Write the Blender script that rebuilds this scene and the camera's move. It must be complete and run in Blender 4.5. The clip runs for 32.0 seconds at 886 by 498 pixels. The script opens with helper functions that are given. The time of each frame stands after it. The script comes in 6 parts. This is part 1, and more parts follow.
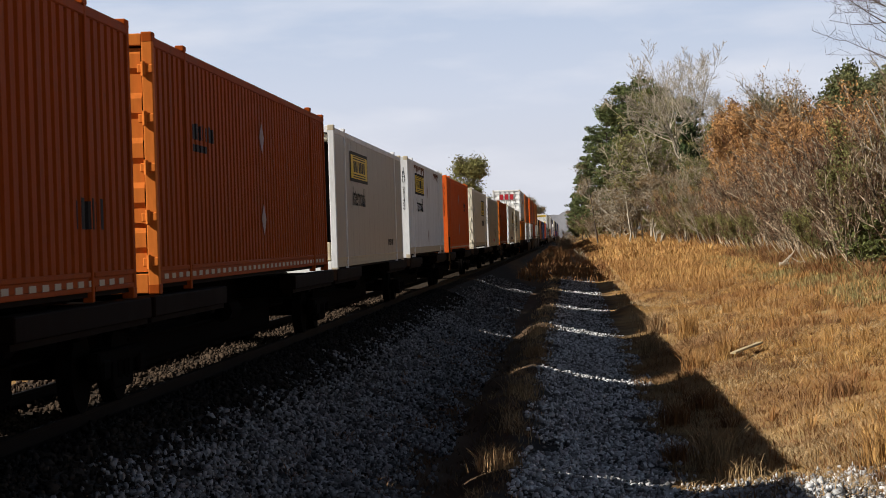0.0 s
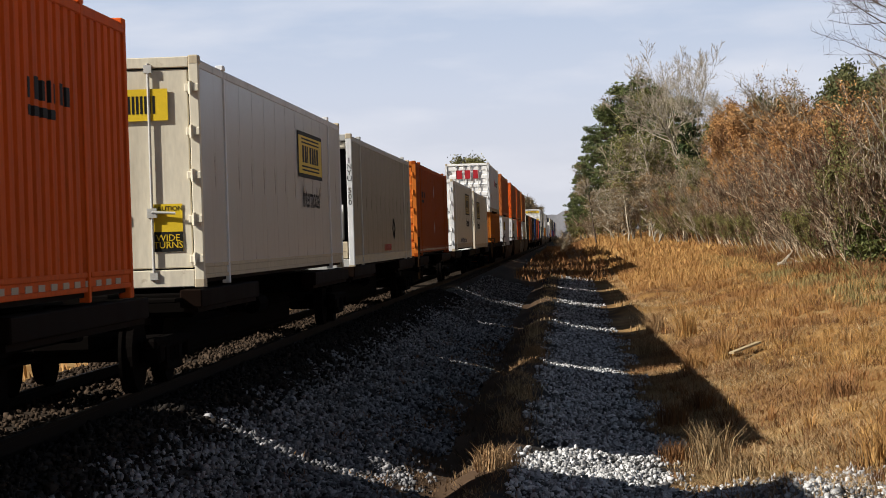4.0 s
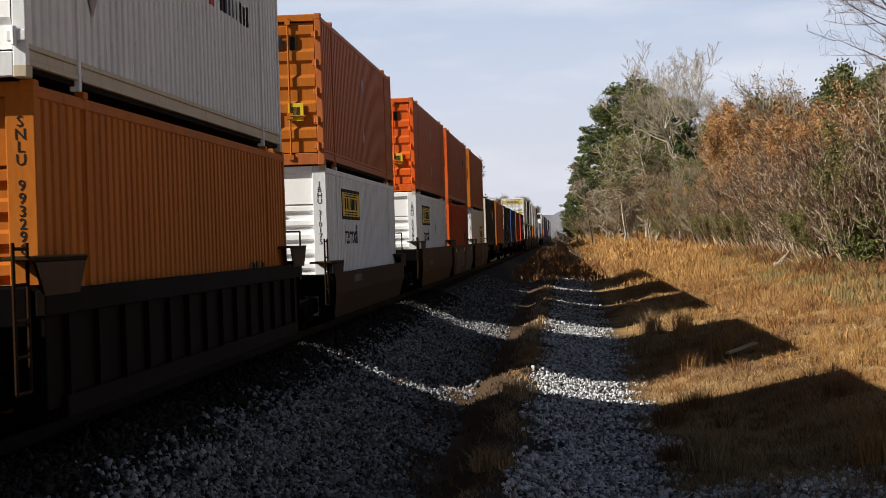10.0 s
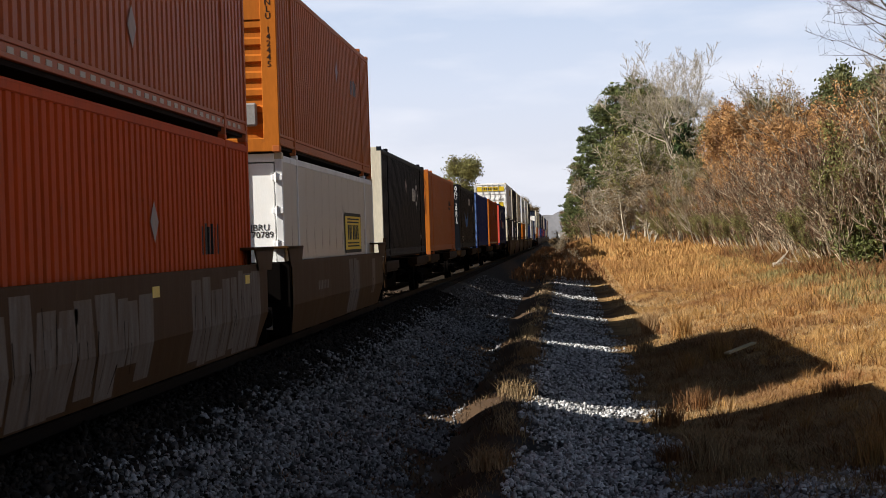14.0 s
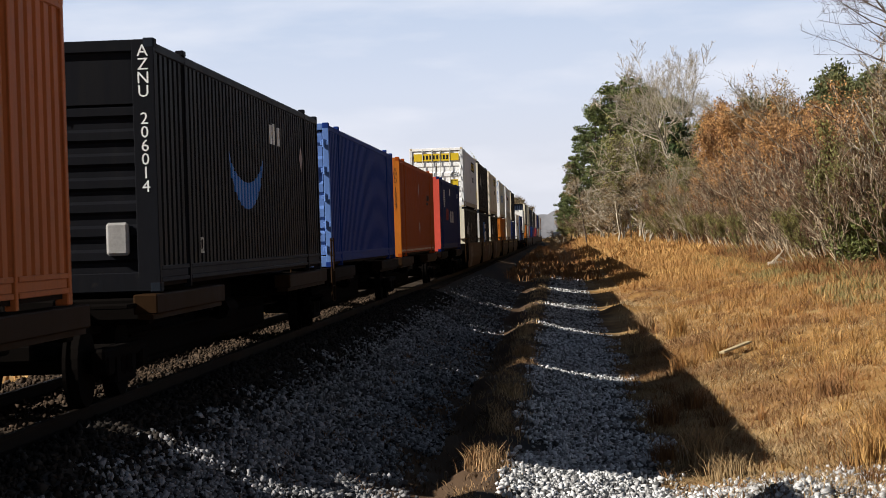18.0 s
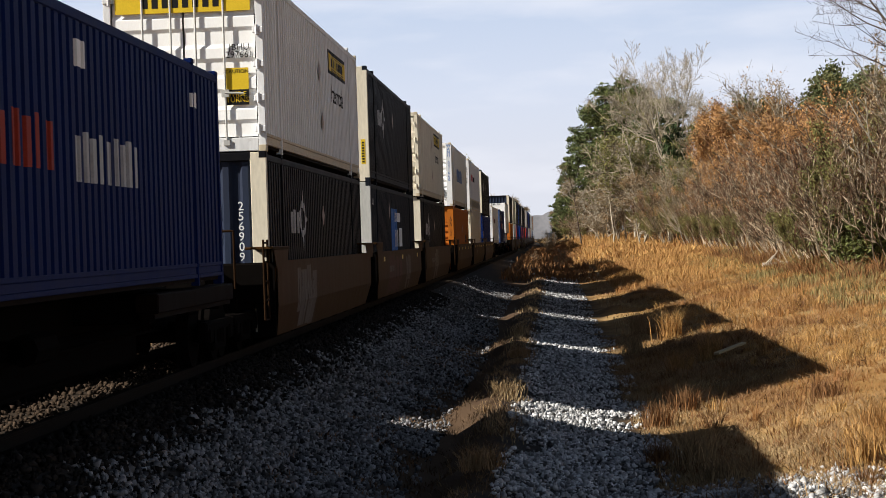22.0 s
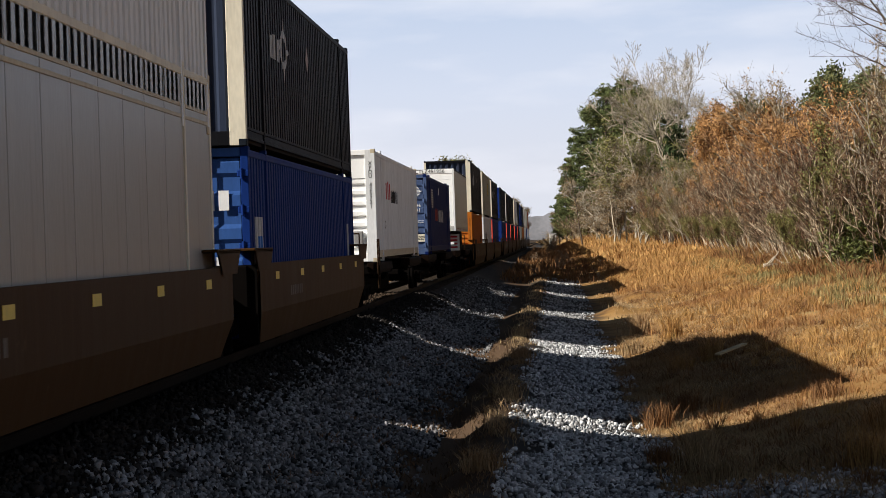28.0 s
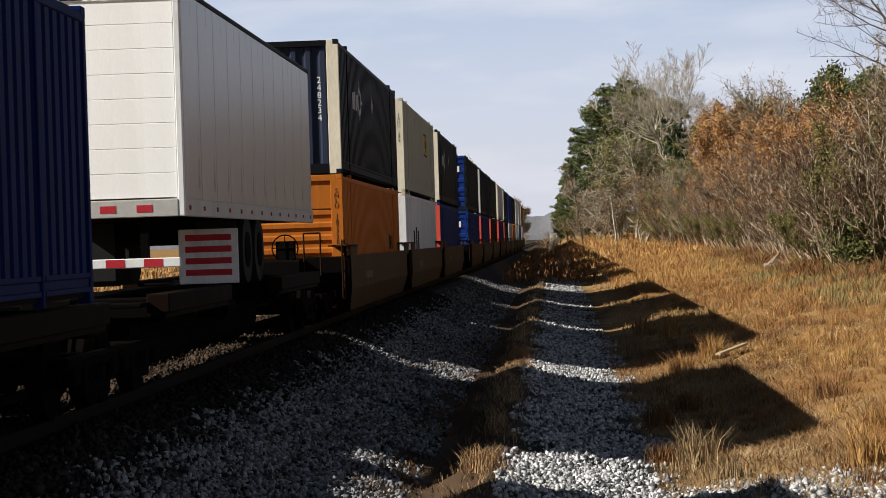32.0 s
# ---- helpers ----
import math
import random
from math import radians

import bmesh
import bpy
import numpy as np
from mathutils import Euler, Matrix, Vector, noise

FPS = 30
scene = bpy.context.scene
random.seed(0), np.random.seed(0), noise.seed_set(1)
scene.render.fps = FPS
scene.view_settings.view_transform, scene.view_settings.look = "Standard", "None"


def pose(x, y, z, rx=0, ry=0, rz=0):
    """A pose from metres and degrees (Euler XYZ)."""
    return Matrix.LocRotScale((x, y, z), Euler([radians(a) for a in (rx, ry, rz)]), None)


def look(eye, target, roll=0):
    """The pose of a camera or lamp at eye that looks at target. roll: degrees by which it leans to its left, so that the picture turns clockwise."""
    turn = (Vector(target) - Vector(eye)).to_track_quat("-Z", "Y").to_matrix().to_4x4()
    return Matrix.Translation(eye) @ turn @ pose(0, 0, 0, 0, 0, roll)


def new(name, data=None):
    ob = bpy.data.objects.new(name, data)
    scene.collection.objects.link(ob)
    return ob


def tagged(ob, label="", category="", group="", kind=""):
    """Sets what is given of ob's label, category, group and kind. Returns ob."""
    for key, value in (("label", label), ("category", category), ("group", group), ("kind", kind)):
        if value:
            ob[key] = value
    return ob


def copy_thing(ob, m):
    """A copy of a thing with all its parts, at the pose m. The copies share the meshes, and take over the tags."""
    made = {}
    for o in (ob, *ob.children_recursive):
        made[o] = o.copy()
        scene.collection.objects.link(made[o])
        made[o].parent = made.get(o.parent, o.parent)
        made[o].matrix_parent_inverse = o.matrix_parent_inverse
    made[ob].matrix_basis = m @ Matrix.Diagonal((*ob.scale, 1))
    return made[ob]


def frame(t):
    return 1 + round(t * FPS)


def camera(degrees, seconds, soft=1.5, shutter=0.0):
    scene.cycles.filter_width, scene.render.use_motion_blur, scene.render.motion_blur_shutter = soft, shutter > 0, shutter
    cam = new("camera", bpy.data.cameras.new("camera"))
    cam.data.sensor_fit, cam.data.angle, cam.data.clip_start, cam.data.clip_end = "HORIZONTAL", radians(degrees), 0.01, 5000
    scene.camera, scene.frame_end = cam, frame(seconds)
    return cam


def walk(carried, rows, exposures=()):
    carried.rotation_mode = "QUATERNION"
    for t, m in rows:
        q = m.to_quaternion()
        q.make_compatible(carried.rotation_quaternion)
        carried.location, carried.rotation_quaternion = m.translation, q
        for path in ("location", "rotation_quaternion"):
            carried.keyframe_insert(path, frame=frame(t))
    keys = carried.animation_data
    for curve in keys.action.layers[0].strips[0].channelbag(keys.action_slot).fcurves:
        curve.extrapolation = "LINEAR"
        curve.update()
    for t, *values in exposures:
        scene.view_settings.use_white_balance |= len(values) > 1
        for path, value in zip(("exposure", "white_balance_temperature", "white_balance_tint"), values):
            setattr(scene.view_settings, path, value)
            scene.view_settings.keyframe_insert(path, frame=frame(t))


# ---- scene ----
# ---- camera: a long lens, panned a little by hand ----
EYE = (0.0, 0.0, 1.67)
FOCAL = 3681.5
cam = camera(2 * math.degrees(math.atan(784 / FOCAL)), 32.0, 0.9, 0.06)


def aim(dx, dy):
    yaw = math.atan((1009.5 + dx - 784) / FOCAL)
    pitch = math.atan((423.5 + dy - 441) / FOCAL)
    return look(EYE, (-math.sin(yaw) * 100, math.cos(yaw) * 100, EYE[2] + math.tan(pitch) * 100), -1.82)


walk(cam, [
    (0, aim(0.1, 0.1)), (0.5, aim(0.1, 0.1)), (1, aim(-0.2, 1.2)), (1.5, aim(-1.5, -0.3)), (2, aim(0, 0)),
    (2.5, aim(0.2, 0)), (3, aim(0, 0)), (3.5, aim(-1.3, -0.1)), (5.5, aim(-4.6, -0.2)), (6, aim(-3.1, -1.2)),
    (6.5, aim(-3, 0.1)), (7, aim(-6.1, 1.6)), (7.5, aim(-8.9, 0)), (8, aim(-7.8, -0.3)), (8.5, aim(-7.7, 0.1)),
    (9, aim(-7.7, 0.1)), (9.5, aim(-9.2, -0.3)), (10, aim(-9.2, 0.1)), (10.5, aim(-9, 0.1)), (11, aim(-7.7, -0.2)),
    (11.5, aim(-6.1, -0.1)), (12, aim(-6.1, 0.1)), (12.5, aim(-6.5, -0.3)), (13, aim(-4.6, 0.1)), (13.5, aim(-9.3, -1.3)),
    (14, aim(-10.9, 0.2)), (14.5, aim(-12.2, -1.4)), (16.5, aim(-19.9, 0.1)), (17, aim(-19.9, 0.2)), (17.5, aim(-19.9, -0.1)),
    (18, aim(-19.6, -1.2)), (18.5, aim(-18.4, 0.1)), (19, aim(-19.6, 0.3)), (19.5, aim(-21.3, 0.3)), (20, aim(-24.6, 0.2)),
    (20.5, aim(-27.9, 0.1)), (21, aim(-31, 0.2)), (21.5, aim(-30.6, 0.1)), (22, aim(-29.1, 0.1)), (22.5, aim(-28.9, 0.1)),
    (23, aim(-28.9, 0.1)), (23.5, aim(-29, 0.1)), (24, aim(-29.1, 0.3)), (24.5, aim(-30.4, 1.6)), (25, aim(-29.4, 0.1)),
    (25.5, aim(-27.7, 0.1)), (27.5, aim(-25.8, 0.2)), (28, aim(-27.4, 1.6)), (28.5, aim(-26, 1.5)), (29, aim(-23.1, 0.1)),
    (29.5, aim(-24.2, 0.1)), (30, aim(-24.4, 1.4)), (30.5, aim(-26.3, 1.7)), (31, aim(-27.3, 1.7)), (31.5, aim(-26, 1.7)),
    (32, aim(-26.3, 1.5))], [(0.0, 0.56), (8.0, 0.56), (11.0, 0.60), (12.4, 0.46), (13.0, 0.62), (14.0, 0.76), (16.0, 0.70), (19.0, 0.70), (21.0, 0.58), (22.0, 0.72), (23.0, 0.82), (25.0, 0.80), (28.0, 0.70), (28.9, 0.66), (29.5, 0.36), (30.0, 0.38), (31.0, 0.54), (32.0, 0.54)])

# ---- light: low winter sun from beyond the train, a little behind the camera ----
SUN_AZ, SUN_DROP = radians(23), 0.73
world = bpy.data.worlds.new("sky")
scene.world = world
world.use_nodes = True
wn, wl = world.node_tree.nodes, world.node_tree.links
wn.clear()
w_out, w_bg, w_sky = wn.new("ShaderNodeOutputWorld"), wn.new("ShaderNodeBackground"), wn.new("ShaderNodeTexSky")
w_sky.sky_type, w_sky.sun_disc = "NISHITA", False
w_sky.sun_elevation, w_sky.sun_rotation = math.atan(SUN_DROP * math.cos(SUN_AZ)), radians(247)
w_sky.air_density, w_sky.dust_density, w_sky.ozone_density = 1.0, 0.6, 1.0
w_co, w_map, w_noise, w_ramp, w_mix = (wn.new("ShaderNodeTexCoord"), wn.new("ShaderNodeMapping"), wn.new("ShaderNodeTexNoise"),
                                       wn.new("ShaderNodeValToRGB"), wn.new("ShaderNodeMixRGB"))
w_map.inputs["Scale"].default_value = (5, 5, 22)
w_noise.inputs["Scale"].default_value, w_noise.inputs["Detail"].default_value = 1.7, 7
w_ramp.color_ramp.elements[0].position, w_ramp.color_ramp.elements[1].position = 0.47, 0.68
w_ramp.color_ramp.elements[0].color, w_ramp.color_ramp.elements[1].color = (0, 0, 0, 1), (0.6, 0.6, 0.6, 1)
# clear winter sky that pales into haze towards the horizon all round
w_sep, w_haze, w_hmix = wn.new("ShaderNodeSeparateXYZ"), wn.new("ShaderNodeValToRGB"), wn.new("ShaderNodeMixRGB")
w_haze.color_ramp.elements[0].color, w_haze.color_ramp.elements[1].color = (1, 1, 1, 1), (0, 0, 0, 1)
for at, value in ((0.07, 0.97), (0.14, 0.80), (0.25, 0.32), (0.45, 0.08)):
    w_haze.color_ramp.elements.new(at).color = (value, value, value, 1)
w_mix.inputs["Color2"].default_value = (11.0, 11.2, 12.2, 1)
wl.new(w_co.outputs["Generated"], w_map.inputs["Vector"])
wl.new(w_co.outputs["Generated"], w_sep.inputs["Vector"])
wl.new(w_sep.outputs["Z"], w_haze.inputs["Fac"])
wl.new(w_map.outputs["Vector"], w_noise.inputs["Vector"])
wl.new(w_noise.outputs["Fac"], w_ramp.inputs["Fac"])
w_up, w_tint = wn.new("ShaderNodeMapRange"), wn.new("ShaderNodeMixRGB")
w_up.inputs["From Min"].default_value, w_up.inputs["From Max"].default_value = 0.03, 0.15
w_tint.inputs["Color1"].default_value, w_tint.inputs["Color2"].default_value = (9.2, 9.5, 10.6, 1), (7.3, 9.1, 12.3, 1)
wl.new(w_sep.outputs["Z"], w_up.inputs["Value"])
wl.new(w_up.outputs["Result"], w_tint.inputs["Fac"])
wl.new(w_tint.outputs["Color"], w_hmix.inputs["Color2"])
wl.new(w_haze.outputs["Color"], w_hmix.inputs["Fac"])
w_deep = wn.new("ShaderNodeMixRGB")
w_deep.blend_type = "MULTIPLY"
w_deep.inputs["Fac"].default_value, w_deep.inputs["Color2"].default_value = 1.0, (0.24, 0.24, 0.25, 1)
wl.new(w_sky.outputs["Color"], w_deep.inputs["Color1"])
wl.new(w_deep.outputs["Color"], w_hmix.inputs["Color1"])
wl.new(w_hmix.outputs["Color"], w_mix.inputs["Color1"])
w_cf = wn.new("ShaderNodeMath")
w_cf.operation = "MULTIPLY"
wl.new(w_ramp.outputs["Color"], w_cf.inputs[0])
wl.new(w_haze.outputs["Color"], w_cf.inputs[1])
wl.new(w_cf.outputs["Value"], w_mix.inputs["Fac"])
wl.new(w_mix.outputs["Color"], w_bg.inputs["Color"])
wl.new(w_bg.outputs["Background"], w_out.inputs["Surface"])
w_bg.inputs["Strength"].default_value = 0.05
sun = new("sun", bpy.data.lights.new("sun", "SUN"))
sun.data.energy, sun.data.angle, sun.data.color = 5.0, radians(0.53), (1.0, 0.95, 0.87)
sun.matrix_world = look((-100, -100 * math.tan(SUN_AZ), 73), (0, 0, 0))

# ---- materials ----


def material(name, color, rough=0.6, vary=0.25, scale=6.0, stretch=(1, 1, 1), bump=0.0, metal=0.0, second=None, spread=0.5, fine=60.0,
             island=0.0, coords="Object", noise_rough=0.1):
    """A surface with broad patches towards a second colour, fine grain, and relief."""
    m = bpy.data.materials.new(name)
    m.use_nodes = True
    n, l = m.node_tree.nodes, m.node_tree.links
    p = n["Principled BSDF"]
    co, mp, big, small = n.new("ShaderNodeTexCoord"), n.new("ShaderNodeMapping"), n.new("ShaderNodeTexNoise"), n.new("ShaderNodeTexNoise")
    mp.inputs["Scale"].default_value = stretch
    big.inputs["Scale"].default_value, big.inputs["Detail"].default_value, big.inputs["Roughness"].default_value = scale, 5, 0.6
    small.inputs["Scale"].default_value, small.inputs["Detail"].default_value = fine, 3
    l.new(co.outputs[coords], mp.inputs["Vector"])
    l.new(mp.outputs["Vector"], big.inputs["Vector"])
    l.new(mp.outputs["Vector"], small.inputs["Vector"])
    ramp = n.new("ShaderNodeValToRGB")
    ramp.color_ramp.elements[0].position, ramp.color_ramp.elements[1].position = 0.5 - spread / 2, 0.5 + spread / 2
    second = second or tuple(c * (1 - vary) for c in color)
    ramp.color_ramp.elements[0].color, ramp.color_ramp.elements[1].color = (*second, 1), (*color, 1)
    l.new(big.outputs["Fac"], ramp.inputs["Fac"])
    grain = n.new("ShaderNodeMixRGB")
    grain.blend_type = "MULTIPLY"
    grain.inputs["Fac"].default_value = vary
    gray = n.new("ShaderNodeValToRGB")
    gray.color_ramp.elements[0].position, gray.color_ramp.elements[1].position = 0.3, 0.7
    gray.color_ramp.elements[0].color = (0.35, 0.35, 0.35, 1)
    l.new(small.outputs["Fac"], gray.inputs["Fac"])
    l.new(ramp.outputs["Color"], grain.inputs["Color1"])
    l.new(gray.outputs["Color"], grain.inputs["Color2"])
    last = grain.outputs["Color"]
    if island:
        geo, ov, hue = n.new("ShaderNodeNewGeometry"), n.new("ShaderNodeMapRange"), n.new("ShaderNodeHueSaturation")
        ov.inputs["To Min"].default_value, ov.inputs["To Max"].default_value = 1 - island, 1 + island
        l.new(geo.outputs["Random Per Island"], ov.inputs["Value"])
        l.new(ov.outputs["Result"], hue.inputs["Value"])
        l.new(last, hue.inputs["Color"])
        last = hue.outputs["Color"]
    l.new(last, p.inputs["Base Color"])
    rr = n.new("ShaderNodeMapRange")
    rr.inputs["To Min"].default_value, rr.inputs["To Max"].default_value = max(0.05, rough - noise_rough), min(1, rough + noise_rough)
    l.new(big.outputs["Fac"], rr.inputs["Value"])
    l.new(rr.outputs["Result"], p.inputs["Roughness"])
    p.inputs["Metallic"].default_value = metal
    if rough > 0.45 and not metal:
        p.inputs["Specular IOR Level"].default_value = 0.12 if max(color) > 0.3 else 0.04
    if bump:
        b = n.new("ShaderNodeBump")
        b.inputs["Strength"].default_value, b.inputs["Distance"].default_value = bump, 0.02
        l.new(small.outputs["Fac"], b.inputs["Height"])
        l.new(b.outputs["Normal"], p.inputs["Normal"])
    return m


def paint(name, color, wear=(0.12, 0.06, 0.035), rough=0.62, gloss=None):
    """Container paint: streaks that run down, grime, scattered rust."""
    m = material(name, color, rough, 0.22, 1.3, (1.0, 1.6, 0.25), 0.06, 0.0, tuple(c * 0.72 + w * 0.08 for c, w in zip(color, wear)), 0.55, 22.0)
    n, l = m.node_tree.nodes, m.node_tree.links
    p = n["Principled BSDF"]
    base = p.inputs["Base Color"].links[0].from_socket
    co, nz, rp, mx = n.new("ShaderNodeTexCoord"), n.new("ShaderNodeTexNoise"), n.new("ShaderNodeValToRGB"), n.new("ShaderNodeMixRGB")
    nz.inputs["Scale"].default_value, nz.inputs["Detail"].default_value, nz.inputs["Roughness"].default_value = 3.1, 8, 0.72
    rp.color_ramp.elements[0].position, rp.color_ramp.elements[1].position = 0.62, 0.74
    rp.color_ramp.elements[0].color, rp.color_ramp.elements[1].color = (0, 0, 0, 1), (0.75, 0.75, 0.75, 1)
    l.new(co.outputs["Object"], nz.inputs["Vector"])
    l.new(nz.outputs["Fac"], rp.inputs["Fac"])
    l.new(rp.outputs["Color"], mx.inputs["Fac"])
    l.new(base, mx.inputs["Color1"])
    mx.inputs["Color2"].default_value = (*wear, 1)
    p.inputs["Specular IOR Level"].default_value = gloss or (0.2 if min(color) > 0.2 else 0.03)
    # narrow dirt runs
    mp, run, rr, my = n.new("ShaderNodeMapping"), n.new("ShaderNodeTexNoise"), n.new("ShaderNodeValToRGB"), n.new("ShaderNodeMixRGB")
    mp.inputs["Scale"].default_value = (4.0, 7.0, 0.28)
    run.inputs["Scale"].default_value, run.inputs["Detail"].default_value, run.inputs["Roughness"].default_value = 1.0, 6, 0.62
    rr.color_ramp.elements[0].position, rr.color_ramp.elements[1].position = 0.52, 0.78
    rr.color_ramp.elements[0].color, rr.color_ramp.elements[1].color = (0, 0, 0, 1), (0.62, 0.62, 0.62, 1)
    l.new(co.outputs["Object"], mp.inputs["Vector"])
    l.new(mp.outputs["Vector"], run.inputs["Vector"])
    l.new(run.outputs["Fac"], rr.inputs["Fac"])
    l.new(rr.outputs["Color"], my.inputs["Fac"])
    l.new(mx.outputs["Color"], my.inputs["Color1"])
    my.inputs["Color2"].default_value = (*(a * 0.5 + b * 0.3 for a, b in zip(wear, color)), 1)
    l.new(my.outputs["Color"], p.inputs["Base Color"])
    return m


PAINT = {
    "orange": paint("orange_paint", (0.60, 0.17, 0.03), (0.2, 0.08, 0.03)),
    "vivid": paint("red_orange_paint", (0.70, 0.12, 0.02)),
    "ochre": paint("faded_orange_paint", (0.46, 0.14, 0.02), (0.12, 0.05, 0.02)),
    # orange as it looks on the shaded sides, the shade put into the paint
    "rust": paint("shaded_orange_paint", (0.31, 0.060, 0.008), (0.09, 0.033, 0.012)),
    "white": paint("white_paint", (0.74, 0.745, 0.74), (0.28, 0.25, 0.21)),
    # brighter white for ends and doors, with the sunlight put into the colour
    "sunlit_white": material("sunlit_white_paint", (0.9, 0.9, 0.88), 0.5, 0.08, 2.0, (1, 1, 0.3), 0.05, second=(0.8, 0.79, 0.76)),
    # smooth white panels greyed to paint in side shade; smoothdirty adds grime
    "smooth": paint("smooth_shaded_white_panel", (0.41, 0.41, 0.40), (0.26, 0.22, 0.18), 0.30),
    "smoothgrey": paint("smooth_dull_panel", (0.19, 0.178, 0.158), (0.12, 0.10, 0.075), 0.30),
    "smoothdirty": paint("smooth_grimy_shaded_panel", (0.29, 0.28, 0.265), (0.12, 0.10, 0.08), 0.35),
    "stain": paint("rust_stain", (0.15, 0.06, 0.02), (0.08, 0.035, 0.015), 0.8),
    "cream": paint("cream_paint", (0.72, 0.66, 0.52), (0.25, 0.19, 0.12)),
    "grey": paint("pale_grey_paint", (0.50, 0.50, 0.47), (0.2, 0.17, 0.13)),
    "olive": paint("olive_grey_paint", (0.40, 0.40, 0.30), (0.18, 0.15, 0.1)),
    "black": paint("black_paint", (0.008, 0.0085, 0.011), (0.02, 0.018, 0.016), 0.55, 0.03),
    "slate": paint("slate_paint", (0.012, 0.016, 0.023), (0.05, 0.04, 0.035)),
    "midnight": paint("midnight_blue_paint", (0.005, 0.016, 0.088), (0.02, 0.022, 0.04)),
    # lighter copy of the blue for doors, sunlight put into its colour
    "midblue": paint("sunlit_blue_paint", (0.035, 0.095, 0.29), (0.03, 0.05, 0.12)),
    "navy": paint("navy_paint", (0.011, 0.034, 0.175), (0.025, 0.03, 0.07)),
    "blue": paint("blue_paint", (0.007, 0.028, 0.15), (0.015, 0.028, 0.08)),
    "dullblue": paint("dull_grey_blue_paint", (0.065, 0.10, 0.20), (0.08, 0.08, 0.09)),
    "skyblue": paint("light_blue_paint", (0.11, 0.20, 0.46), (0.1, 0.12, 0.2)),
    "red": paint("red_paint", (0.62, 0.09, 0.06), (0.2, 0.05, 0.03)),
    "well": paint("brown_well_car_paint", (0.056, 0.026, 0.008), (0.10, 0.055, 0.026), 0.6),
    # car frames taken nearly to black: shade beneath the load is in these colours
    "yellowcar": paint("shaded_yellow_car_paint", (0.024, 0.012, 0.005), (0.03, 0.012, 0.006), 0.7),
    "sill": paint("shaded_brown_steel", (0.009, 0.0047, 0.003), (0.006, 0.004, 0.003), 0.8),
    "dimwell": paint("dim_brown_well_car_paint", (0.042, 0.021, 0.010), (0.015, 0.010, 0.007), 0.7),
    # three more oranges darkened for shaded sides; the ends keep the brighter paint
    "shadedvivid": paint("shaded_vivid_orange_paint", (0.48, 0.075, 0.016), (0.12, 0.035, 0.015)),
    "shadedred": paint("shaded_red_orange_paint", (0.42, 0.115, 0.045), (0.14, 0.06, 0.03), 0.5, 0.04),
    "shadedochre": paint("shaded_faded_orange_paint", (0.42, 0.125, 0.038), (0.12, 0.05, 0.025), 0.55, 0.05),
    # black lightened for ribbed ends, to paint the sun on them
    "indigo": paint("sunlit_black_paint", (0.028, 0.038, 0.066), (0.04, 0.035, 0.035)),
    "grimy": paint("grimy_cream_paint", (0.52, 0.44, 0.31), (0.17, 0.11, 0.06)),
}
# running gear and rails darkened likewise, for the shade under the cars
M_STEEL = material("shade_dark_steel", (0.0055, 0.0045, 0.004), 0.9, 0.3, 4, bump=0.1)
M_RAIL = material("shaded_worn_rail_steel", (0.010, 0.0075, 0.006), 0.6, 0.3, 3, (1, 0.2, 1))
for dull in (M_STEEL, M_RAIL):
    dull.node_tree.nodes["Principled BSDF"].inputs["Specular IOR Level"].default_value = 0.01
M_TIE = material("weathered_timber_tie", (0.05, 0.038, 0.028), 0.9, 0.35, 2, (0.4, 4, 4), 0.4)
# rust-brown bed stone, darkened further for the shade under the cars
M_BED = material("rusty_shaded_ballast", (0.065, 0.045, 0.031), 0.9, 0.35, 9, bump=0.08, island=0.5, fine=40)
# slope and shoulder stone darker than M_STONE, with the train's shade painted in
M_SLOPE = material("shaded_grey_ballast", (0.23, 0.227, 0.231), 0.9, 0.35, 9, bump=0.08, island=0.95, fine=40)
M_SHADED = material("shaded_shoulder_ballast", (0.028, 0.024, 0.021), 0.9, 0.35, 9, bump=0.08, island=0.6, fine=40)
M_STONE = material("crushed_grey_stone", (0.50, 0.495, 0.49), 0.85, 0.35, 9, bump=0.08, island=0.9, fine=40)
M_GALV = material("galvanised_steel", (0.55, 0.54, 0.5), 0.45, 0.2, 8, metal=0.3)
M_TAPE = material("dull_reflective_tape", (0.42, 0.36, 0.28), 0.5, 0.2, 8)
M_YELLOW = material("yellow_panel", (0.72, 0.50, 0.03), 0.5, 0.2, 3)
M_FADEDYELLOW = material("faded_yellow_panel", (0.46, 0.34, 0.10), 0.6, 0.3, 3)
M_INK = material("black_lettering", (0.02, 0.02, 0.02), 0.6, 0.2, 5)
M_WHITE = material("white_lettering", (0.75, 0.75, 0.74), 0.5, 0.15, 5)
M_REDINK = material("red_lettering", (0.45, 0.03, 0.04), 0.5, 0.2, 5)
M_BLUEINK = material("blue_lettering", (0.010, 0.125, 0.42), 0.5, 0.2, 5)
M_GREYINK = material("faded_grey_lettering", (0.20, 0.20, 0.21), 0.6, 0.2, 5)
M_DULLRED = material("dull_red_lettering", (0.30, 0.04, 0.025), 0.6, 0.25, 5)
M_DULLWHITE = material("worn_white_lettering", (0.46, 0.46, 0.46), 0.6, 0.3, 5)
M_PLACARD = material("dull_placard_face", (0.36, 0.28, 0.25), 0.6, 0.3, 9)
M_DOC = material("grey_document_box_steel", (0.30, 0.29, 0.28), 0.5, 0.25, 8)
M_RUBBER = material("tyre_rubber", (0.02, 0.02, 0.02), 0.8, 0.2, 10)
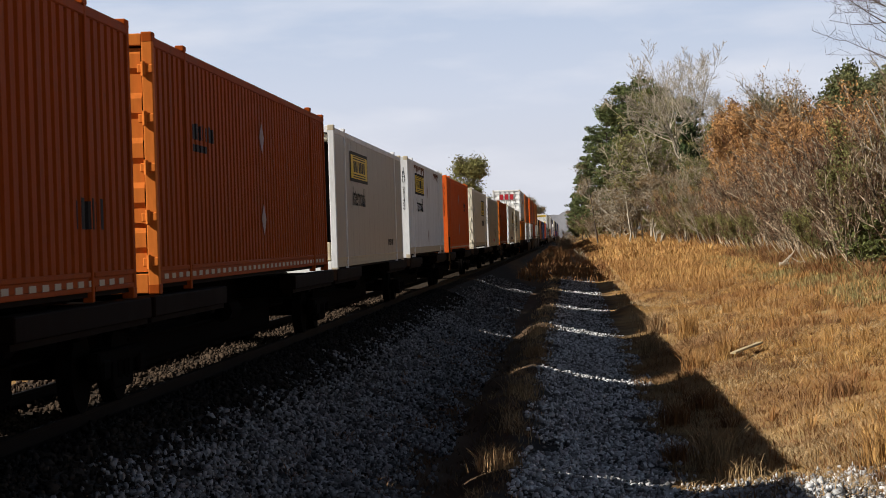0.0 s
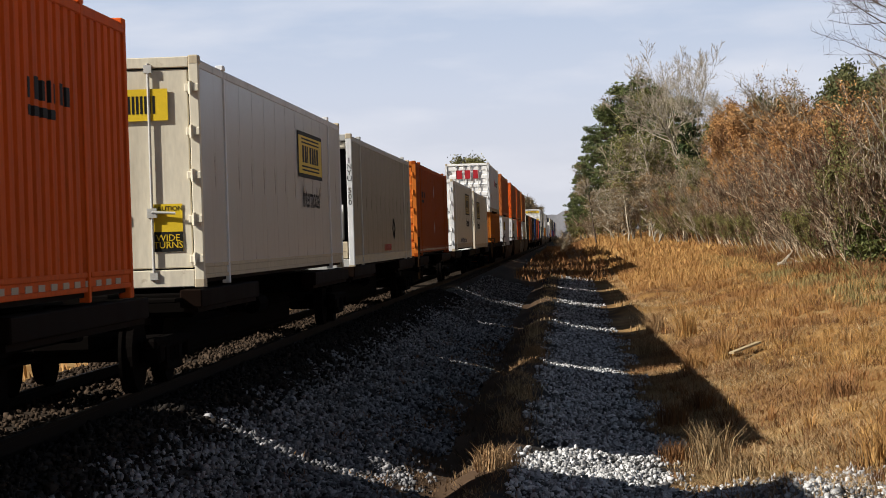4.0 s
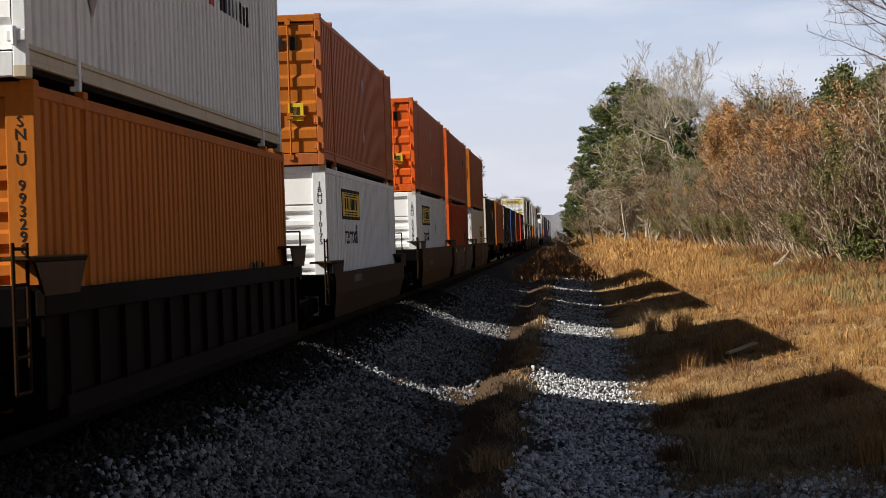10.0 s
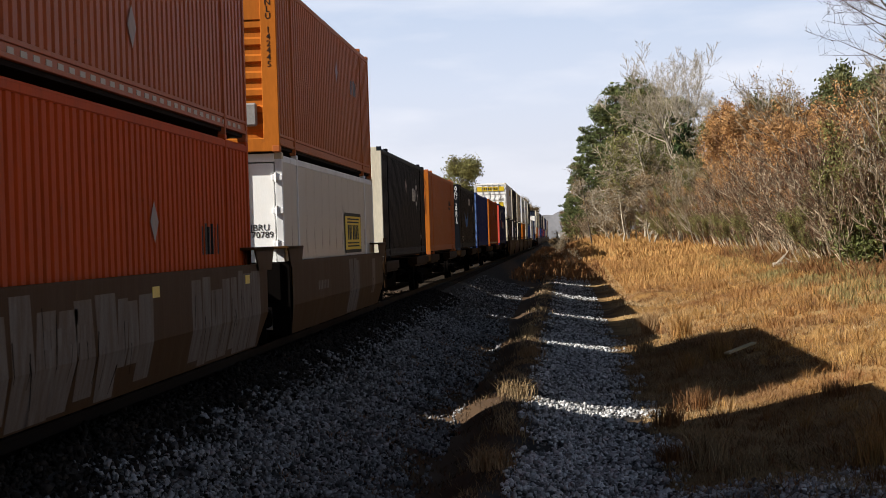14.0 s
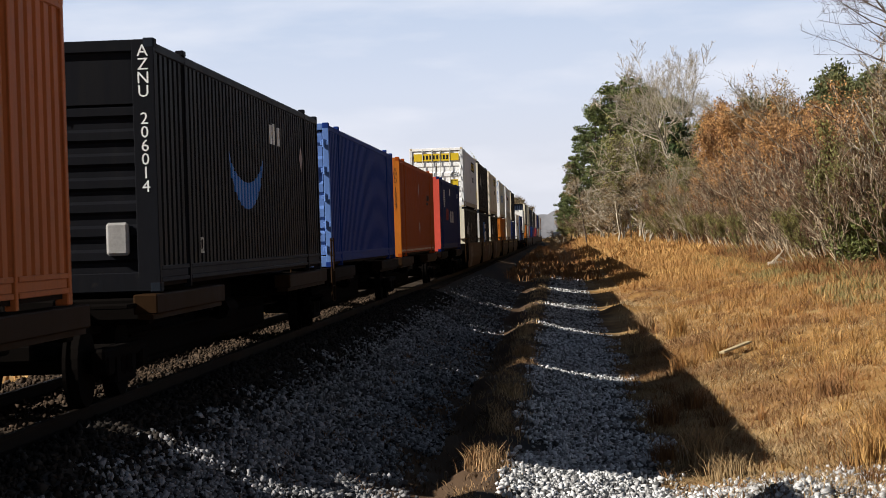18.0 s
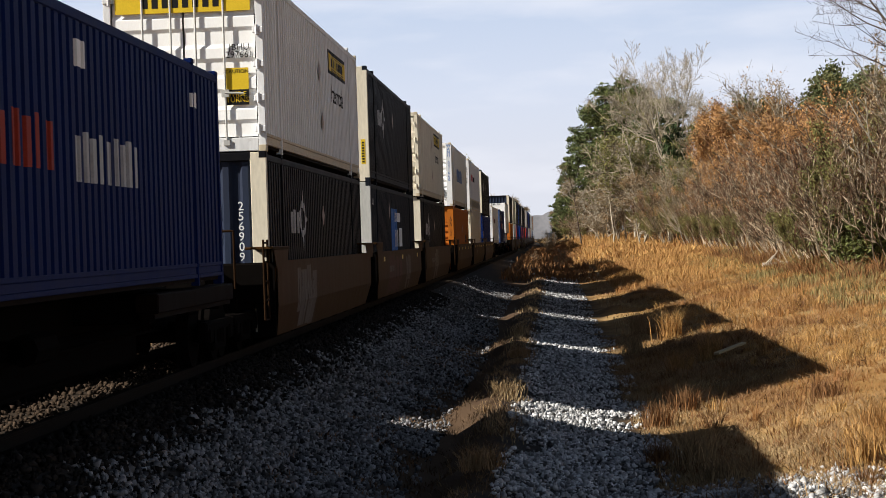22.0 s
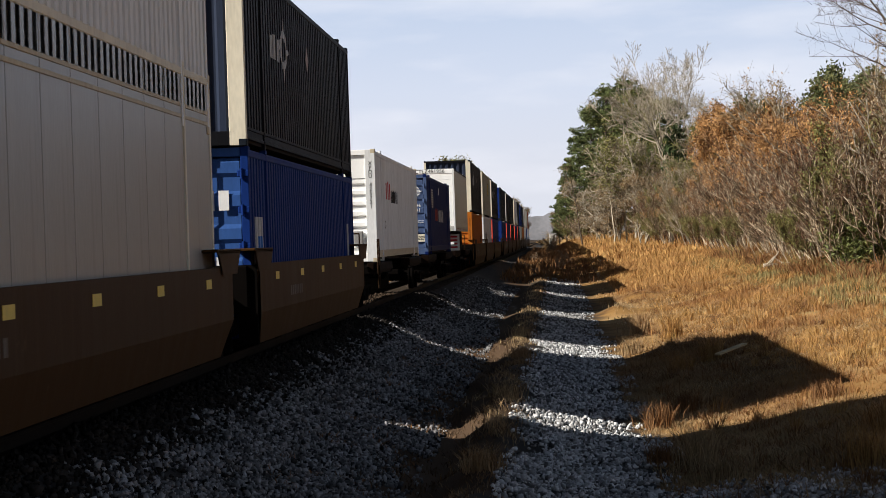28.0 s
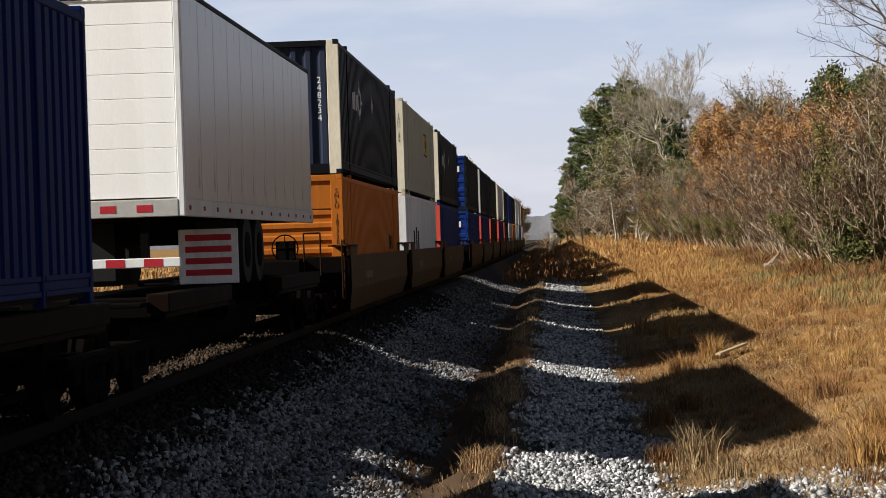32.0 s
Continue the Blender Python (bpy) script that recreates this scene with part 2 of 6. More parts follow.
M_DARK = material("dark_reefer_grille", (0.015, 0.015, 0.016), 0.6, 0.2, 8)
M_REFLECT = material("yellow_reflector", (0.75, 0.55, 0.12), 0.5, 0.2, 8)
M_GRAF = material("pale_graffiti_paint", (0.19, 0.165, 0.145), 0.7, 0.5, 2.2, (1, 3, 0.7), second=(0.10, 0.065, 0.04))
M_FADED = material("faded_brown_graffiti_paint", (0.10, 0.062, 0.035), 0.7, 0.5, 2.2, (1, 3, 0.7), second=(0.06, 0.028, 0.01))
M_PINK = material("pinkish_graffiti_paint", (0.13, 0.065, 0.058), 0.7, 0.5, 2.2, (1, 3, 0.7), second=(0.08, 0.04, 0.02))

# ---- small builders ----


def box(bm, x0, y0, z0, x1, y1, z1, bevel=0.0):
    """An axis-aligned block added to bm."""
    v = [bm.verts.new((x, y, z)) for x in (x0, x1) for y in (y0, y1) for z in (z0, z1)]
    fs = [bm.faces.new([v[i] for i in q]) for q in ((0, 1, 3, 2), (4, 6, 7, 5), (0, 4, 5, 1), (2, 3, 7, 6), (0, 2, 6, 4), (1, 5, 7, 3))]
    if bevel:
        es = list({e for f in fs for e in f.edges})
        bmesh.ops.bevel(bm, geom=es, offset=bevel, segments=1, affect="EDGES")
    return bm


def rod(bm, a, b, r0, r1=None, seg=8):
    """A round bar from a to b."""
    a, b = Vector(a), Vector(b)
    r1 = r0 if r1 is None else r1
    d = (b - a).normalized()
    s = d.orthogonal().normalized()
    t = d.cross(s)
    ring = [[bm.verts.new(p + (s * math.cos(k * math.tau / seg) + t * math.sin(k * math.tau / seg)) * r) for k in range(seg)] for p, r in ((a, r0), (b, r1))]
    for k in range(seg):
        bm.faces.new((ring[0][k], ring[0][(k + 1) % seg], ring[1][(k + 1) % seg], ring[1][k]))
    bm.faces.new(ring[0][::-1])
    bm.faces.new(ring[1])
    return bm


MESHES = {}


def mesh_of(key, build, mat):
    """A mesh made once for each key and material."""
    k = (key, mat.name)
    if k not in MESHES:
        bm = bmesh.new()
        build(bm)
        bmesh.ops.recalc_face_normals(bm, faces=bm.faces)
        me = bpy.data.meshes.new(key)
        bm.to_mesh(me)
        bm.free()
        me.materials.append(mat)
        MESHES[k] = me
    return MESHES[k]


def part(name, key, build, mat, parent, label="", at=None):
    """One mesh object under a thing or a part; build fills a bmesh."""
    ob = new(name, mesh_of(key, build, mat))
    ob.parent = parent
    if at is not None:
        ob.matrix_basis = at
    return tagged(ob, label)


def lettering(text, size, mat, parent, m, name="lettering", label="", spacing=1.0):
    """Raised flat letters in the x-z plane facing -y, then set by m."""
    key = ("text", text, size, mat.name, spacing)
    if key not in MESHES:
        cu = bpy.data.curves.new("letters", "FONT")
        cu.body, cu.size, cu.extrude, cu.align_x, cu.align_y, cu.space_line, cu.resolution_u = text, size, 0.0015, "CENTER", "CENTER", spacing, 2
        ob = bpy.data.objects.new("letters", cu)
        scene.collection.objects.link(ob)
        bpy.context.view_layer.update()
        me = bpy.data.meshes.new_from_object(ob)
        bpy.data.objects.remove(ob)
        bpy.data.curves.remove(cu)
        me.materials.clear()
        me.materials.append(mat)
        me.transform(pose(0, 0, 0, 90, 0, 0))
        MESHES[key] = me
    ob = new(name, MESHES[key])
    ob.parent, ob.matrix_basis = parent, m
    return tagged(ob, label)


# ---- ground: track bed, ditch, berm, gravel way, grass ----
TRACK = -5.87
PROFILE = ((-400, 1.0), (-60, 0.2), (-30, -0.4), (-14, -1.0), (-10.5, -1.1), (-8.4, -0.45), (-7.75, -0.185), (-4.62, -0.185), (-4.15, -0.36), (-3.6, -0.66), (-3.15, -0.92),
           (-2.4, -1.15), (-1.65, -1.29), (-1.25, -1.08), (-0.87, -0.98), (-0.4, -1.13), (0.1, -1.25), (0.6, -1.34), (1.1, -1.42),
           (1.6, -1.45), (2.1, -1.38), (2.9, -1.30), (4.0, -1.03), (5.0, -0.88), (7.0, -0.55), (10, -0.15), (14, 0.3), (25, 0.9), (60, 2.0), (400, 6.0))
PX, PZ = np.array([p[0] for p in PROFILE]), np.array([p[1] for p in PROFILE])


def ground_z(x, y):
    """Height of the ground, for arrays."""
    x, y = np.asarray(x, float), np.asarray(y, float)
    # the berm and ditch wander a little
    bend = (0.24 * np.sin(y * 0.37 + 0.6) + 0.17 * np.sin(y * 0.93 + 2.0) + 0.10 * np.sin(y * 2.1)) * np.exp(-((x + 2.0) / 1.2) ** 2) * np.clip((y - 5) / 10, 0, 1)
    z = np.interp(x + bend, PX, PZ)
    # the low ground beside the track comes up towards rail level farther off
    lift = np.interp(y, [40, 75, 115, 180, 300], [0, 0.1, 0.25, 0.6, 0.95])
    low = np.clip((-0.21 - z), 0, None)
    side = np.clip((x + 4.6) / 1.0, 0, 1)
    z = z + low * lift * side
    # a long rise far away, and the land going up beside the woods
    z = z + np.interp(y, [90, 150, 250, 300, 1000, 3000], [0, 0.3, 1.2, 1.7, 2.4, 4.0]) * np.clip((x + 0.5) / 5, 0, 1)
    # humps of the dry ditch and berm
    wob = np.sin(y * 0.61 + 1.2) * 0.5 + np.sin(y * 1.37 + x * 0.8) * 0.3 + np.sin(y * 0.23 + x * 0.5) * 0.6
    rough = np.exp(-((x + 1.2) / 1.2) ** 2) * 0.085 + np.exp(-((x - 3.0) / 2.5) ** 2) * 0.035 + np.clip((x - 5) / 4, 0, 1) * 0.07
    near = np.clip((y - 5) / 10, 0, 1) * np.clip((400 - y) / 100, 0, 1)
    z = z + wob * rough * near
    # loose heaps on the gravel way
    lump = np.sin(x * 5.1 + y * 2.3) * np.sin(y * 3.7 - x * 3.3) + 0.7 * np.sin(x * 2.2 - y * 1.3 + 1.0)
    z = z + 0.04 * lump * np.exp(-((x - 0.9) / 1.6) ** 2) * np.clip((32 - y) / 10, 0.25, 1) * np.clip((y - 5) / 5, 0, 1)
    # a heap of dumped stone beside the way
    z = z + 0.26 * np.exp(-((x - 2.45) / 0.55) ** 2 - ((y - 22.0) / 1.6) ** 2) + 0.22 * np.exp(-((x - 0.75) / 0.55) ** 2 - ((y - 19.4) / 1.0) ** 2) + 0.14 * np.exp(-((x + 0.3) / 0.4) ** 2 - ((y - 17.6) / 0.9) ** 2)
    # grown-over mounds along the far side of the way
    for mx, my, mh in ((2.7, 41.5, 0.16), (2.9, 50.5, 0.22), (2.4, 57.0, 0.20), (3.2, 66.0, 0.26), (2.2, 77.0, 0.30), (3.4, 88.0, 0.28)):
        z = z + mh * np.exp(-((x - mx) / 0.75) ** 2 - ((y - my) / 1.9) ** 2)
    z = z + 0.10 * np.exp(-((x - 1.5) / 0.45) ** 2 - ((y - 23.2) / 1.0) ** 2)
    return z


def gz(x, y):
    return float(ground_z(np.array([x]), np.array([y]))[0])


def sheet(name, xs, ys, height, mat):
    """A grid mesh over xs and ys."""
    gx, gy = np.meshgrid(xs, ys, indexing="ij")
    v = np.stack([gx, gy, height(gx, gy)], -1).reshape(-1, 3)
    nx, ny = len(xs), len(ys)
    i = np.arange((nx - 1) * (ny - 1))
    a = (i // (ny - 1)) * ny + i % (ny - 1)
    q = np.stack([a, a + ny, a + ny + 1, a + 1], 1)
    me = bpy.data.meshes.new(name)
    me.from_pydata(v.tolist(), [], q.tolist())
    me.materials.append(mat)
    me.polygons.foreach_set("use_smooth", [True] * len(me.polygons))
    return new(name, me)


def ground_material():
    # gravel base nearly black, so shade in the gaps between stones is painted
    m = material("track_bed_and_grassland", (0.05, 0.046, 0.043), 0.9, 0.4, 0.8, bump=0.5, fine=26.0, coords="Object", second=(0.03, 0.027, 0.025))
    n, l = m.node_tree.nodes, m.node_tree.links
    p = n["Principled BSDF"]
    gravel = p.inputs["Base Color"].links[0].from_socket
    geo, sep = n.new("ShaderNodeNewGeometry"), n.new("ShaderNodeSeparateXYZ")
    l.new(geo.outputs["Position"], sep.inputs["Vector"])
    nz = n.new("ShaderNodeTexNoise")
    nz.inputs["Scale"].default_value, nz.inputs["Detail"].default_value = 0.9, 7
    l.new(geo.outputs["Position"], nz.inputs["Vector"])
    far = n.new("ShaderNodeMapRange")
    far.inputs["From Min"].default_value, far.inputs["From Max"].default_value, far.inputs["To Max"].default_value = 105, 175, 3.6
    l.new(sep.outputs["Y"], far.inputs["Value"])
    far2, both = n.new("ShaderNodeMapRange"), n.new("ShaderNodeMath")
    far2.inputs["From Min"].default_value, far2.inputs["From Max"].default_value, far2.inputs["To Max"].default_value = 500, 900, 9
    l.new(sep.outputs["Y"], far2.inputs["Value"])
    l.new(far.outputs["Result"], both.inputs[0])
    l.new(far2.outputs["Result"], both.inputs[1])
    wob = n.new("ShaderNodeMath")
    wob.operation, wob.inputs[1].default_value, wob.inputs[2].default_value = "MULTIPLY_ADD", 2.2, -1.1
    l.new(nz.outputs["Fac"], wob.inputs[0])
    xs = n.new("ShaderNodeMath")
    xs.operation = "ADD"
    l.new(sep.outputs["X"], xs.inputs[0])
    l.new(wob.outputs["Value"], xs.inputs[1])
    near_x, xs = xs, n.new("ShaderNodeMath")
    xs.operation = "ADD"
    l.new(near_x.outputs["Value"], xs.inputs[0])
    l.new(both.outputs["Value"], xs.inputs[1])
    # soil and dead grass by the distance from the track
    grass = n.new("ShaderNodeMixRGB")
    big = n.new("ShaderNodeTexNoise")
    big.inputs["Scale"].default_value, big.inputs["Detail"].default_value = 0.35, 8
    l.new(geo.outputs["Position"], big.inputs["Vector"])
    gr = n.new("ShaderNodeValToRGB")
    for pos, col in ((0.3, (0.12, 0.06, 0.022, 1)), (0.45, (0.25, 0.14, 0.05, 1)), (0.6, (0.32, 0.20, 0.085, 1)), (0.75, (0.24, 0.18, 0.08, 1))):
        e = gr.color_ramp.elements.new(pos)
        e.color = col
    l.new(big.outputs["Fac"], gr.inputs["Fac"])

    def band(a, b, c, d):
        """1 between b and c across the track, fading to 0 at a and d."""
        u, w, mul = n.new("ShaderNodeMapRange"), n.new("ShaderNodeMapRange"), n.new("ShaderNodeMath")
        u.inputs["From Min"].default_value, u.inputs["From Max"].default_value = a, b
        w.inputs["From Min"].default_value, w.inputs["From Max"].default_value = c, d
        w.inputs["To Min"].default_value, w.inputs["To Max"].default_value = 1, 0
        l.new(xs.outputs["Value"], u.inputs["Value"])
        l.new(xs.outputs["Value"], w.inputs["Value"])
        mul.operation = "MULTIPLY"
        l.new(u.outputs["Result"], mul.inputs[0])
        l.new(w.outputs["Result"], mul.inputs[1])
        return mul.outputs["Value"]

    col = gravel
    # the last band paints the shade under the train onto the track bed
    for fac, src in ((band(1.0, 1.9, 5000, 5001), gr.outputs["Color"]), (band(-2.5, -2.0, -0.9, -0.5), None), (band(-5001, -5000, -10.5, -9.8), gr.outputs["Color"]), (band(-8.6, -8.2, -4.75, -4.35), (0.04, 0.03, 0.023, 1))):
        mx = n.new("ShaderNodeMixRGB")
        l.new(fac, mx.inputs["Fac"])
        l.new(col, mx.inputs["Color1"])
        if src is None or isinstance(src, tuple):
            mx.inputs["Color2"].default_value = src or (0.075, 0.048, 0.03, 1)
        else:
            l.new(src, mx.inputs["Color2"])
        col = mx.outputs["Color"]
    l.new(col, p.inputs["Base Color"])
    return m


M_GROUND = ground_material()
xs = np.concatenate([[-4000, -1500, -600, -300, -150, -80, -50], np.arange(-35, -11, 2.0), np.arange(-11, -3.5, 0.25), np.arange(-3.5, 6, 0.14), np.arange(6, 16, 0.6),
                     np.arange(16, 60, 4.0), [60, 90, 150, 300, 600, 1500, 4000]])
ys = np.concatenate([[-600, -200, -80, -40], np.arange(-20, 12, 2.0), np.arange(12, 60, 0.22), np.arange(60, 120, 0.8), np.arange(120, 300, 5.0), np.arange(300, 1000, 50.0), np.arange(1000, 5001, 250.0)])
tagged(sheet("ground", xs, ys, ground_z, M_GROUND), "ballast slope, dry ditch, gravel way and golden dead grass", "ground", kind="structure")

# ---- railway track ----
track = tagged(new("railway_track"), "single railway track of worn rails on timber ties", "railway track", kind="structure")


def rail_mesh(bm):
    prof = ((-0.07, -0.178), (0.07, -0.178), (0.07, -0.165), (0.012, -0.145), (0.012, -0.045), (0.036, -0.035), (0.036, -0.006), (0.028, 0), (-0.028, 0), (-0.036, -0.006),
            (-0.036, -0.035), (-0.012, -0.045), (-0.012, -0.145), (-0.07, -0.165))
    far = [bm.verts.new((x, 1400, z)) for x, z in prof]
    near = [bm.verts.new((x, -120, z)) for x, z in prof]
    for k in range(len(prof)):
        j = (k + 1) % len(prof)
        bm.faces.new((near[k], near[j], far[j], far[k]))
    bm.faces.new(near)
    bm.faces.new(far[::-1])


for sx in (-0.753, 0.753):
    part("rail", "rail", rail_mesh, M_RAIL, track, at=pose(TRACK + sx, 0, 0))


def tie_mesh(bm):
    box(bm, -1.3, -0.11, -0.36, 1.3, 0.11, -0.18, 0.012)


def far_ties(bm):
    for k in range(700):
        y = 90 + k * 0.52
        box(bm, -1.3, y - 0.11, -0.36, 1.3, y + 0.11, -0.18)


for k in range(190):
    part("tie", "tie", tie_mesh, M_TIE, track, at=pose(TRACK + random.uniform(-0.03, 0.03), -9 + k * 0.52, 0, 0, 0, random.uniform(-1, 1)))
tagged(part("far_ties", "far_ties", far_ties, M_TIE, track, at=pose(TRACK, 0, 0)), kind="stuff")

# ---- containers ----
HALF, TALL = 1.295, 2.9
LONG = 16.15


def corrugated(bm, x, y0, y1, z0, z1, pitch=0.29, depth=0.038, sign=1):
    """A sheet of vertical trapezoid ribs in the plane x, from y0 to y1."""
    n = max(2, round((y1 - y0) / pitch))
    p = (y1 - y0) / n
    pts = []
    for k in range(n):
        a = y0 + k * p
        pts += [(a, 0), (a + p * 0.54, 0), (a + p * 0.62, -depth), (a + p * 0.92, -depth)]
    pts.append((y1, 0))
    lo = [bm.verts.new((x + sign * d, y, z0)) for y, d in pts]
    hi = [bm.verts.new((x + sign * d, y, z1)) for y, d in pts]
    for k in range(len(pts) - 1):
        bm.faces.new((lo[k], lo[k + 1], hi[k + 1], hi[k]))


def flat_panel(bm, x, w, z0, z1, sign=1):
    """One smooth sheet with folded edges."""
    a, b = sorted((x, x - sign * 0.02))
    box(bm, a, 0.009, z0, b, w - 0.009, z1, 0.004)


def ribs_across(bm, y, x0, x1, z0, z1, count, out=0.05):
    """A wall facing -y with horizontal ribs."""
    zs, pts = (z1 - z0) / count, []
    for k in range(count):
        a = z0 + k * zs
        pts += [(a, 0), (a + zs * 0.42, 0), (a + zs * 0.55, -out), (a + zs * 0.87, -out)]
    pts.append((z1, 0))
    l = [bm.verts.new((x0, y + d, z)) for z, d in pts]
    r = [bm.verts.new((x1, y + d, z)) for z, d in pts]
    for k in range(len(pts) - 1):
        bm.faces.new((l[k], r[k], r[k + 1], l[k + 1]))


def ribs_upright(bm, y, x0, x1, z0, z1, count, out=0.06):
    ws, pts = (x1 - x0) / count, []
    for k in range(count):
        a = x0 + k * ws
        pts += [(a, 0), (a + ws * 0.4, 0), (a + ws * 0.55, -out), (a + ws * 0.85, -out)]
    pts.append((x1, 0))
    lo = [bm.verts.new((x, y + d, z0)) for x, d in pts]
    hi = [bm.verts.new((x, y + d, z1)) for x, d in pts]
    for k in range(len(pts) - 1):
        bm.faces.new((lo[k], lo[k + 1], hi[k + 1], hi[k]))


def container(u, z, style, color, end, label, post=None, endcolor=None, code="", ink=None, marks=(), tape=False, rail=None, dirty=False):
    """A 53 foot container; its base is the middle of the lower edge of its near end."""
    th = tagged(new("container"), label, "container", "containers on the train")
    STYLE[th.name] = style
    # white ends get the brighter white that has sunlight in its colour
    c, e, pc, rc = PAINT[color], PAINT["sunlit_white" if (endcolor or color) == "white" else (endcolor or color)], PAINT[post or color], PAINT[rail or ("grimy" if color in ("white", "cream", "grey") else color)]
    L = LONG
    for s, nm in ((1, "near"), (-1, "far")):
        for y0, y1, tag in ((0.10, 1.90, "a"), (2.08, L - 2.08, "b"), (L - 1.90, L - 0.10, "c")):
            if style == "plate":
                n = max(1, round((y1 - y0) / 1.22))
                w = (y1 - y0) / n
                for k in range(n):
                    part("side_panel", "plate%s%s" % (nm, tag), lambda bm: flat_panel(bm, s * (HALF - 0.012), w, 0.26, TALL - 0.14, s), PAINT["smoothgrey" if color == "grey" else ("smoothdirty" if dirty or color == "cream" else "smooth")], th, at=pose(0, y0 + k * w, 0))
            else:
                part("side_panel", "corr" + nm + tag, lambda bm: corrugated(bm, s * (HALF - 0.012), y0, y1, 0.26, TALL - 0.14, sign=s), c, th)
        a, b = sorted((s * (HALF - 0.10), s * HALF))
        part("bottom_rail", "brail" + nm, lambda bm: [box(bm, a + (0 if s > 0 else q), y0, z0, b - (q if s > 0 else 0), y1, z1, 0.006) for y0, y1 in ((0.12, 1.9), (2.08, L - 2.08), (L - 1.9, L - 0.12)) for z0, z1, q in ((0.10, 0.15, 0.0), (0.15, 0.24, 0.018), (0.24, 0.29, 0.0))], rc, th)
        part("top_rail", "trail" + nm, lambda bm: (box(bm, a, 0.10, TALL - 0.15, b, L - 0.10, TALL - 0.05, 0.012), box(bm, a + 0.02, 0.10, TALL - 0.06, b - 0.02, L - 0.1, TALL - 0.035)), c, th)
        for y in (1.99, L - 1.99):
            part("lifting_post", "lpost" + nm, lambda bm: (box(bm, a, -0.04, 0.0, b + 0.004 * s, 0.04, TALL - 0.03, 0.008), box(bm, a if s > 0 else a + 0.06, -0.115, 0.10, b - 0.06 if s > 0 else b, 0.115, TALL - 0.14), box(bm, a, -0.09, TALL - 0.04, b + 0.004 * s, 0.09, TALL + 0.03, 0.01)), c, th, at=pose(0, y, 0))
        wide = 0.26 if (end in ("front", "ribv") and s > 0) else 0.12
        a, b = sorted((s * (HALF - wide), s * HALF))
        part("corner_post", "cpost%s%g" % (nm, wide), lambda bm: box(bm, a, 0, 0, b, 0.11, TALL - 0.004, 0.008), pc, th)
        a, b = sorted((s * (HALF - 0.12), s * HALF))
        part("corner_post", "cpostf" + nm, lambda bm: box(bm, a, L - 0.11, 0, b, L, TALL - 0.004, 0.008), c, th)
        for y in (0, L - 0.18):
            for zz in (-0.012, TALL - 0.105):
                part("corner_casting", "cast" + nm, lambda bm: box(bm, a - 0.004 * s, -0.004, 0, b + 0.004 * s, 0.18, 0.117, 0.012), rc, th, at=pose(0, y, zz))
    part("roof", "roof", lambda bm: (box(bm, -HALF + 0.05, 0.05, TALL - 0.09, HALF - 0.05, L - 0.05, TALL - 0.055)), c, th)
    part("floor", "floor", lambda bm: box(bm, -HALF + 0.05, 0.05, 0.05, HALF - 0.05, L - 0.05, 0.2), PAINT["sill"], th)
    part("far_end_wall", "farend", lambda bm: box(bm, -HALF + 0.12, L - 0.09, 0.1, HALF - 0.12, L - 0.05, TALL - 0.05), c, th)
    part("end_sill", "esill", lambda bm: (box(bm, -HALF + 0.12, 0.003, 0.0, HALF - 0.12, 0.10, 0.22, 0.01)), pc if end == "door" else e, th)
    part("end_header", "ehead", lambda bm: (box(bm, -HALF + 0.12, 0.003, TALL - 0.14, HALF - 0.12, 0.10, TALL - 0.004, 0.01)), e, th)
    if end == "front":
        part("end_wall", "efront", lambda bm: (ribs_across(bm, 0.12, -HALF + 0.12, HALF - 0.26, 0.22, 2.16, 7), box(bm, -HALF + 0.12, 0.06, 2.16, HALF - 0.26, 0.12, TALL - 0.14, 0.006)), e, th)
        part("document_box", "docbox", lambda bm: box(bm, HALF - 0.62, -0.01, 0.42, HALF - 0.36, 0.10, 0.80, 0.03), M_DOC, th, "grey metal document box")
    elif end == "ribv":
        part("end_wall", "eribv", lambda bm: ribs_upright(bm, 0.12, -HALF + 0.12, HALF - 0.26, 0.22, TALL - 0.14, 7), PAINT["indigo"] if color == "black" else e, th)
    elif end == "reefer":
        part("end_wall", "ereef", lambda bm: (box(bm, -HALF + 0.12, 0.55, 0.22, HALF - 0.14, 0.6, TALL - 0.14)), M_DARK, th, "dark recessed end of a refrigerated container")
        def unit(bm):
            prof = ((0.14, 0.64), (0.14, 1.16), (0.42, 1.40), (0.55, 1.40), (0.55, 0.64))
            x0, x1 = [[bm.verts.new((x, y, z)) for y, z in prof] for x in (-HALF + 0.16, HALF - 0.26)]
            bm.faces.new(x0)
            bm.faces.new(x1[::-1])
            for k in range(5):
                bm.faces.new((x0[k], x1[k], x1[(k + 1) % 5], x0[(k + 1) % 5]))
        u_ = part("cooling_unit", "ereefu", unit, PAINT["white"], th, "white cooling unit with a sloped top")
        for z, h, w in ((0.72, 0.16, 0.5), (1.08, 0.06, 0.55)):
            part("intake", "ereefi%g" % z, lambda bm: box(bm, 0.28, 0.132, z, 0.28 + w, 0.139, z + h), M_DARK, u_, "dark intake slot")
        part("service_panel", "ereefp", lambda bm: (box(bm, -HALF + 0.13, 0.10, 0.23, HALF - 0.15, 0.5, 0.60, 0.02), box(bm, -HALF + 0.13, 0.09, 0.40, HALF - 0.15, 0.10, 0.42)), PAINT["grimy"], th, "grimy lower service panel")
        part("fan_shroud", "ereeff", lambda bm: box(bm, -HALF + 0.13, 0.06, TALL - 0.30, HALF - 0.14, 0.5, TALL - 0.15, 0.03), PAINT["cream"], th, "cream upper shroud")
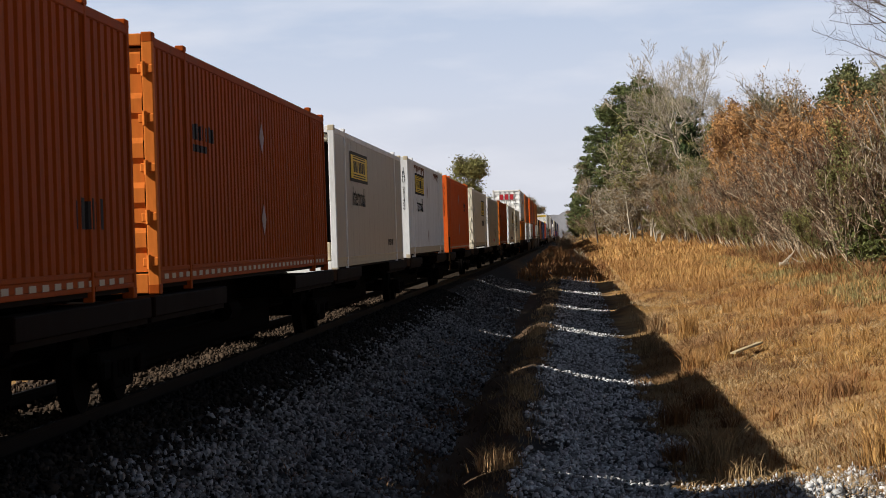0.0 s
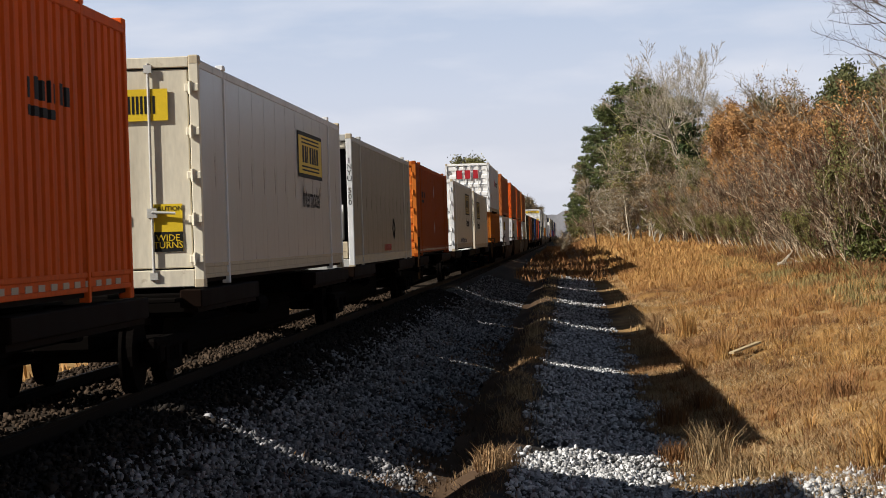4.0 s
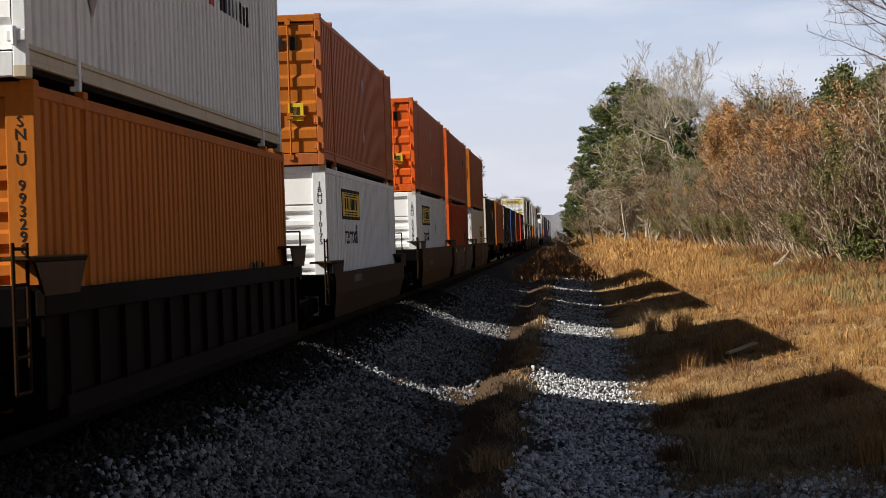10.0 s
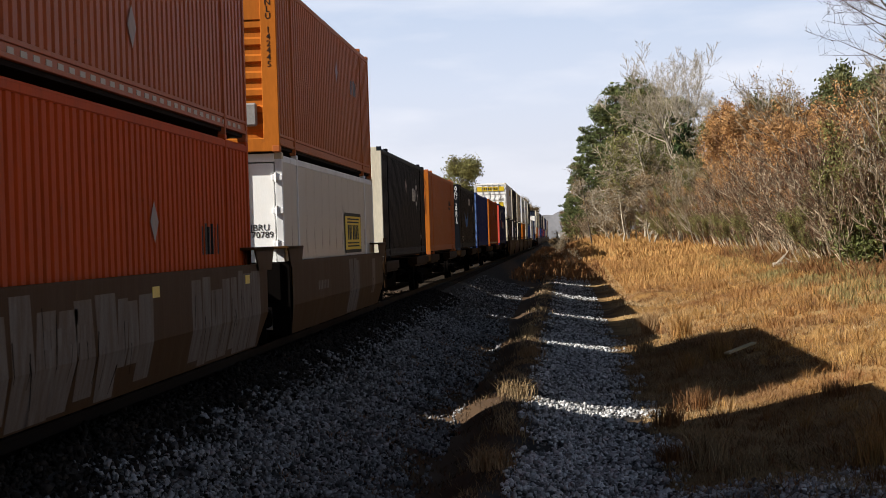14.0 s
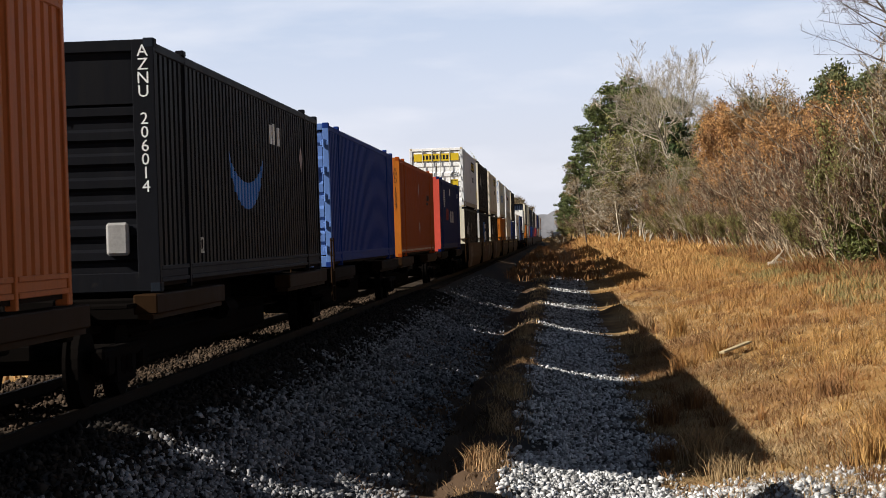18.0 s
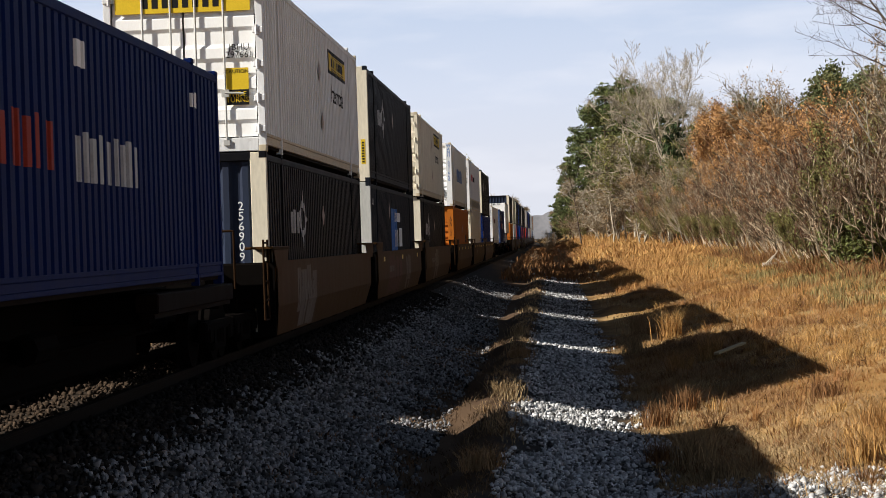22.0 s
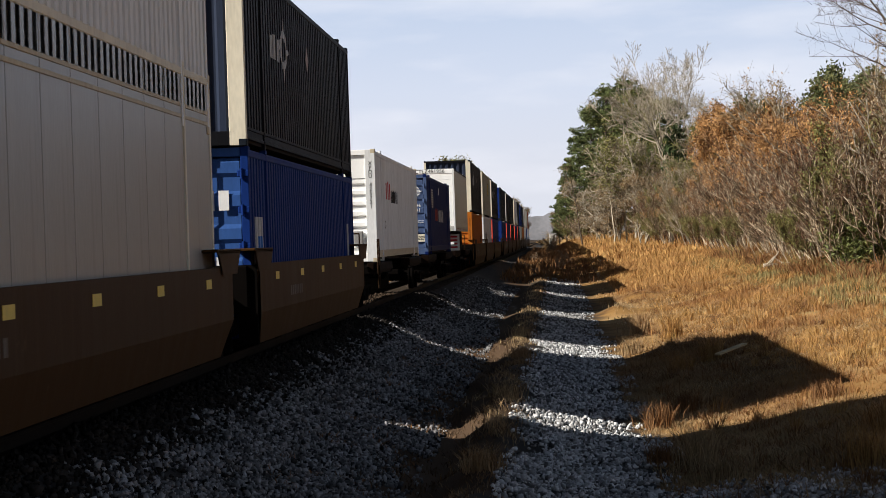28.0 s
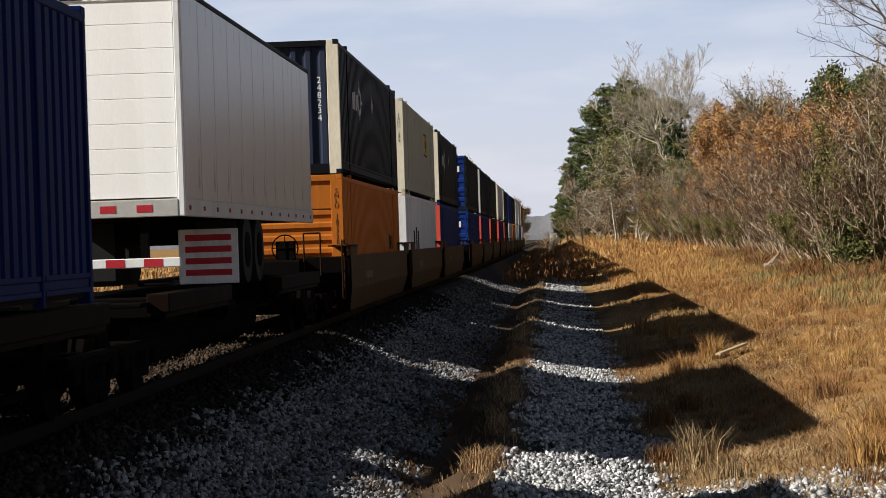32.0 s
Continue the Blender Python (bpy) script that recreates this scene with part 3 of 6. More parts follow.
        part("grille", "ereefg", lambda bm: [box(bm, -0.95, 0.40, 1.35 + k * 0.12, 0.95, 0.45, 1.40 + k * 0.12) for k in range(9)], M_DARK, th, "dark louvred grille")
    else:
        for s in (-1, 1):
            d = part("door", "eflat%d" % s, lambda bm: box(bm, min(s * 0.015, s * (HALF - 0.14)), 0.03, 0.24, max(s * 0.015, s * (HALF - 0.14)), 0.09, TALL - 0.16, 0.012), e, th) if style == "plate" else part("door", "edoor%d" % s, lambda bm: (ribs_across(bm, 0.07, min(s * 0.015, s * (HALF - 0.14)), max(s * 0.015, s * (HALF - 0.14)), 0.24, TALL - 0.16, 5, 0.035)), e, th)
            for k, off in enumerate((0.20, 0.66)):
                part("lock_rod", "rod%d" % k, lambda bm: (rod(bm, (0, 0, 0.10), (0, 0, TALL - 0.08), 0.019), box(bm, -0.05, -0.02, 0.10, 0.05, 0.05, 0.19), box(bm, -0.05, -0.02, TALL - 0.2, 0.05, 0.05, TALL - 0.1),
                                                          rod(bm, (0, -0.02, 0.95), (0.30 if k else -0.25, -0.03, 0.93), 0.018), box(bm, -0.06, -0.025, 0.88, 0.06, 0.05, 1.0)), M_GALV if color in ("white", "cream", "grey", "vivid") else (e if color in ("shadedochre", "shadedred", "ochre", "rust") else PAINT["slate"]), d, "lock rod with its handle", at=pose(s * off, -0.01, 0))
            for zz in (0.35, 0.85, 1.4, 1.95, 2.5):
                part("hinge", "hinge%d" % s, lambda bm: (box(bm, min(s * (HALF - 0.17), s * (HALF + 0.006)), -0.03, -0.05, max(s * (HALF - 0.17), s * (HALF + 0.006)), 0.04, 0.05, 0.01), rod(bm, (s * (HALF - 0.1), -0.03, -0.08), (s * (HALF - 0.1), -0.03, 0.08), 0.025)), pc, d, at=pose(0, 0, zz))
    if tape:
        for k in range(35):
            part("reflective_patch", "tape", lambda bm: box(bm, HALF - 0.018, 0, 0.15, HALF - 0.012, 0.22, 0.21), M_TAPE, th, at=pose(0, 0.4 + k * 0.44, 0))
    if code:
        dark = ink or M_INK
        if end == "front":
            lettering("\n".join(code), 0.14 if len(code) < 9 or code[:2] in ("SN", "JB", "XP") else 0.195, dark, th, pose(HALF - 0.13, -0.004, 1.98), spacing=0.8)
        elif end == "reefer":
            lettering("\n".join(code), 0.16, dark, th, pose(HALF - 0.06, -0.004, 1.88), spacing=0.8)
        elif end == "ribv":
            lettering("\n".join(code.split()[-1]), 0.2, dark, th, pose(HALF - 0.44, 0.056, 1.62), spacing=0.82)
            lettering("U\nM\nX\nU", 0.2, dark, th, pose(HALF - 0.86, 0.056, 1.80), spacing=0.82)
        else:
            lettering(code.replace(" ", "\n"), 0.15, dark, th, pose(0.90, 0.025, 1.62), spacing=0.8)
    for mk in marks:
        mk(th)
    THINGS.append((th, u, z))
    return th


THINGS = []
NEAR = HALF + 0.004
STYLE = {}
SECTIONS = ((0.10, 1.90), (2.08, LONG - 2.08), (LONG - 1.90, LONG - 0.10))


def side_breaks(y0, y1):
    """Where the folds of a corrugated side lie between y0 and y1."""
    out = []
    for a, b in SECTIONS:
        n = max(2, round((b - a) / 0.29))
        p = (b - a) / n
        out += [a + (k + f) * p for k in range(n) for f in (0.0, 0.54, 0.62, 0.92)] + [b]
    return [y for y in out if y0 < y < y1]


def side_skin(y):
    """How far a corrugated side stands out at y."""
    for a, b in SECTIONS:
        if a - 1e-4 <= y <= b + 1e-4:
            p = (b - a) / max(2, round((b - a) / 0.29))
            f = ((y - a) % p) / p
            return HALF - 0.012 - 0.038 * float(np.interp(f, [0, 0.54, 0.62, 0.92, 1.0], [0, 0, 1, 1, 0]))
    return HALF + 0.004


def drape(bm):
    """Bends paint that lies in the plane of NEAR over the folds of the side."""
    ys = [v.co.y for v in bm.verts]
    for y in side_breaks(min(ys), max(ys)):
        bmesh.ops.bisect_plane(bm, geom=bm.verts[:] + bm.edges[:] + bm.faces[:], dist=1e-5, plane_co=(0, y, 0), plane_no=(0, 1, 0))
    for v in bm.verts:
        v.co.x = side_skin(v.co.y) + 0.003 + (v.co.x - NEAR)


def side_mark(th, name, key, build, mat, y, z, label="", parent=None):
    """Paint on the side of a container, following its folds."""
    flat = STYLE.get(th.name) != "corr"

    def whole(bm):
        build(bm)
        bmesh.ops.translate(bm, verts=bm.verts[:], vec=(NEAR, y, z))
        if not flat:
            drape(bm)
    return part(name, "%s@%g,%g,%d" % (key, y, z, flat), whole, mat, parent or th, label)


def sign(y, z, w=2.0, h=0.85, faded=False):
    """A yellow framed advertising panel, its wording as bars."""
    def put(th):
        b = side_mark(th, "sign", "sign%g%g" % (w, h), lambda bm: box(bm, 0, -w / 2, -h / 2, 0.002, w / 2, h / 2), M_INK, y, z, "dark-framed yellow panel with illegible bars")
        side_mark(th, "sign_face", "signf%g%g" % (w, h), lambda bm: box(bm, 0.002, -w / 2 + 0.07, -h / 2 + 0.07, 0.004, w / 2 - 0.07, h / 2 - 0.07), M_FADEDYELLOW if faded else M_YELLOW, y, z, parent=b)
        side_mark(th, "sign_lettering", "signb%g%g" % (w, h), lambda bm: ([box(bm, 0.004, -w * 0.34 + k * w * 0.098, -h * 0.17, 0.006, -w * 0.34 + k * w * 0.098 + w * (0.07, 0.075, 0.035, 0.07, 0.075, 0.065, 0.075)[k], h * 0.2) for k in range(7)],
                                                                          [box(bm, 0.004, -w * 0.36, h * q, 0.006, w * 0.36, h * (q + 0.035)) for q in (-0.27, -0.35, 0.25, 0.33)]), M_INK, y, z, parent=b)
    return put


def words(text, y, z, size, mat=None):
    """Painted words that follow the folds of the side."""
    def put(th):
        ob = lettering(text, size, mat or M_GREYINK, th, Matrix.Identity(4))
        key = ("draped", text, size, ob.data.materials[0].name, y, z, STYLE.get(th.name))
        if key not in MESHES:
            bm = bmesh.new()
            bm.from_mesh(ob.data)
            bm.transform(pose(NEAR + 0.001, y, z, 0, 0, 90))
            if STYLE.get(th.name) == "corr":
                drape(bm)
            me = bpy.data.meshes.new("letters")
            bm.to_mesh(me)
            bm.free()
            me.materials.append(ob.data.materials[0])
            MESHES[key] = me
        ob.data = MESHES[key]
    return put


def bars(y, z, w, h, n, mat, off=0.0):
    """A logo or illegible wording, as plain upright bars of uneven height."""
    return lambda th: side_mark(th, "logo", "bars%g%g%d%g" % (w, h, n, off), lambda bm: [box(bm, off, -w / 2 + k * w / n, -h / 2, off + 0.002, -w / 2 + (k + 0.62) * w / n, h / 2 * (1 if k % 2 else 0.8)) for k in range(n)], mat, y, z)


def diamond(y, z, mat=None):
    return lambda th: part("placard", "placard", lambda bm: (bm.faces.new([bm.verts.new(p) for p in ((0, -0.23, 0), (0, 0, -0.24), (0, 0.23, 0), (0, 0, 0.24))]),), mat or M_PLACARD, th, "dull diamond placard", at=pose(NEAR, y, z))


def ring_mark(y, z, r=0.34):
    """A pale ring with four points."""
    def ring(bm):
        n, a, b = 20, [], []
        for k in range(n):
            t = k * math.tau / n
            a.append(bm.verts.new((0, math.cos(t) * r * 1.3, math.sin(t) * r)))
            b.append(bm.verts.new((0, math.cos(t) * r * 0.85, math.sin(t) * r * 0.65)))
        for k in range(n):
            j = (k + 1) % n
            bm.faces.new((a[k], a[j], b[j], b[k]))
        for t in range(4):
            c, q = math.cos(t * math.pi / 2), math.sin(t * math.pi / 2)
            bm.faces.new([bm.verts.new((0.001, (c * u - q * w) * 1.3, q * u + c * w)) for u, w in ((r * 0.6, -0.1), (r * 1.7, 0), (r * 0.6, 0.1))])
    return lambda th: side_mark(th, "logo", "ringmark", ring, M_DULLWHITE, y, z, "pale ring mark")


def end_box(x, z):
    return lambda th: part("lock_box", "lockbox", lambda bm: box(bm, -0.14, -0.06, -0.2, 0.14, 0.05, 0.2, 0.03), PAINT["white"], th, "pale lock box", at=pose(x, 0, z))


def end_banner(z, h, mat=None, x0=-1.1, x1=1.1):
    def put(th):
        b = part("banner", "banner%g%g%g%g" % (z, h, x0, x1), lambda bm: box(bm, x0, -0.006, z - h / 2, x1, 0.005, z + h / 2), mat or M_YELLOW, th, "yellow banner with illegible bars")
        part("banner_lettering", "bannerb%g%g%g%g" % (z, h, x0, x1), lambda bm: [box(bm, x0 * 0.6 + (x1 - x0) * 0.6 * k / 8 + (x1 + x0) * 0.2, -0.009, z - h * 0.28, x0 * 0.6 + (x1 - x0) * 0.6 * (k + 0.6) / 8 + (x1 + x0) * 0.2, -0.006, z + h * 0.28) for k in range(8)], M_INK, b)
    return put


def post_strip(z, h=0.62):
    """A narrow yellow warning strip down the wide corner post."""
    def put(th):
        b = part("warning_strip", "pstrip%g%g" % (z, h), lambda bm: box(bm, HALF - 0.20, -0.004, z - h / 2, HALF - 0.09, 0.0, z + h / 2), M_YELLOW, th, "narrow yellow warning strip")
        part("strip_lettering", "pstripb%g%g" % (z, h), lambda bm: [box(bm, HALF - 0.175, -0.007, z - h * 0.44 + k * h * 0.11, HALF - 0.115, -0.004, z - h * 0.44 + (k + 0.6) * h * 0.11) for k in range(8)], M_INK, b)
    return put


def end_latches(z):
    """Two pale latch boxes on a white end wall."""
    def put(th):
        for x in (-0.62, 0.05):
            part("latch_box", "latchbox", lambda bm: box(bm, -0.26, -0.02, -0.05, 0.26, 0.07, 0.06, 0.015), PAINT["cream"], th, "pale latch box", at=pose(x, 0.02, z))
    return put


def end_bars(x, z, w, h, n, mat, y=-0.004):
    return lambda th: part("logo", "ebars%g%g%d" % (w, h, n), lambda bm: [box(bm, -w / 2 + k * w / n, -0.004, -h / 2, -w / 2 + (k + 0.7) * w / n, 0, h / 2) for k in range(n)], mat, th, at=pose(x, y, z))


def end_words(text, x, z, size, mat=None, y=0.025):
    return lambda th: lettering(text, size, mat or M_INK, th, pose(x, y, z))


def caution(x, z):
    def put(th):
        b = part("sticker", "caut", lambda bm: box(bm, -0.19, -0.004, -0.3, 0.19, 0.0, 0.3), M_YELLOW, th, "yellow warning sticker", at=pose(x, 0.022, z))
        part("sticker_band", "cautb", lambda bm: box(bm, -0.19, -0.007, -0.3, 0.19, -0.004, -0.05), M_INK, b)
        lettering("CAUTION", 0.085, M_INK, b, pose(0, -0.007, 0.24))
        lettering("WIDE\nTURNS", 0.12, M_YELLOW, b, pose(0, -0.011, -0.175), spacing=0.75)
    return put


LOWZ, HIGHZ, SPINE = 0.27, 3.19, 1.17
jb = (sign(4.75, 2.2, 3.6, 0.64), words("Intermodal", 4.6, 1.55, 0.6, M_INK))
jbr = (sign(11.25, 2.03, 3.6, 0.95, True), words("Intermodal", 11.25, 1.2, 0.56, M_INK))
sch = (bars(12.9, 1.93, 1.6, 0.2, 7, M_INK), bars(12.9, 1.73, 1.6, 0.1, 1, M_INK))
schl = (bars(3.2, 1.93, 1.6, 0.2, 7, M_INK), bars(3.2, 1.73, 1.6, 0.1, 1, M_INK))
dia = (diamond(8.1, 2.1), diamond(8.1, 0.88))
um = (bars(3.7, 1.8, 1.3, 0.42, 3, M_DULLWHITE), ring_mark(4.8, 1.85), diamond(8.1, 1.95), post_strip(0.75))
up = um[:3]
T_OR, T_WH, T_BK, T_NV = ("orange corrugated steel container, rusty streaks, shaded side", "white corrugated container with grime",
                          "black corrugated container with pale lettering", "dark blue corrugated container")


def load_train():
    c = container
    c(-31.5, SPINE, "corr", "rust", "front", T_OR)
    c(-13.2, SPINE, "corr", "rust", "front", T_OR)
    c(5.55, SPINE, "corr", "rust", "front", T_OR, marks=(bars(14.2, 0.85, 1.2, 0.3, 6, M_INK),), tape=True)
    c(22.9, SPINE, "corr", "rust", "door", "orange container with a hinged door end, shade painted into its sides", endcolor="orange", post="orange", marks=schl + dia, tape=True)
    c(40.7, SPINE, "plate", "white", "reefer", "white smooth refrigerated container with a yellow panel", marks=jb + (words("TOP LIFT ONLY", 12.2, 0.55, 0.22, M_INK),), dirty=True)
    c(59.3, SPINE, "corr", "white", "front", T_WH + " and a faded yellow panel", code="JBHU 291456", marks=jb + (diamond(7.95, 2.08), diamond(8.0, 0.63), rust_streaks))
    c(78.2, SPINE, "corr", "vivid", "front", "bright red-orange corrugated container", code="SNLU 223736", marks=sch + dia, tape=True)
    c(98.6, SPINE, "plate", "white", "door", "white smooth container with a latched door end", endcolor="cream", post="cream", marks=(sign(11.2, 2.05, 3.4, 0.8), words("Intermodal", 11.2, 1.3, 0.55, M_INK), end_banner(2.3, 0.4, None, 0.2, 0.9), caution(0.85, 0.75)))
    c(117.0, SPINE, "plate", "grey", "reefer", "dull grey-white refrigerated container", post="white", code="INYU 500", marks=(words("CHASSIS REQUIRED", 8.3, 0.42, 0.24, M_REDINK), outline_diamond(10.2, 0.9)))
    c(135.8, SPINE, "corr", "rust", "door", "orange container with a ribbed door end", endcolor="orange", post="orange", marks=schl + dia + (end_banner(0.95, 0.36, None, 0.35, 0.9),), tape=True)
    c(156.4, SPINE, "plate", "white", "door", "white smooth container with yellow door stickers", code="JBRU 571159", marks=jbr + (end_banner(2.3, 0.42, None, 0.15, 0.75), caution(0.85, 1.05), words("30 Pallets (48x40) | Refrigerated Container", 7.2, 0.42, 0.3)))
    c(174.6, SPINE, "plate", "white", "reefer", "white refrigerated container with a yellow panel", code="JBRU 569901", post="cream", marks=(sign(4.5, 1.98, 3.4, 0.88, True), words("Intermodal", 4.4, 1.22, 0.56, M_INK)))
    c(195.7, HIGHZ, "corr", "white", "door", "white upper container, red blocks on its doors", code="424112", marks=(end_bars(0.1, 2.25, 1.5, 0.5, 3, M_REDINK), bars(9.3, 1.9, 1.8, 0.42, 3, M_REDINK), bars(11.8, 1.85, 2.6, 0.3, 8, M_INK), diamond(2.6, 1.0)))
    c(195.9, LOWZ, "corr", "ochre", "front", "faded orange lower container in a well car", code="SNLU 993290", marks=(bars(12.9, 1.0, 1.6, 0.34, 7, M_INK), end_bars(-0.35, 2.35, 1.0, 0.3, 4, M_INK, 0.055)))
    c(217.9, HIGHZ, "corr", "shadedochre", "door", "faded orange upper container with door rods", endcolor="ochre", marks=dia + (end_bars(0.1, 2.35, 1.6, 0.26, 6, M_INK, 0.03), end_box(0.12, 1.02), end_banner(1.02, 0.34, None, 0.62, 0.92)))
    c(218.0, LOWZ, "corr", "white", "front", T_WH + " and a yellow panel", code="JBHU 310175", marks=jb + (end_words("JBHU 310175", -0.38, 1.50, 0.16, M_INK, 0.052), end_words("Intermodal", -0.35, 2.14, 0.2, M_INK, 0.052), end_latches(2.02), end_banner(2.42, 0.30, None, -0.95, 0.32),))
    c(242.4, HIGHZ, "corr", "shadedred", "door", "orange upper container with bright doors, shade painted into its sides", endcolor="vivid", post="vivid", marks=dia + (end_bars(0.1, 2.35, 1.6, 0.26, 6, M_INK, 0.03), end_box(0.12, 1.02), end_banner(1.02, 0.34, None, 0.62, 0.92)))
    c(242.4, LOWZ, "corr", "white", "front", T_WH + " and a yellow panel", code="JBHU 306785", marks=jb + (end_words("JBHU 306785", -0.38, 1.50, 0.16, M_INK, 0.052), end_words("Intermodal", -0.35, 2.14, 0.2, M_INK, 0.052), end_latches(2.02), diamond(9.3, 1.8), end_banner(2.42, 0.30, None, -0.95, 0.32)))
    c(260.7, HIGHZ, "corr", "shadedred", "front", "orange upper container, sunlit end, shade painted into its sides", endcolor="vivid", post="vivid", code="SNLU 212634", marks=dia + (bars(12.8, 1.95, 1.4, 0.3, 6, M_INK),), tape=True)
    c(260.7, LOWZ, "corr", "shadedvivid", "front", "bright red-orange lower container", endcolor="vivid", post="vivid", code="SNLU 221834", marks=(diamond(9, 1.7), bars(12.8, 1.5, 1.4, 0.4, 6, M_INK), end_bars(-0.35, 2.35, 1.0, 0.3, 4, M_INK, 0.055)))
    c(280.3, HIGHZ, "corr", "shadedochre", "front", "faded orange upper container", endcolor="ochre", post="ochre", code="SNLU 142445", marks=(diamond(9, 2.0), bars(12.6, 1.9, 1.3, 0.34, 6, M_GREYINK)))
    c(280.5, LOWZ, "plate", "white", "door", "white smooth lower container with doors", code="JBRU 570789", marks=(sign(11.2, 1.6, 3.4, 0.85), end_banner(1.8, 0.4, None, 0.2, 0.7)))
    c(299.3, SPINE, "corr", "black", "ribv", T_BK, post="cream", code="251582", ink=M_WHITE, marks=(bars(11.3, 1.9, 1.2, 0.4, 3, M_GALV), ring_mark(12.5, 1.9), diamond(8.1, 2.1), words("101", 14.0, 0.6, 0.25, M_GALV)), rail="slate")
    c(317.8, SPINE, "corr", "shadedochre", "front", T_OR, endcolor="ochre", post="ochre", code="SNLU 142730", marks=sch + (end_bars(-0.35, 2.3, 1.0, 0.3, 4, M_INK, 0.055),))
    c(338.3, SPINE, "corr", "black", "front", "black corrugated container with a blue curved mark", code="AZNU 206014", ink=M_WHITE, marks=(smile, end_bars(-0.45, 2.5, 1.3, 0.24, 6, M_WHITE, 0.052), end_words("AZNU 206014", -0.3, 2.06, 0.15, M_WHITE, 0.052), bars(10.2, 2.28, 1.4, 0.34, 3, M_GALV), diamond(13.4, 2.0), words("12", 2.9, 0.5, 0.3, M_GALV)), rail="slate")
    c(356.4, SPINE, "corr", "navy", "door", "blue container with light blue doors and white writing", endcolor="skyblue", post="skyblue", marks=(end_bars(0.7, 1.8, 0.7, 0.5, 5, M_WHITE, 0.02), white_diamond))
    c(375.0, SPINE, "corr", "rust", "front", T_OR, endcolor="ochre", post="ochre", code="SNLU 163747", marks=sch + dia, tape=True)
    c(395.2, SPINE, "corr", "midnight", "ribv", "dark blue container with a red corner post", post="red", code="UMXU 885291", ink=M_WHITE, marks=(bars(9.05, 1.42, 3.2, 0.5, 9, M_DULLWHITE), bars(5.7, 1.5, 2.0, 0.5, 5, M_DULLRED), stripes(3.3, 2.1), bars(7.9, 2.45, 0.6, 0.3, 1, M_WHITE), bars(14.3, 2.4, 0.5, 0.2, 2, M_WHITE)))
    c(416.1, HIGHZ, "corr", "white", "door", "white upper container with a yellow banner on its doors", code="JBHU 297661", marks=(end_banner(2.45, 0.36), caution(0.85, 1.05), sign(11.7, 2.28, 3.5, 0.5), words("Intermodal", 11.6, 1.62, 0.58, M_INK), diamond(8.1, 1.9), diamond(8.4, 0.9)))
    c(416.0, LOWZ, "corr", "black", "ribv", T_BK, post="cream", code="256909", ink=M_WHITE, marks=um)
    c(435.0, HIGHZ, "corr", "black", "ribv", T_BK + " and a cream post", post="cream", code="248112", ink=M_WHITE, marks=um, rail="slate")
    c(435.0, LOWZ, "corr", "slate", "front", "slate container with a blue and white block mark", post="grey", marks=(bars(8.4, 1.4, 3.4, 2.3, 1, M_BLUEINK), bars(9.6, 2.1, 3.4, 0.3, 1, M_WHITE), bars(9.6, 1.5, 3.4, 0.55, 2, M_WHITE), bars(9.6, 0.75, 3.4, 0.5, 1, M_WHITE), words("NIF", 0.75, 2.4, 0.25, M_WHITE), diamond(5.9, 2.25)))
    c(454.5, HIGHZ, "corr", "cream", "door", "cream-white upper container with weathered doors", post="cream", marks=(caution(0.85, 1.0), sign(11.7, 2.4, 3.8, 0.5), words("Intermodal", 11.6, 1.7, 0.58, M_INK), diamond(8.1, 2.1), diamond(8.2, 0.9)))
    c(454.6, LOWZ, "corr", "black", "ribv", T_BK, post="cream", code="258543", ink=M_WHITE, marks=um)
    c(478.2, HIGHZ, "plate", "white", "front", "white upper container with blue lettering bars", code="WAMU 041660", ink=M_BLUEINK, marks=(bars(7.6, 1.55, 5.4, 0.62, 7, M_BLUEINK),))
    c(478.3, LOWZ, "corr", "ochre", "front", "orange lower container in a well car", code="SNLU 155", marks=(end_bars(-0.35, 2.35, 1.0, 0.3, 4, M_INK, 0.055), diamond(9.4, 1.9), bars(13, 1.4, 1.2, 0.4, 6, M_INK)))
    c(498.0, HIGHZ, "corr", "white", "front", "white upper container with dark lettering bars", code="APDU 418", marks=(bars(4.4, 1.95, 1.8, 0.42, 3, M_REDINK), bars(6.7, 1.9, 2.4, 0.3, 8, M_INK)))
    c(498.1, LOWZ, "plate", "cream", "reefer", "cream refrigerated lower container", post="cream", code="INYU 500")
    c(517.5, HIGHZ, "corr", "black", "ribv", T_BK + " and a cream post", post="cream", marks=up, rail="slate")
    c(517.6, LOWZ, "corr", "blue", "door", "blue lower container with white writing on its doors", endcolor="midblue", post="blue", marks=(end_bars(0.6, 2.1, 0.9, 0.3, 4, M_WHITE, 0.02), end_bars(0.6, 1.1, 0.6, 0.3, 4, M_WHITE, 0.02), bars(15.0, 1.5, 0.6, 0.8, 1, M_DULLWHITE), bars(1.25, 1.35, 1.4, 1.25, 1, M_DULLWHITE), bars(1.25, 1.35, 0.7, 0.5, 1, M_BLUEINK, 0.003)))
    c(540.0, SPINE, "corr", "white", "front", "cream-white container with red and dark lettering bars", post="white", endcolor="white", code="XPOU 425721", marks=(end_bars(-0.3, 2.45, 1.1, 0.14, 6, M_INK, 0.052), bars(4.25, 1.92, 1.7, 0.5, 3, M_REDINK), bars(6.45, 1.78, 2.6, 0.36, 8, M_INK), words("3", 3.0, 0.95, 0.3, M_INK)))
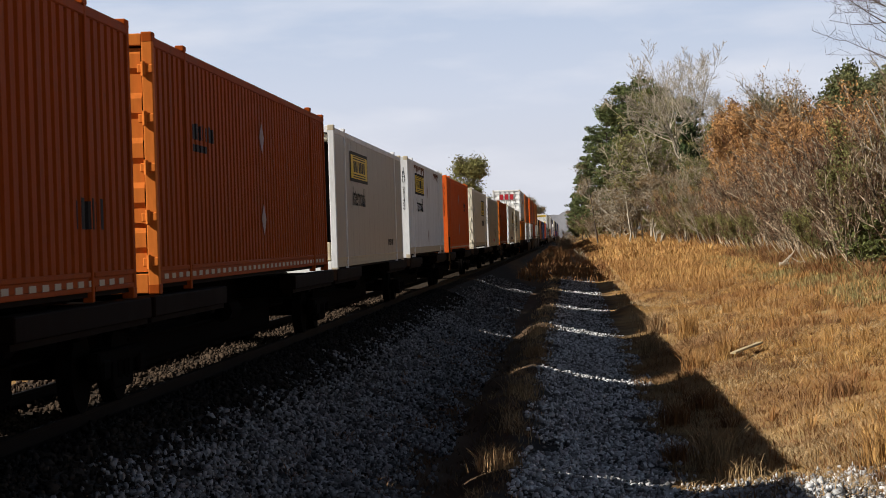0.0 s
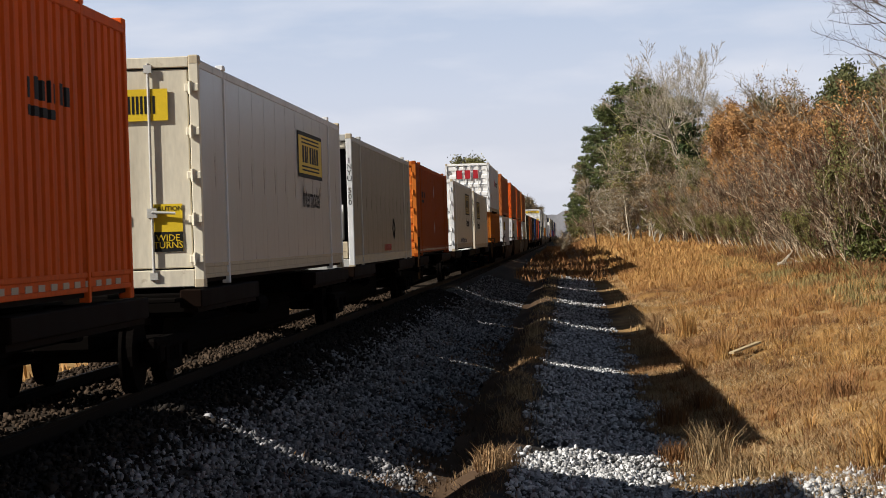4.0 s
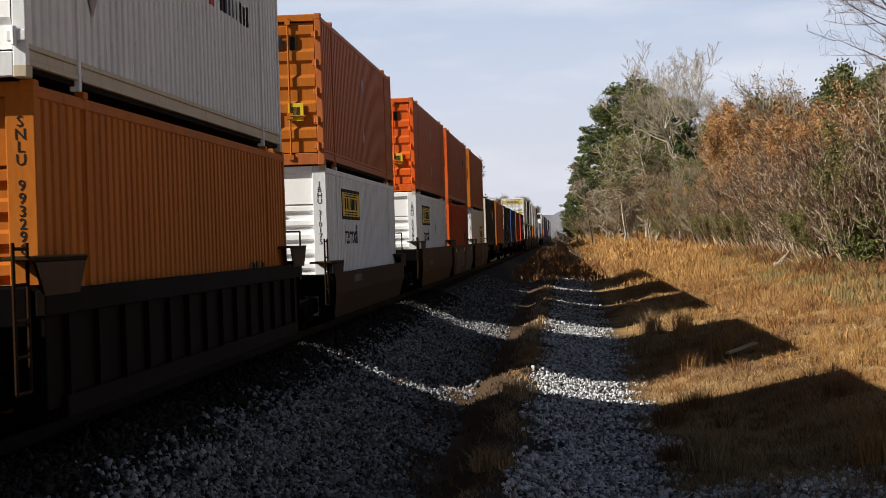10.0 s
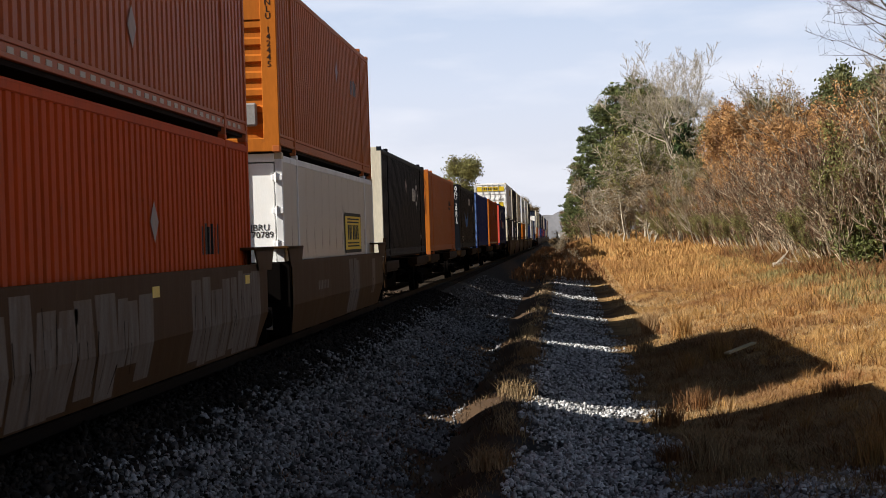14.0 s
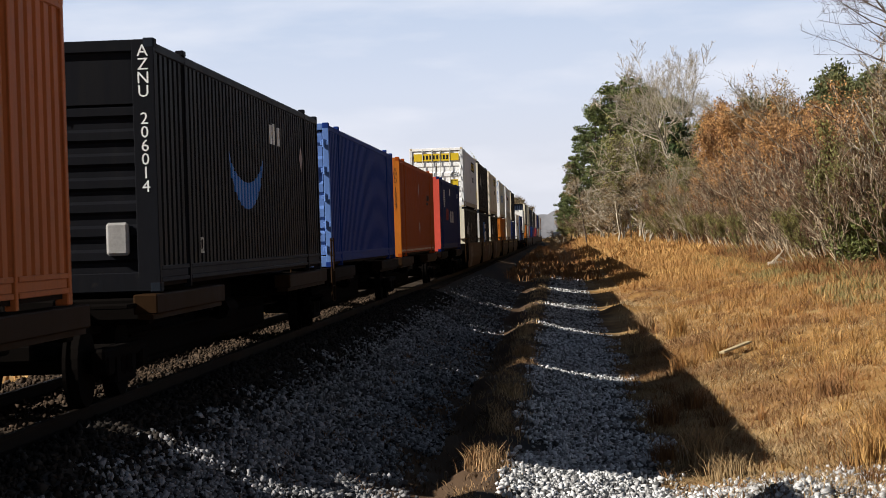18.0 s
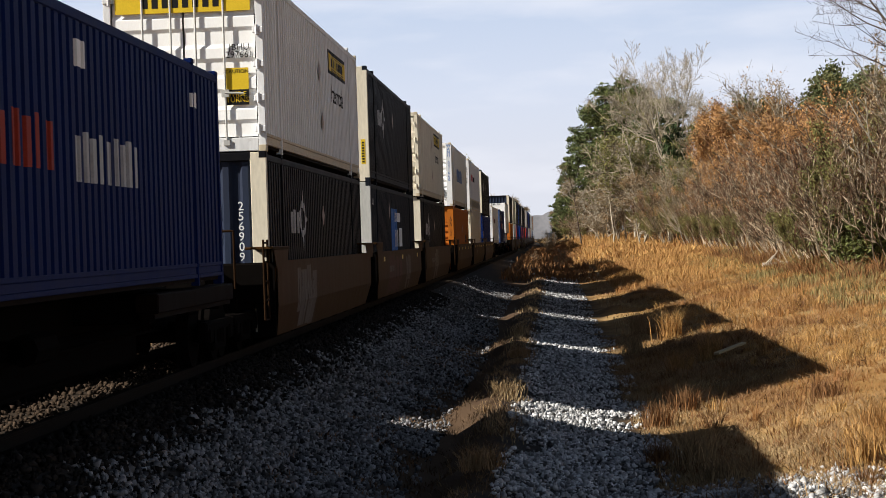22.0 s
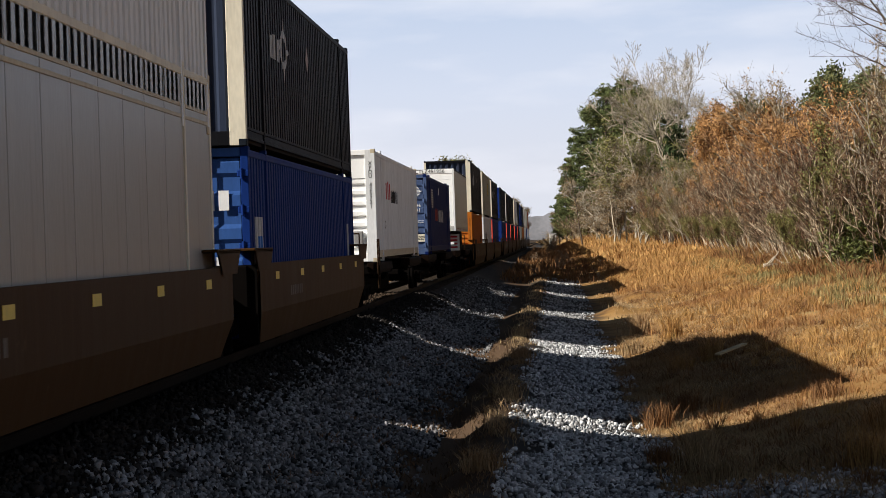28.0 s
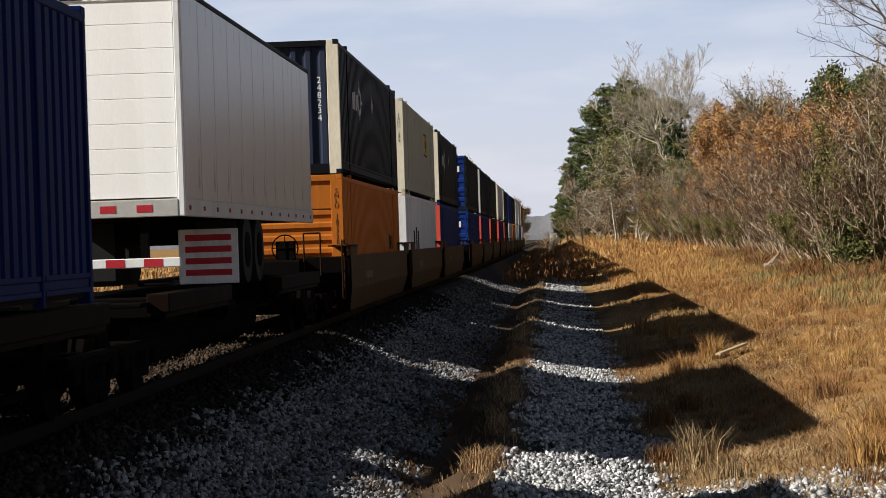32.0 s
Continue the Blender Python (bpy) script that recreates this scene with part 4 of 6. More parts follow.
    c(561.7, SPINE, "corr", "midnight", "door", "dark blue container with written door panels", endcolor="dullblue", post="dullblue", marks=(bars(9.15, 1.47, 3.4, 0.5, 9, M_DULLWHITE), bars(6.25, 1.5, 2.0, 0.48, 5, M_DULLRED), stripes(3.3, 2.07), bars(7.95, 2.45, 0.6, 0.3, 1, M_WHITE), end_globe, end_words("WT.: 67,200 LBS\nWT.: 10,310 LBS", 0.93, 1.19, 0.066, M_WHITE), end_words("UMXU", 0.42, 1.74, 0.15, M_WHITE), end_words("896\n541", 0.93, 1.69, 0.17, M_WHITE),
      end_words("53FT.-0 in.\n8FT.-6 in.\n9FT.-6.5 in.\n52FT.-6.1 in.\n8FT.-2.6 in.\n9FT.-1.4 in.", 0.40, 1.14, 0.07, M_WHITE), end_words("Floor Rating\n24,000 lbs", 0.95, 0.6, 0.088, M_INK, 0.012), floor_rating))
    c(602.4, HIGHZ, "corr", "black", "ribv", T_BK + " and a cream post", post="cream", code="248234", ink=M_WHITE, marks=up, rail="slate")
    c(602.4, LOWZ, "corr", "ochre", "front", "orange lower container in a well car", code="SNLU 187720", marks=(end_bars(-0.35, 2.35, 1.0, 0.3, 4, M_INK, 0.055), bars(13, 1.4, 1.2, 0.4, 6, M_INK)))
    c(621.5, HIGHZ, "corr", "olive", "front", "grey-green upper container with a cream end", post="cream", endcolor="cream", code="JBHU 288", marks=(sign(11.0, 1.9, 1.7, 0.8),))
    c(621.5, LOWZ, "corr", "white", "front", T_WH, marks=(bars(5, 1.3, 3.0, 1.1, 3, M_INK),))
    c(640.6, HIGHZ, "corr", "black", "ribv", T_BK, post="cream", marks=up)
    c(640.6, LOWZ, "corr", "navy", "ribv", T_NV + " with a red post", post="red")
    c(667.5, HIGHZ, "corr", "slate", "door", "slate-blue container with pale door fittings", endcolor="navy", marks=(end_bars(0.4, 2.2, 1.2, 0.3, 4, M_WHITE, 0.02), end_bars(0.4, 0.5, 1.0, 0.4, 3, M_WHITE, 0.02)))
    c(667.5, LOWZ, "corr", "navy", "door", T_NV, marks=(end_bars(0.4, 2.2, 1.2, 0.3, 4, M_WHITE, 0.02), end_bars(0.4, 0.9, 1.0, 0.4, 3, M_WHITE, 0.02)))
    c(686.7, HIGHZ, "corr", "slate", "front", "slate container with a grey end", endcolor="grey", post="grey")
    c(686.7, LOWZ, "corr", "navy", "ribv", T_NV + " with a red post", post="red")
    c(706.0, HIGHZ, "corr", "black", "front", "black corrugated upper container", endcolor="slate")
    c(706.0, LOWZ, "corr", "slate", "ribv", "dark container with a red post", post="red")
    far = (("white", "cream", "navy", "red"), ("slate", "grey", "slate", "red"), ("navy", "navy", "grey", "white"), ("black", "black", "ochre", "ochre"),
           ("white", "white", "white", "white"), ("grey", "white", "navy", "white"), ("rust", "cream", "white", "white"))
    for k, (a, b, d, e) in enumerate(far):
        u = 727.0 + k * 19.0
        c(u, HIGHZ, "corr", a, "front", a + " upper container at the far end of the train", post=b, endcolor=b)
        c(u, LOWZ, "corr", d, "front", d + " lower container at the far end of the train", post=e, endcolor=e)


def stripes(y, z):
    """A block of pale level stripes."""
    return lambda th: part("logo", "stripes", lambda bm: [box(bm, 0, -0.7 + abs(k - 3.5) * 0.06, -0.33 + k * 0.09, 0.003, 0.7 - abs(k - 3.5) * 0.1, -0.28 + k * 0.09) for k in range(8)], M_GALV, th, "block of pale stripes", at=pose(NEAR, y, z))


def rust_streaks(th):
    """Brown stains below the top rail."""
    rng = random.Random(9)

    def runs(bm):
        for y0, y1 in ((2.6, 6.6), (11.4, 14.0)):
            y = y0
            while y < y1:
                w, h = rng.uniform(0.05, 0.16), rng.uniform(0.08, 0.3)
                box(bm, 0, y, 2.75 - h, 0.002, y + w, 2.78)
                y += w + rng.uniform(0.0, 0.12)
    tagged(part("rust_stain", "ruststain", runs, PAINT["stain"], th, "brown rust runs", at=pose(HALF - 0.010, 0, 0)), kind="stuff")


def outline_diamond(y, z):
    def outline(bm):
        pts = ((0, -0.36, 0), (0, 0, -0.25), (0, 0.36, 0), (0, 0, 0.25))
        for a, b in zip(pts, pts[1:] + pts[:1]):
            rod(bm, a, b, 0.014, seg=4)
    return lambda th: part("placard", "odiamond", outline, M_INK, th, "thin dark diamond outline", at=pose(NEAR, y, z))


def end_globe(th):
    part("logo", "egl", lambda bm: bm.faces.new([bm.verts.new(p) for p in ((-0.17, 0, 0), (0, 0, -0.2), (0.17, 0, 0), (0, 0, 0.2))]), M_WHITE, th, "white diamond with a dark square", at=pose(0.40, 0.012, 2.29))
    part("logo", "egd", lambda bm: box(bm, -0.08, -0.004, -0.09, 0.06, 0, 0.09), PAINT["navy"], th, at=pose(0.40, 0.011, 2.29))
    part("logo", "egs", lambda bm: [box(bm, -0.24, 0, -0.22 + k * 0.05, 0.26 - abs(k - 4) * 0.04, 0.003, -0.195 + k * 0.05) for k in range(9)], M_WHITE, th, "white level stripes", at=pose(0.84, 0.014, 2.29))


def smile(th):
    """The curved blue mark on a black side."""
    def arc(bm):
        n, up, lo = 14, [], []
        for k in range(n + 1):
            a = -1.25 + 2.5 * k / n
            w = 0.30 * math.cos(a * 1.1) + 0.03
            up.append(bm.verts.new((0, 1.75 * math.sin(a), -0.8 * math.cos(a) + w * 0.6)))
            lo.append(bm.verts.new((0, 1.75 * math.sin(a), -0.8 * math.cos(a) - w * 0.6)))
        for k in range(n):
            bm.faces.new((lo[k], lo[k + 1], up[k + 1], up[k]))
    side_mark(th, "logo", "smile", arc, M_BLUEINK, 7.0, 2.02, "blue curved mark")


def white_diamond(th):
    part("placard", "wdiamond", lambda bm: bm.faces.new([bm.verts.new(p) for p in ((-0.42, 0, 0), (0, 0, -0.42), (0.42, 0, 0), (0, 0, 0.42))]), M_WHITE, th, "white diamond placard", at=pose(0.6, 0.0, 0.72))


def floor_rating(th):
    part("sticker", "frate", lambda bm: box(bm, -0.24, -0.004, -0.135, 0.24, 0, 0.135), PAINT["cream"], th, "cream floor rating plate", at=pose(0.95, 0.02, 0.6))


def trailer(u):
    """A 48 foot highway trailer riding on a spine car."""
    th = tagged(new("semi_trailer"), "silver-sided white box trailer on a spine car", "trailer", "containers on the train")
    L, z0, z1 = 13.7, 0.95, 3.85
    for s in (1, -1):
        for k in range(11):
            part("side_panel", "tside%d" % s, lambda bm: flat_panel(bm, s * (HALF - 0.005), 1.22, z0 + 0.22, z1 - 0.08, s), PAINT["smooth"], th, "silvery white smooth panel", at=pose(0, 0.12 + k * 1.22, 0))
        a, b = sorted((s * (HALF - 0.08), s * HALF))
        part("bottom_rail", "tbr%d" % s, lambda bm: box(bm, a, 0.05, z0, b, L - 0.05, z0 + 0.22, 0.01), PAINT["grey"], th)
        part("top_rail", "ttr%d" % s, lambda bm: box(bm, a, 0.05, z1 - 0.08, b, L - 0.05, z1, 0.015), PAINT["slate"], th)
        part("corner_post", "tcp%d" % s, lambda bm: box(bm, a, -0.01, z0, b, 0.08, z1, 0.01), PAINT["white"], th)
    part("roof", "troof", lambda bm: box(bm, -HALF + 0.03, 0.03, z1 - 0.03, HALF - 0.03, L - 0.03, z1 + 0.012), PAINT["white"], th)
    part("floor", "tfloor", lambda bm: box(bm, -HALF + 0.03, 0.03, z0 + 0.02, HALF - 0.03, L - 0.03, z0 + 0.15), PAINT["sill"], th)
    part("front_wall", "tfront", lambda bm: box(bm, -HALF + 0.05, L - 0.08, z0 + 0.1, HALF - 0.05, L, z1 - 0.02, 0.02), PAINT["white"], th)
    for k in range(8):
        part("door_slat", "tdoor", lambda bm: box(bm, -HALF + 0.09, 0.02, z0 + 0.24, HALF - 0.09, 0.05, z0 + 0.546, 0.004), PAINT["sunlit_white"], th, "white slat of a roll-up door", at=pose(0, 0, k * 0.31))
    part("door_header", "thead", lambda bm: box(bm, -HALF + 0.08, 0.0, z1 - 0.2, HALF - 0.08, 0.06, z1 - 0.01, 0.01), PAINT["sunlit_white"], th)
    part("rear_sill", "tsill", lambda bm: box(bm, -HALF + 0.08, -0.02, z0, HALF - 0.08, 0.08, z0 + 0.22, 0.01), M_GALV, th)
    lettering("CTLZ481956", 0.26, M_INK, th, pose(0.15, -0.006, z1 - 0.1))
    for s in (-1, 1):
        part("bumper_post", "tbp%d" % s, lambda bm: box(bm, s * 0.75 - 0.05, 0.1, 0.35, s * 0.75 + 0.05, 0.2, z0), M_STEEL, th)
        part("mudflap", "tmf%d" % s, lambda bm: box(bm, s * 0.9 - 0.3, 4.66, 0.1, s * 0.9 + 0.3, 4.68, z0), M_RUBBER, th)
        for k in (0, 1):
            w = part("wheel", "tw%d" % s, lambda bm: (rod(bm, (s * 0.72, 0, 0), (s * 0.96, 0, 0), 0.5, seg=20), rod(bm, (s * 0.99, 0, 0), (s * 1.24, 0, 0), 0.5, seg=20)), M_RUBBER, th, "black twin tyre", at=pose(0, 5.5 + k * 1.25, 0.5))
            part("rim", "trim%d" % s, lambda bm: rod(bm, (s * 1.2, 0, 0), (s * 1.25, 0, 0), 0.27, seg=16), M_STEEL, w)
    for k in range(13):
        part("marker_lamp", "tmark", lambda bm: box(bm, HALF + 0.001, -0.05, z0 + 0.08, HALF + 0.012, 0.05, z0 + 0.14, 0.004), M_DULLRED, th, at=pose(0, 0.35 + k * 1.07, 0))
    for q in range(5):
        part("sill_tape", "tstape", lambda bm: box(bm, 0, -0.025, z0 + 0.06, 0.2, -0.021, z0 + 0.15), M_REDINK, th, "red reflective tape", at=pose(-1.15 + q * 0.46, 0, 0))
    part("bumper", "tbump", lambda bm: box(bm, -1.2, 0.08, 0.32, 1.2, 0.16, 0.44, 0.01), M_WHITE, th)
    for k in range(5):
        part("bumper_stripe", "tbumps", lambda bm: box(bm, 0, 0.076, 0.33, 0.24, 0.079, 0.43), M_REDINK, th, "red stripe", at=pose(-1.18 + k * 0.48, 0, 0))
    part("sign", "tsign", lambda bm: box(bm, 0.36, 4.58, 0.02, 1.24, 4.61, 0.82, 0.01), PAINT["white"], th, "white plate with red bars")
    part("sign_lettering", "tsignb", lambda bm: [box(bm, 0.46, 4.572, 0.14 + k * 0.17, 1.14, 4.58, 0.23 + k * 0.17) for k in range(4)], M_REDINK, th)
    part("suspension_frame", "tsusp", lambda bm: box(bm, -0.6, 4.7, 0.6, 0.6, 7.8, 0.93, 0.02), M_STEEL, th)
    for x in (-0.375, 0.375):
        part("landing_leg", "tleg", lambda bm: box(bm, -0.075, 10.8, 0.1, 0.075, 10.95, 0.95, 0.01), M_STEEL, th, at=pose(x, 0, 0))
    THINGS.append((th, u, SPINE - 0.05))


# ---- railcars ----


def bogie(car, y):
    """A two-axle truck under a car."""
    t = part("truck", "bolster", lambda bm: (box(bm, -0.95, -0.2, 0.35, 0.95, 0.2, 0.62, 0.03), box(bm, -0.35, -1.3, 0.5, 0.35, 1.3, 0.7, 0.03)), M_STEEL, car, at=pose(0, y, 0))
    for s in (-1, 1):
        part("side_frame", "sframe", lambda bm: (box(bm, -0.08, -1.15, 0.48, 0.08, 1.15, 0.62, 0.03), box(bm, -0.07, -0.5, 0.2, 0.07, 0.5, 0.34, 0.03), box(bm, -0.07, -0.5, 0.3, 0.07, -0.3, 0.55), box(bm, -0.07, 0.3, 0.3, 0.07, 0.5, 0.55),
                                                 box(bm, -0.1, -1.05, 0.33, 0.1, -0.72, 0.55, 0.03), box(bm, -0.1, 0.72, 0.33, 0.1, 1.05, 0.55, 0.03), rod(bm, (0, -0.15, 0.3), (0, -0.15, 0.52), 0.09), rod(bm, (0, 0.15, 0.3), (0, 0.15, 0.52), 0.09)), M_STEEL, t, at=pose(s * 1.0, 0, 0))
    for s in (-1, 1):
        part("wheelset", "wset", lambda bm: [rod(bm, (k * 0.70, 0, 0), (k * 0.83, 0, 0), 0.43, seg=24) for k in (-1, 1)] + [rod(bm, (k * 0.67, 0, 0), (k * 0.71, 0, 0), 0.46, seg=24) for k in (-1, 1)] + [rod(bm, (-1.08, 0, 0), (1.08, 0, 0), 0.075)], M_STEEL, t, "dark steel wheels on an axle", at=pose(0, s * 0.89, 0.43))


def grab_rails(car, y, s=1):
    """Ladder irons on the corner of a car, each bar a part."""
    m, note = PAINT["yellowcar"], "yellowish grab iron"
    for yy in (-0.25, 0.2):
        part("handrail", "grabu%d" % s, lambda bm: rod(bm, (s * 1.36, 0, 0.5), (s * 1.36, 0, 1.75), 0.018), m, car, note, at=pose(0, y + yy, 0))
    for k in range(5):
        part("ladder_rung", "grabr%d" % s, lambda bm: rod(bm, (s * 1.36, -0.25, 0), (s * 1.36, 0.2, 0), 0.015), m, car, at=pose(0, y, 0.5 + k * 0.3))
    part("end_handrail", "grabe%d" % s, lambda bm: (rod(bm, (s * 0.9, -0.25, 1.0), (s * 0.9, -0.25, 1.9), 0.018), rod(bm, (s * 0.55, -0.25, 1.0), (s * 0.55, -0.25, 1.9), 0.018), rod(bm, (s * 0.9, -0.25, 1.9), (s * 0.55, -0.25, 1.9), 0.018)), m, car, at=pose(0, y, 0))


def brake_wheel(car, y):
    def wheel(bm):
        pts = [(math.cos(a * math.tau / 16) * 0.28, 0, 1.6 + math.sin(a * math.tau / 16) * 0.28) for a in range(16)]
        for a in range(16):
            rod(bm, pts[a], pts[(a + 1) % 16], 0.016, seg=5)
        for a in range(0, 16, 4):
            rod(bm, (0, 0, 1.6), pts[a], 0.012, seg=5)
        box(bm, -0.2, 0.02, 1.0, 0.2, 0.25, 1.75, 0.02)
    part("brake_wheel", "brakewheel", wheel, M_STEEL, car, "dark hand brake wheel", at=pose(0.15, y, 0))


def spine_car(u, L=LONG, rails=False, last=False, tint="sill"):
    """One platform of a spine car; y = 0 is the near end of its load."""
    car = tagged(new("spine_car"), "dark rusty intermodal spine car platform", "railcar", "railcars of the train")
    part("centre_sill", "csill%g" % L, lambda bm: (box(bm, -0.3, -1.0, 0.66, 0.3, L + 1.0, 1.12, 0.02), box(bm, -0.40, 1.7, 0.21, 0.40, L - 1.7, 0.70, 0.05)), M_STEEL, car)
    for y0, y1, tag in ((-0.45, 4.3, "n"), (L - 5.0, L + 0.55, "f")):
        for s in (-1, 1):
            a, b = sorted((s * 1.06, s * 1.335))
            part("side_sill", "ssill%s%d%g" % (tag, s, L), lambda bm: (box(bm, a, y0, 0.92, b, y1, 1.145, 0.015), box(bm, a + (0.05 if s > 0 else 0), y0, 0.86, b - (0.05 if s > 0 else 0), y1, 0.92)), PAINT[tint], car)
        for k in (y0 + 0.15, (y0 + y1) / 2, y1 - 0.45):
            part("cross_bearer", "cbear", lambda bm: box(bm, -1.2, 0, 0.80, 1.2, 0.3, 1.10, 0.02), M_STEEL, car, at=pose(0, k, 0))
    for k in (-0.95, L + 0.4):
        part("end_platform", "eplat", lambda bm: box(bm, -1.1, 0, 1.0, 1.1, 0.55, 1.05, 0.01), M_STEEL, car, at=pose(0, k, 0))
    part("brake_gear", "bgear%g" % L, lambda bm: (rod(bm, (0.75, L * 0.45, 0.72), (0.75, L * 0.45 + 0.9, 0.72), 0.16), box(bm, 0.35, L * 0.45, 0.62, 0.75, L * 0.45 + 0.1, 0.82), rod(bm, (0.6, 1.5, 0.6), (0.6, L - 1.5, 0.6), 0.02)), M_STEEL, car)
    bogie(car, -0.95)
    if last:
        bogie(car, L + 0.95)
    if rails:
        grab_rails(car, -0.5)
    THINGS.append((car, u, 0.0))
    return car


GRAFFITI = {1: ((1.6, 7.3, M_GRAF), (10.2, 15.4, M_GRAF)), 2: ((8.6, 10.4, M_GRAF), (13.6, 14.3, M_GRAF)), 3: ((2.2, 4.6, M_GRAF),), 4: ((3.1, 7.6, M_PINK), (9.6, 11.0, M_GRAF)), 5: ((5.0, 6.6, M_GRAF),), 6: ((2.4, 6.0, M_FADED), (8.4, 11.8, M_FADED))}


def spray_letters(car, which):
    """Faded sprayed shapes that fill a stretch of the side, with dark gaps and runs."""
    rng = random.Random(which)

    def skin(z):
        return 1.4725 if z >= 0.68 else 1.3625 + (z - 0.20) / 0.48 * 0.11

    def strip(bm, y0, y1, w0, w1, z0, z1, off, lean):
        """A band from z0 up to z1, bent over the fold of the side."""
        zs = [z0] + ([0.68] if z0 < 0.68 < z1 else []) + [z1]
        at = lambda z, e: (skin(z) + off, (y0 + (y1 - y0) * (z - z0) / (z1 - z0)) + e * (w0 + (w1 - w0) * (z - z0) / (z1 - z0)) / 2, z)
        row = [[bm.verts.new(at(z, e)) for e in (-1, 1)] for z in zs]
        for a, b in zip(row, row[1:]):
            bm.faces.new((a[0], a[1], b[1], b[0]))

    for y0, y1, mat in GRAFFITI[which]:
        def fill(bm):
            y = y0
            while y < y1:
                w = rng.uniform(0.4, 0.9)
                d = rng.uniform(-0.12, 0.12)
                top, low = 1.34 - rng.uniform(0, 0.22), rng.choice((0.22, 0.24, 0.3, 0.5))
                strip(bm, y + w / 2 + d, y + w / 2 - d, w * rng.uniform(0.9, 1.02), w * rng.uniform(0.85, 1.02), low, top, 0.0, 0)
                y += w + rng.choice((0.0, 0.0, 0.0, 0.10))

        def lines(bm):
            y = y0 + 0.2
            while y < y1 - 0.2:
                d = rng.uniform(-0.22, 0.22)
                z0 = rng.uniform(0.25, 0.75)
                strip(bm, y, y + d, 0.015, rng.uniform(0.015, 0.055), z0, z0 + rng.uniform(0.25, 0.55), 0.0012, 0)
                y += rng.uniform(0.16, 0.5)
        g = part("graffiti", "graf%d%g" % (which, y0), fill, mat, car, "faded sprayed graffiti")
        part("graffiti_outline", "grafl%d%g" % (which, y0), lines, PAINT["sill"], g)


def well_car(u, rails=False, last=False, tint="well", ribbed=False, marks=0, graffiti=0, top=1.40):
    """One well of a double-stack car; y = 0 is the near end of its load."""
    L = LONG
    car = tagged(new("well_car"), "brown weathered double-stack well car" if not ribbed else "dark ribbed double-stack well car", "railcar", "railcars of the train")
    for s in (-1, 1):
        def side_sheet(bm):
            prof = ((1.40, top), (1.47, top), (1.47, 0.68), (1.36, 0.20), (1.28, 0.20), (1.38, 0.68), (1.40, top - 0.04))
            y0, y1 = -0.35, L + 0.35
            cut = 0.55
            a = [bm.verts.new((s * x, y0 + (cut if z < 0.6 else 0), z)) for x, z in prof]
            b = [bm.verts.new((s * x, y1 - (cut if z < 0.6 else 0), z)) for x, z in prof]
            for k in range(len(prof)):
                j = (k + 1) % len(prof)
                bm.faces.new((a[k], a[j], b[j], b[k]))
            bm.faces.new(a)
            bm.faces.new(b)
        def ribs(bm):
            a, b = sorted((s * 1.38, s * 1.47))
            box(bm, a, -0.5, 1.12, b, L + 0.5, 1.34, 0.01)
            box(bm, a, 0.2, 0.20, b, L - 0.2, 0.40, 0.01)
            a, b = sorted((s * 1.36, s * 1.40))
            box(bm, a, -0.3, 0.30, b, L + 0.3, 1.2)
            for k in range(14):
                a, b = sorted((s * 1.40, s * 1.46))
                y = 0.4 + k * (L - 0.8) / 13
                box(bm, a, y - 0.05, 0.38, b, y + 0.05, 1.14)
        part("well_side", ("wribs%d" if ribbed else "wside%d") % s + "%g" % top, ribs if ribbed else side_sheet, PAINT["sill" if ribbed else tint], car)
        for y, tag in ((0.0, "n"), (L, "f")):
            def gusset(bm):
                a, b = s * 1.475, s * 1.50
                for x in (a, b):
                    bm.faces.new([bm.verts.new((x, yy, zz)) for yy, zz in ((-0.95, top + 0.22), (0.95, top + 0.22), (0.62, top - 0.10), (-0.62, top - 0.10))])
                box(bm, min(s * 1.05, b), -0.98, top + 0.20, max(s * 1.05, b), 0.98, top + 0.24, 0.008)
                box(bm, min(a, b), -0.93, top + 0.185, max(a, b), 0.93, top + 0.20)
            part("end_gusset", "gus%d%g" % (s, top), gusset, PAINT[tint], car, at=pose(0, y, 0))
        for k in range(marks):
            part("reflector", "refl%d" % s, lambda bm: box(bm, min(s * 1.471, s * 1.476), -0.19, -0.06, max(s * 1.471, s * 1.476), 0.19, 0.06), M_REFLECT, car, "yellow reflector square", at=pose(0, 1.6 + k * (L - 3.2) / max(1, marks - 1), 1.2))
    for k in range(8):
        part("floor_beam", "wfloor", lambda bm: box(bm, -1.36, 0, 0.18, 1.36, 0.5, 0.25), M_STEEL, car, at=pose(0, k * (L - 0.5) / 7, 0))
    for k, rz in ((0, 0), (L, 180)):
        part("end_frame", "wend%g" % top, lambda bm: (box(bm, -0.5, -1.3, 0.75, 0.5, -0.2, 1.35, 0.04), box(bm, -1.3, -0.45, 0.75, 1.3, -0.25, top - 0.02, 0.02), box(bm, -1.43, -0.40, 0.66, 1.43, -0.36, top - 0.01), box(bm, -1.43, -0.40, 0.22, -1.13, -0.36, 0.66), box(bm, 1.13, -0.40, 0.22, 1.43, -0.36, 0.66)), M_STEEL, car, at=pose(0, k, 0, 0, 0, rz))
    bogie(car, -1.25)
    if last:
        bogie(car, L + 1.25)
    if rails:
        grab_rails(car, -0.85)
        brake_wheel(car, -1.1)
    if not ribbed:
        part("number_panel", "wnum", lambda bm: [box(bm, 1.471, k * 0.24, 0.84, 1.474, k * 0.24 + 0.15, 1.0) for k in range(7)], M_GRAF, car, "pale illegible car number", at=pose(0, 3.2, 0))
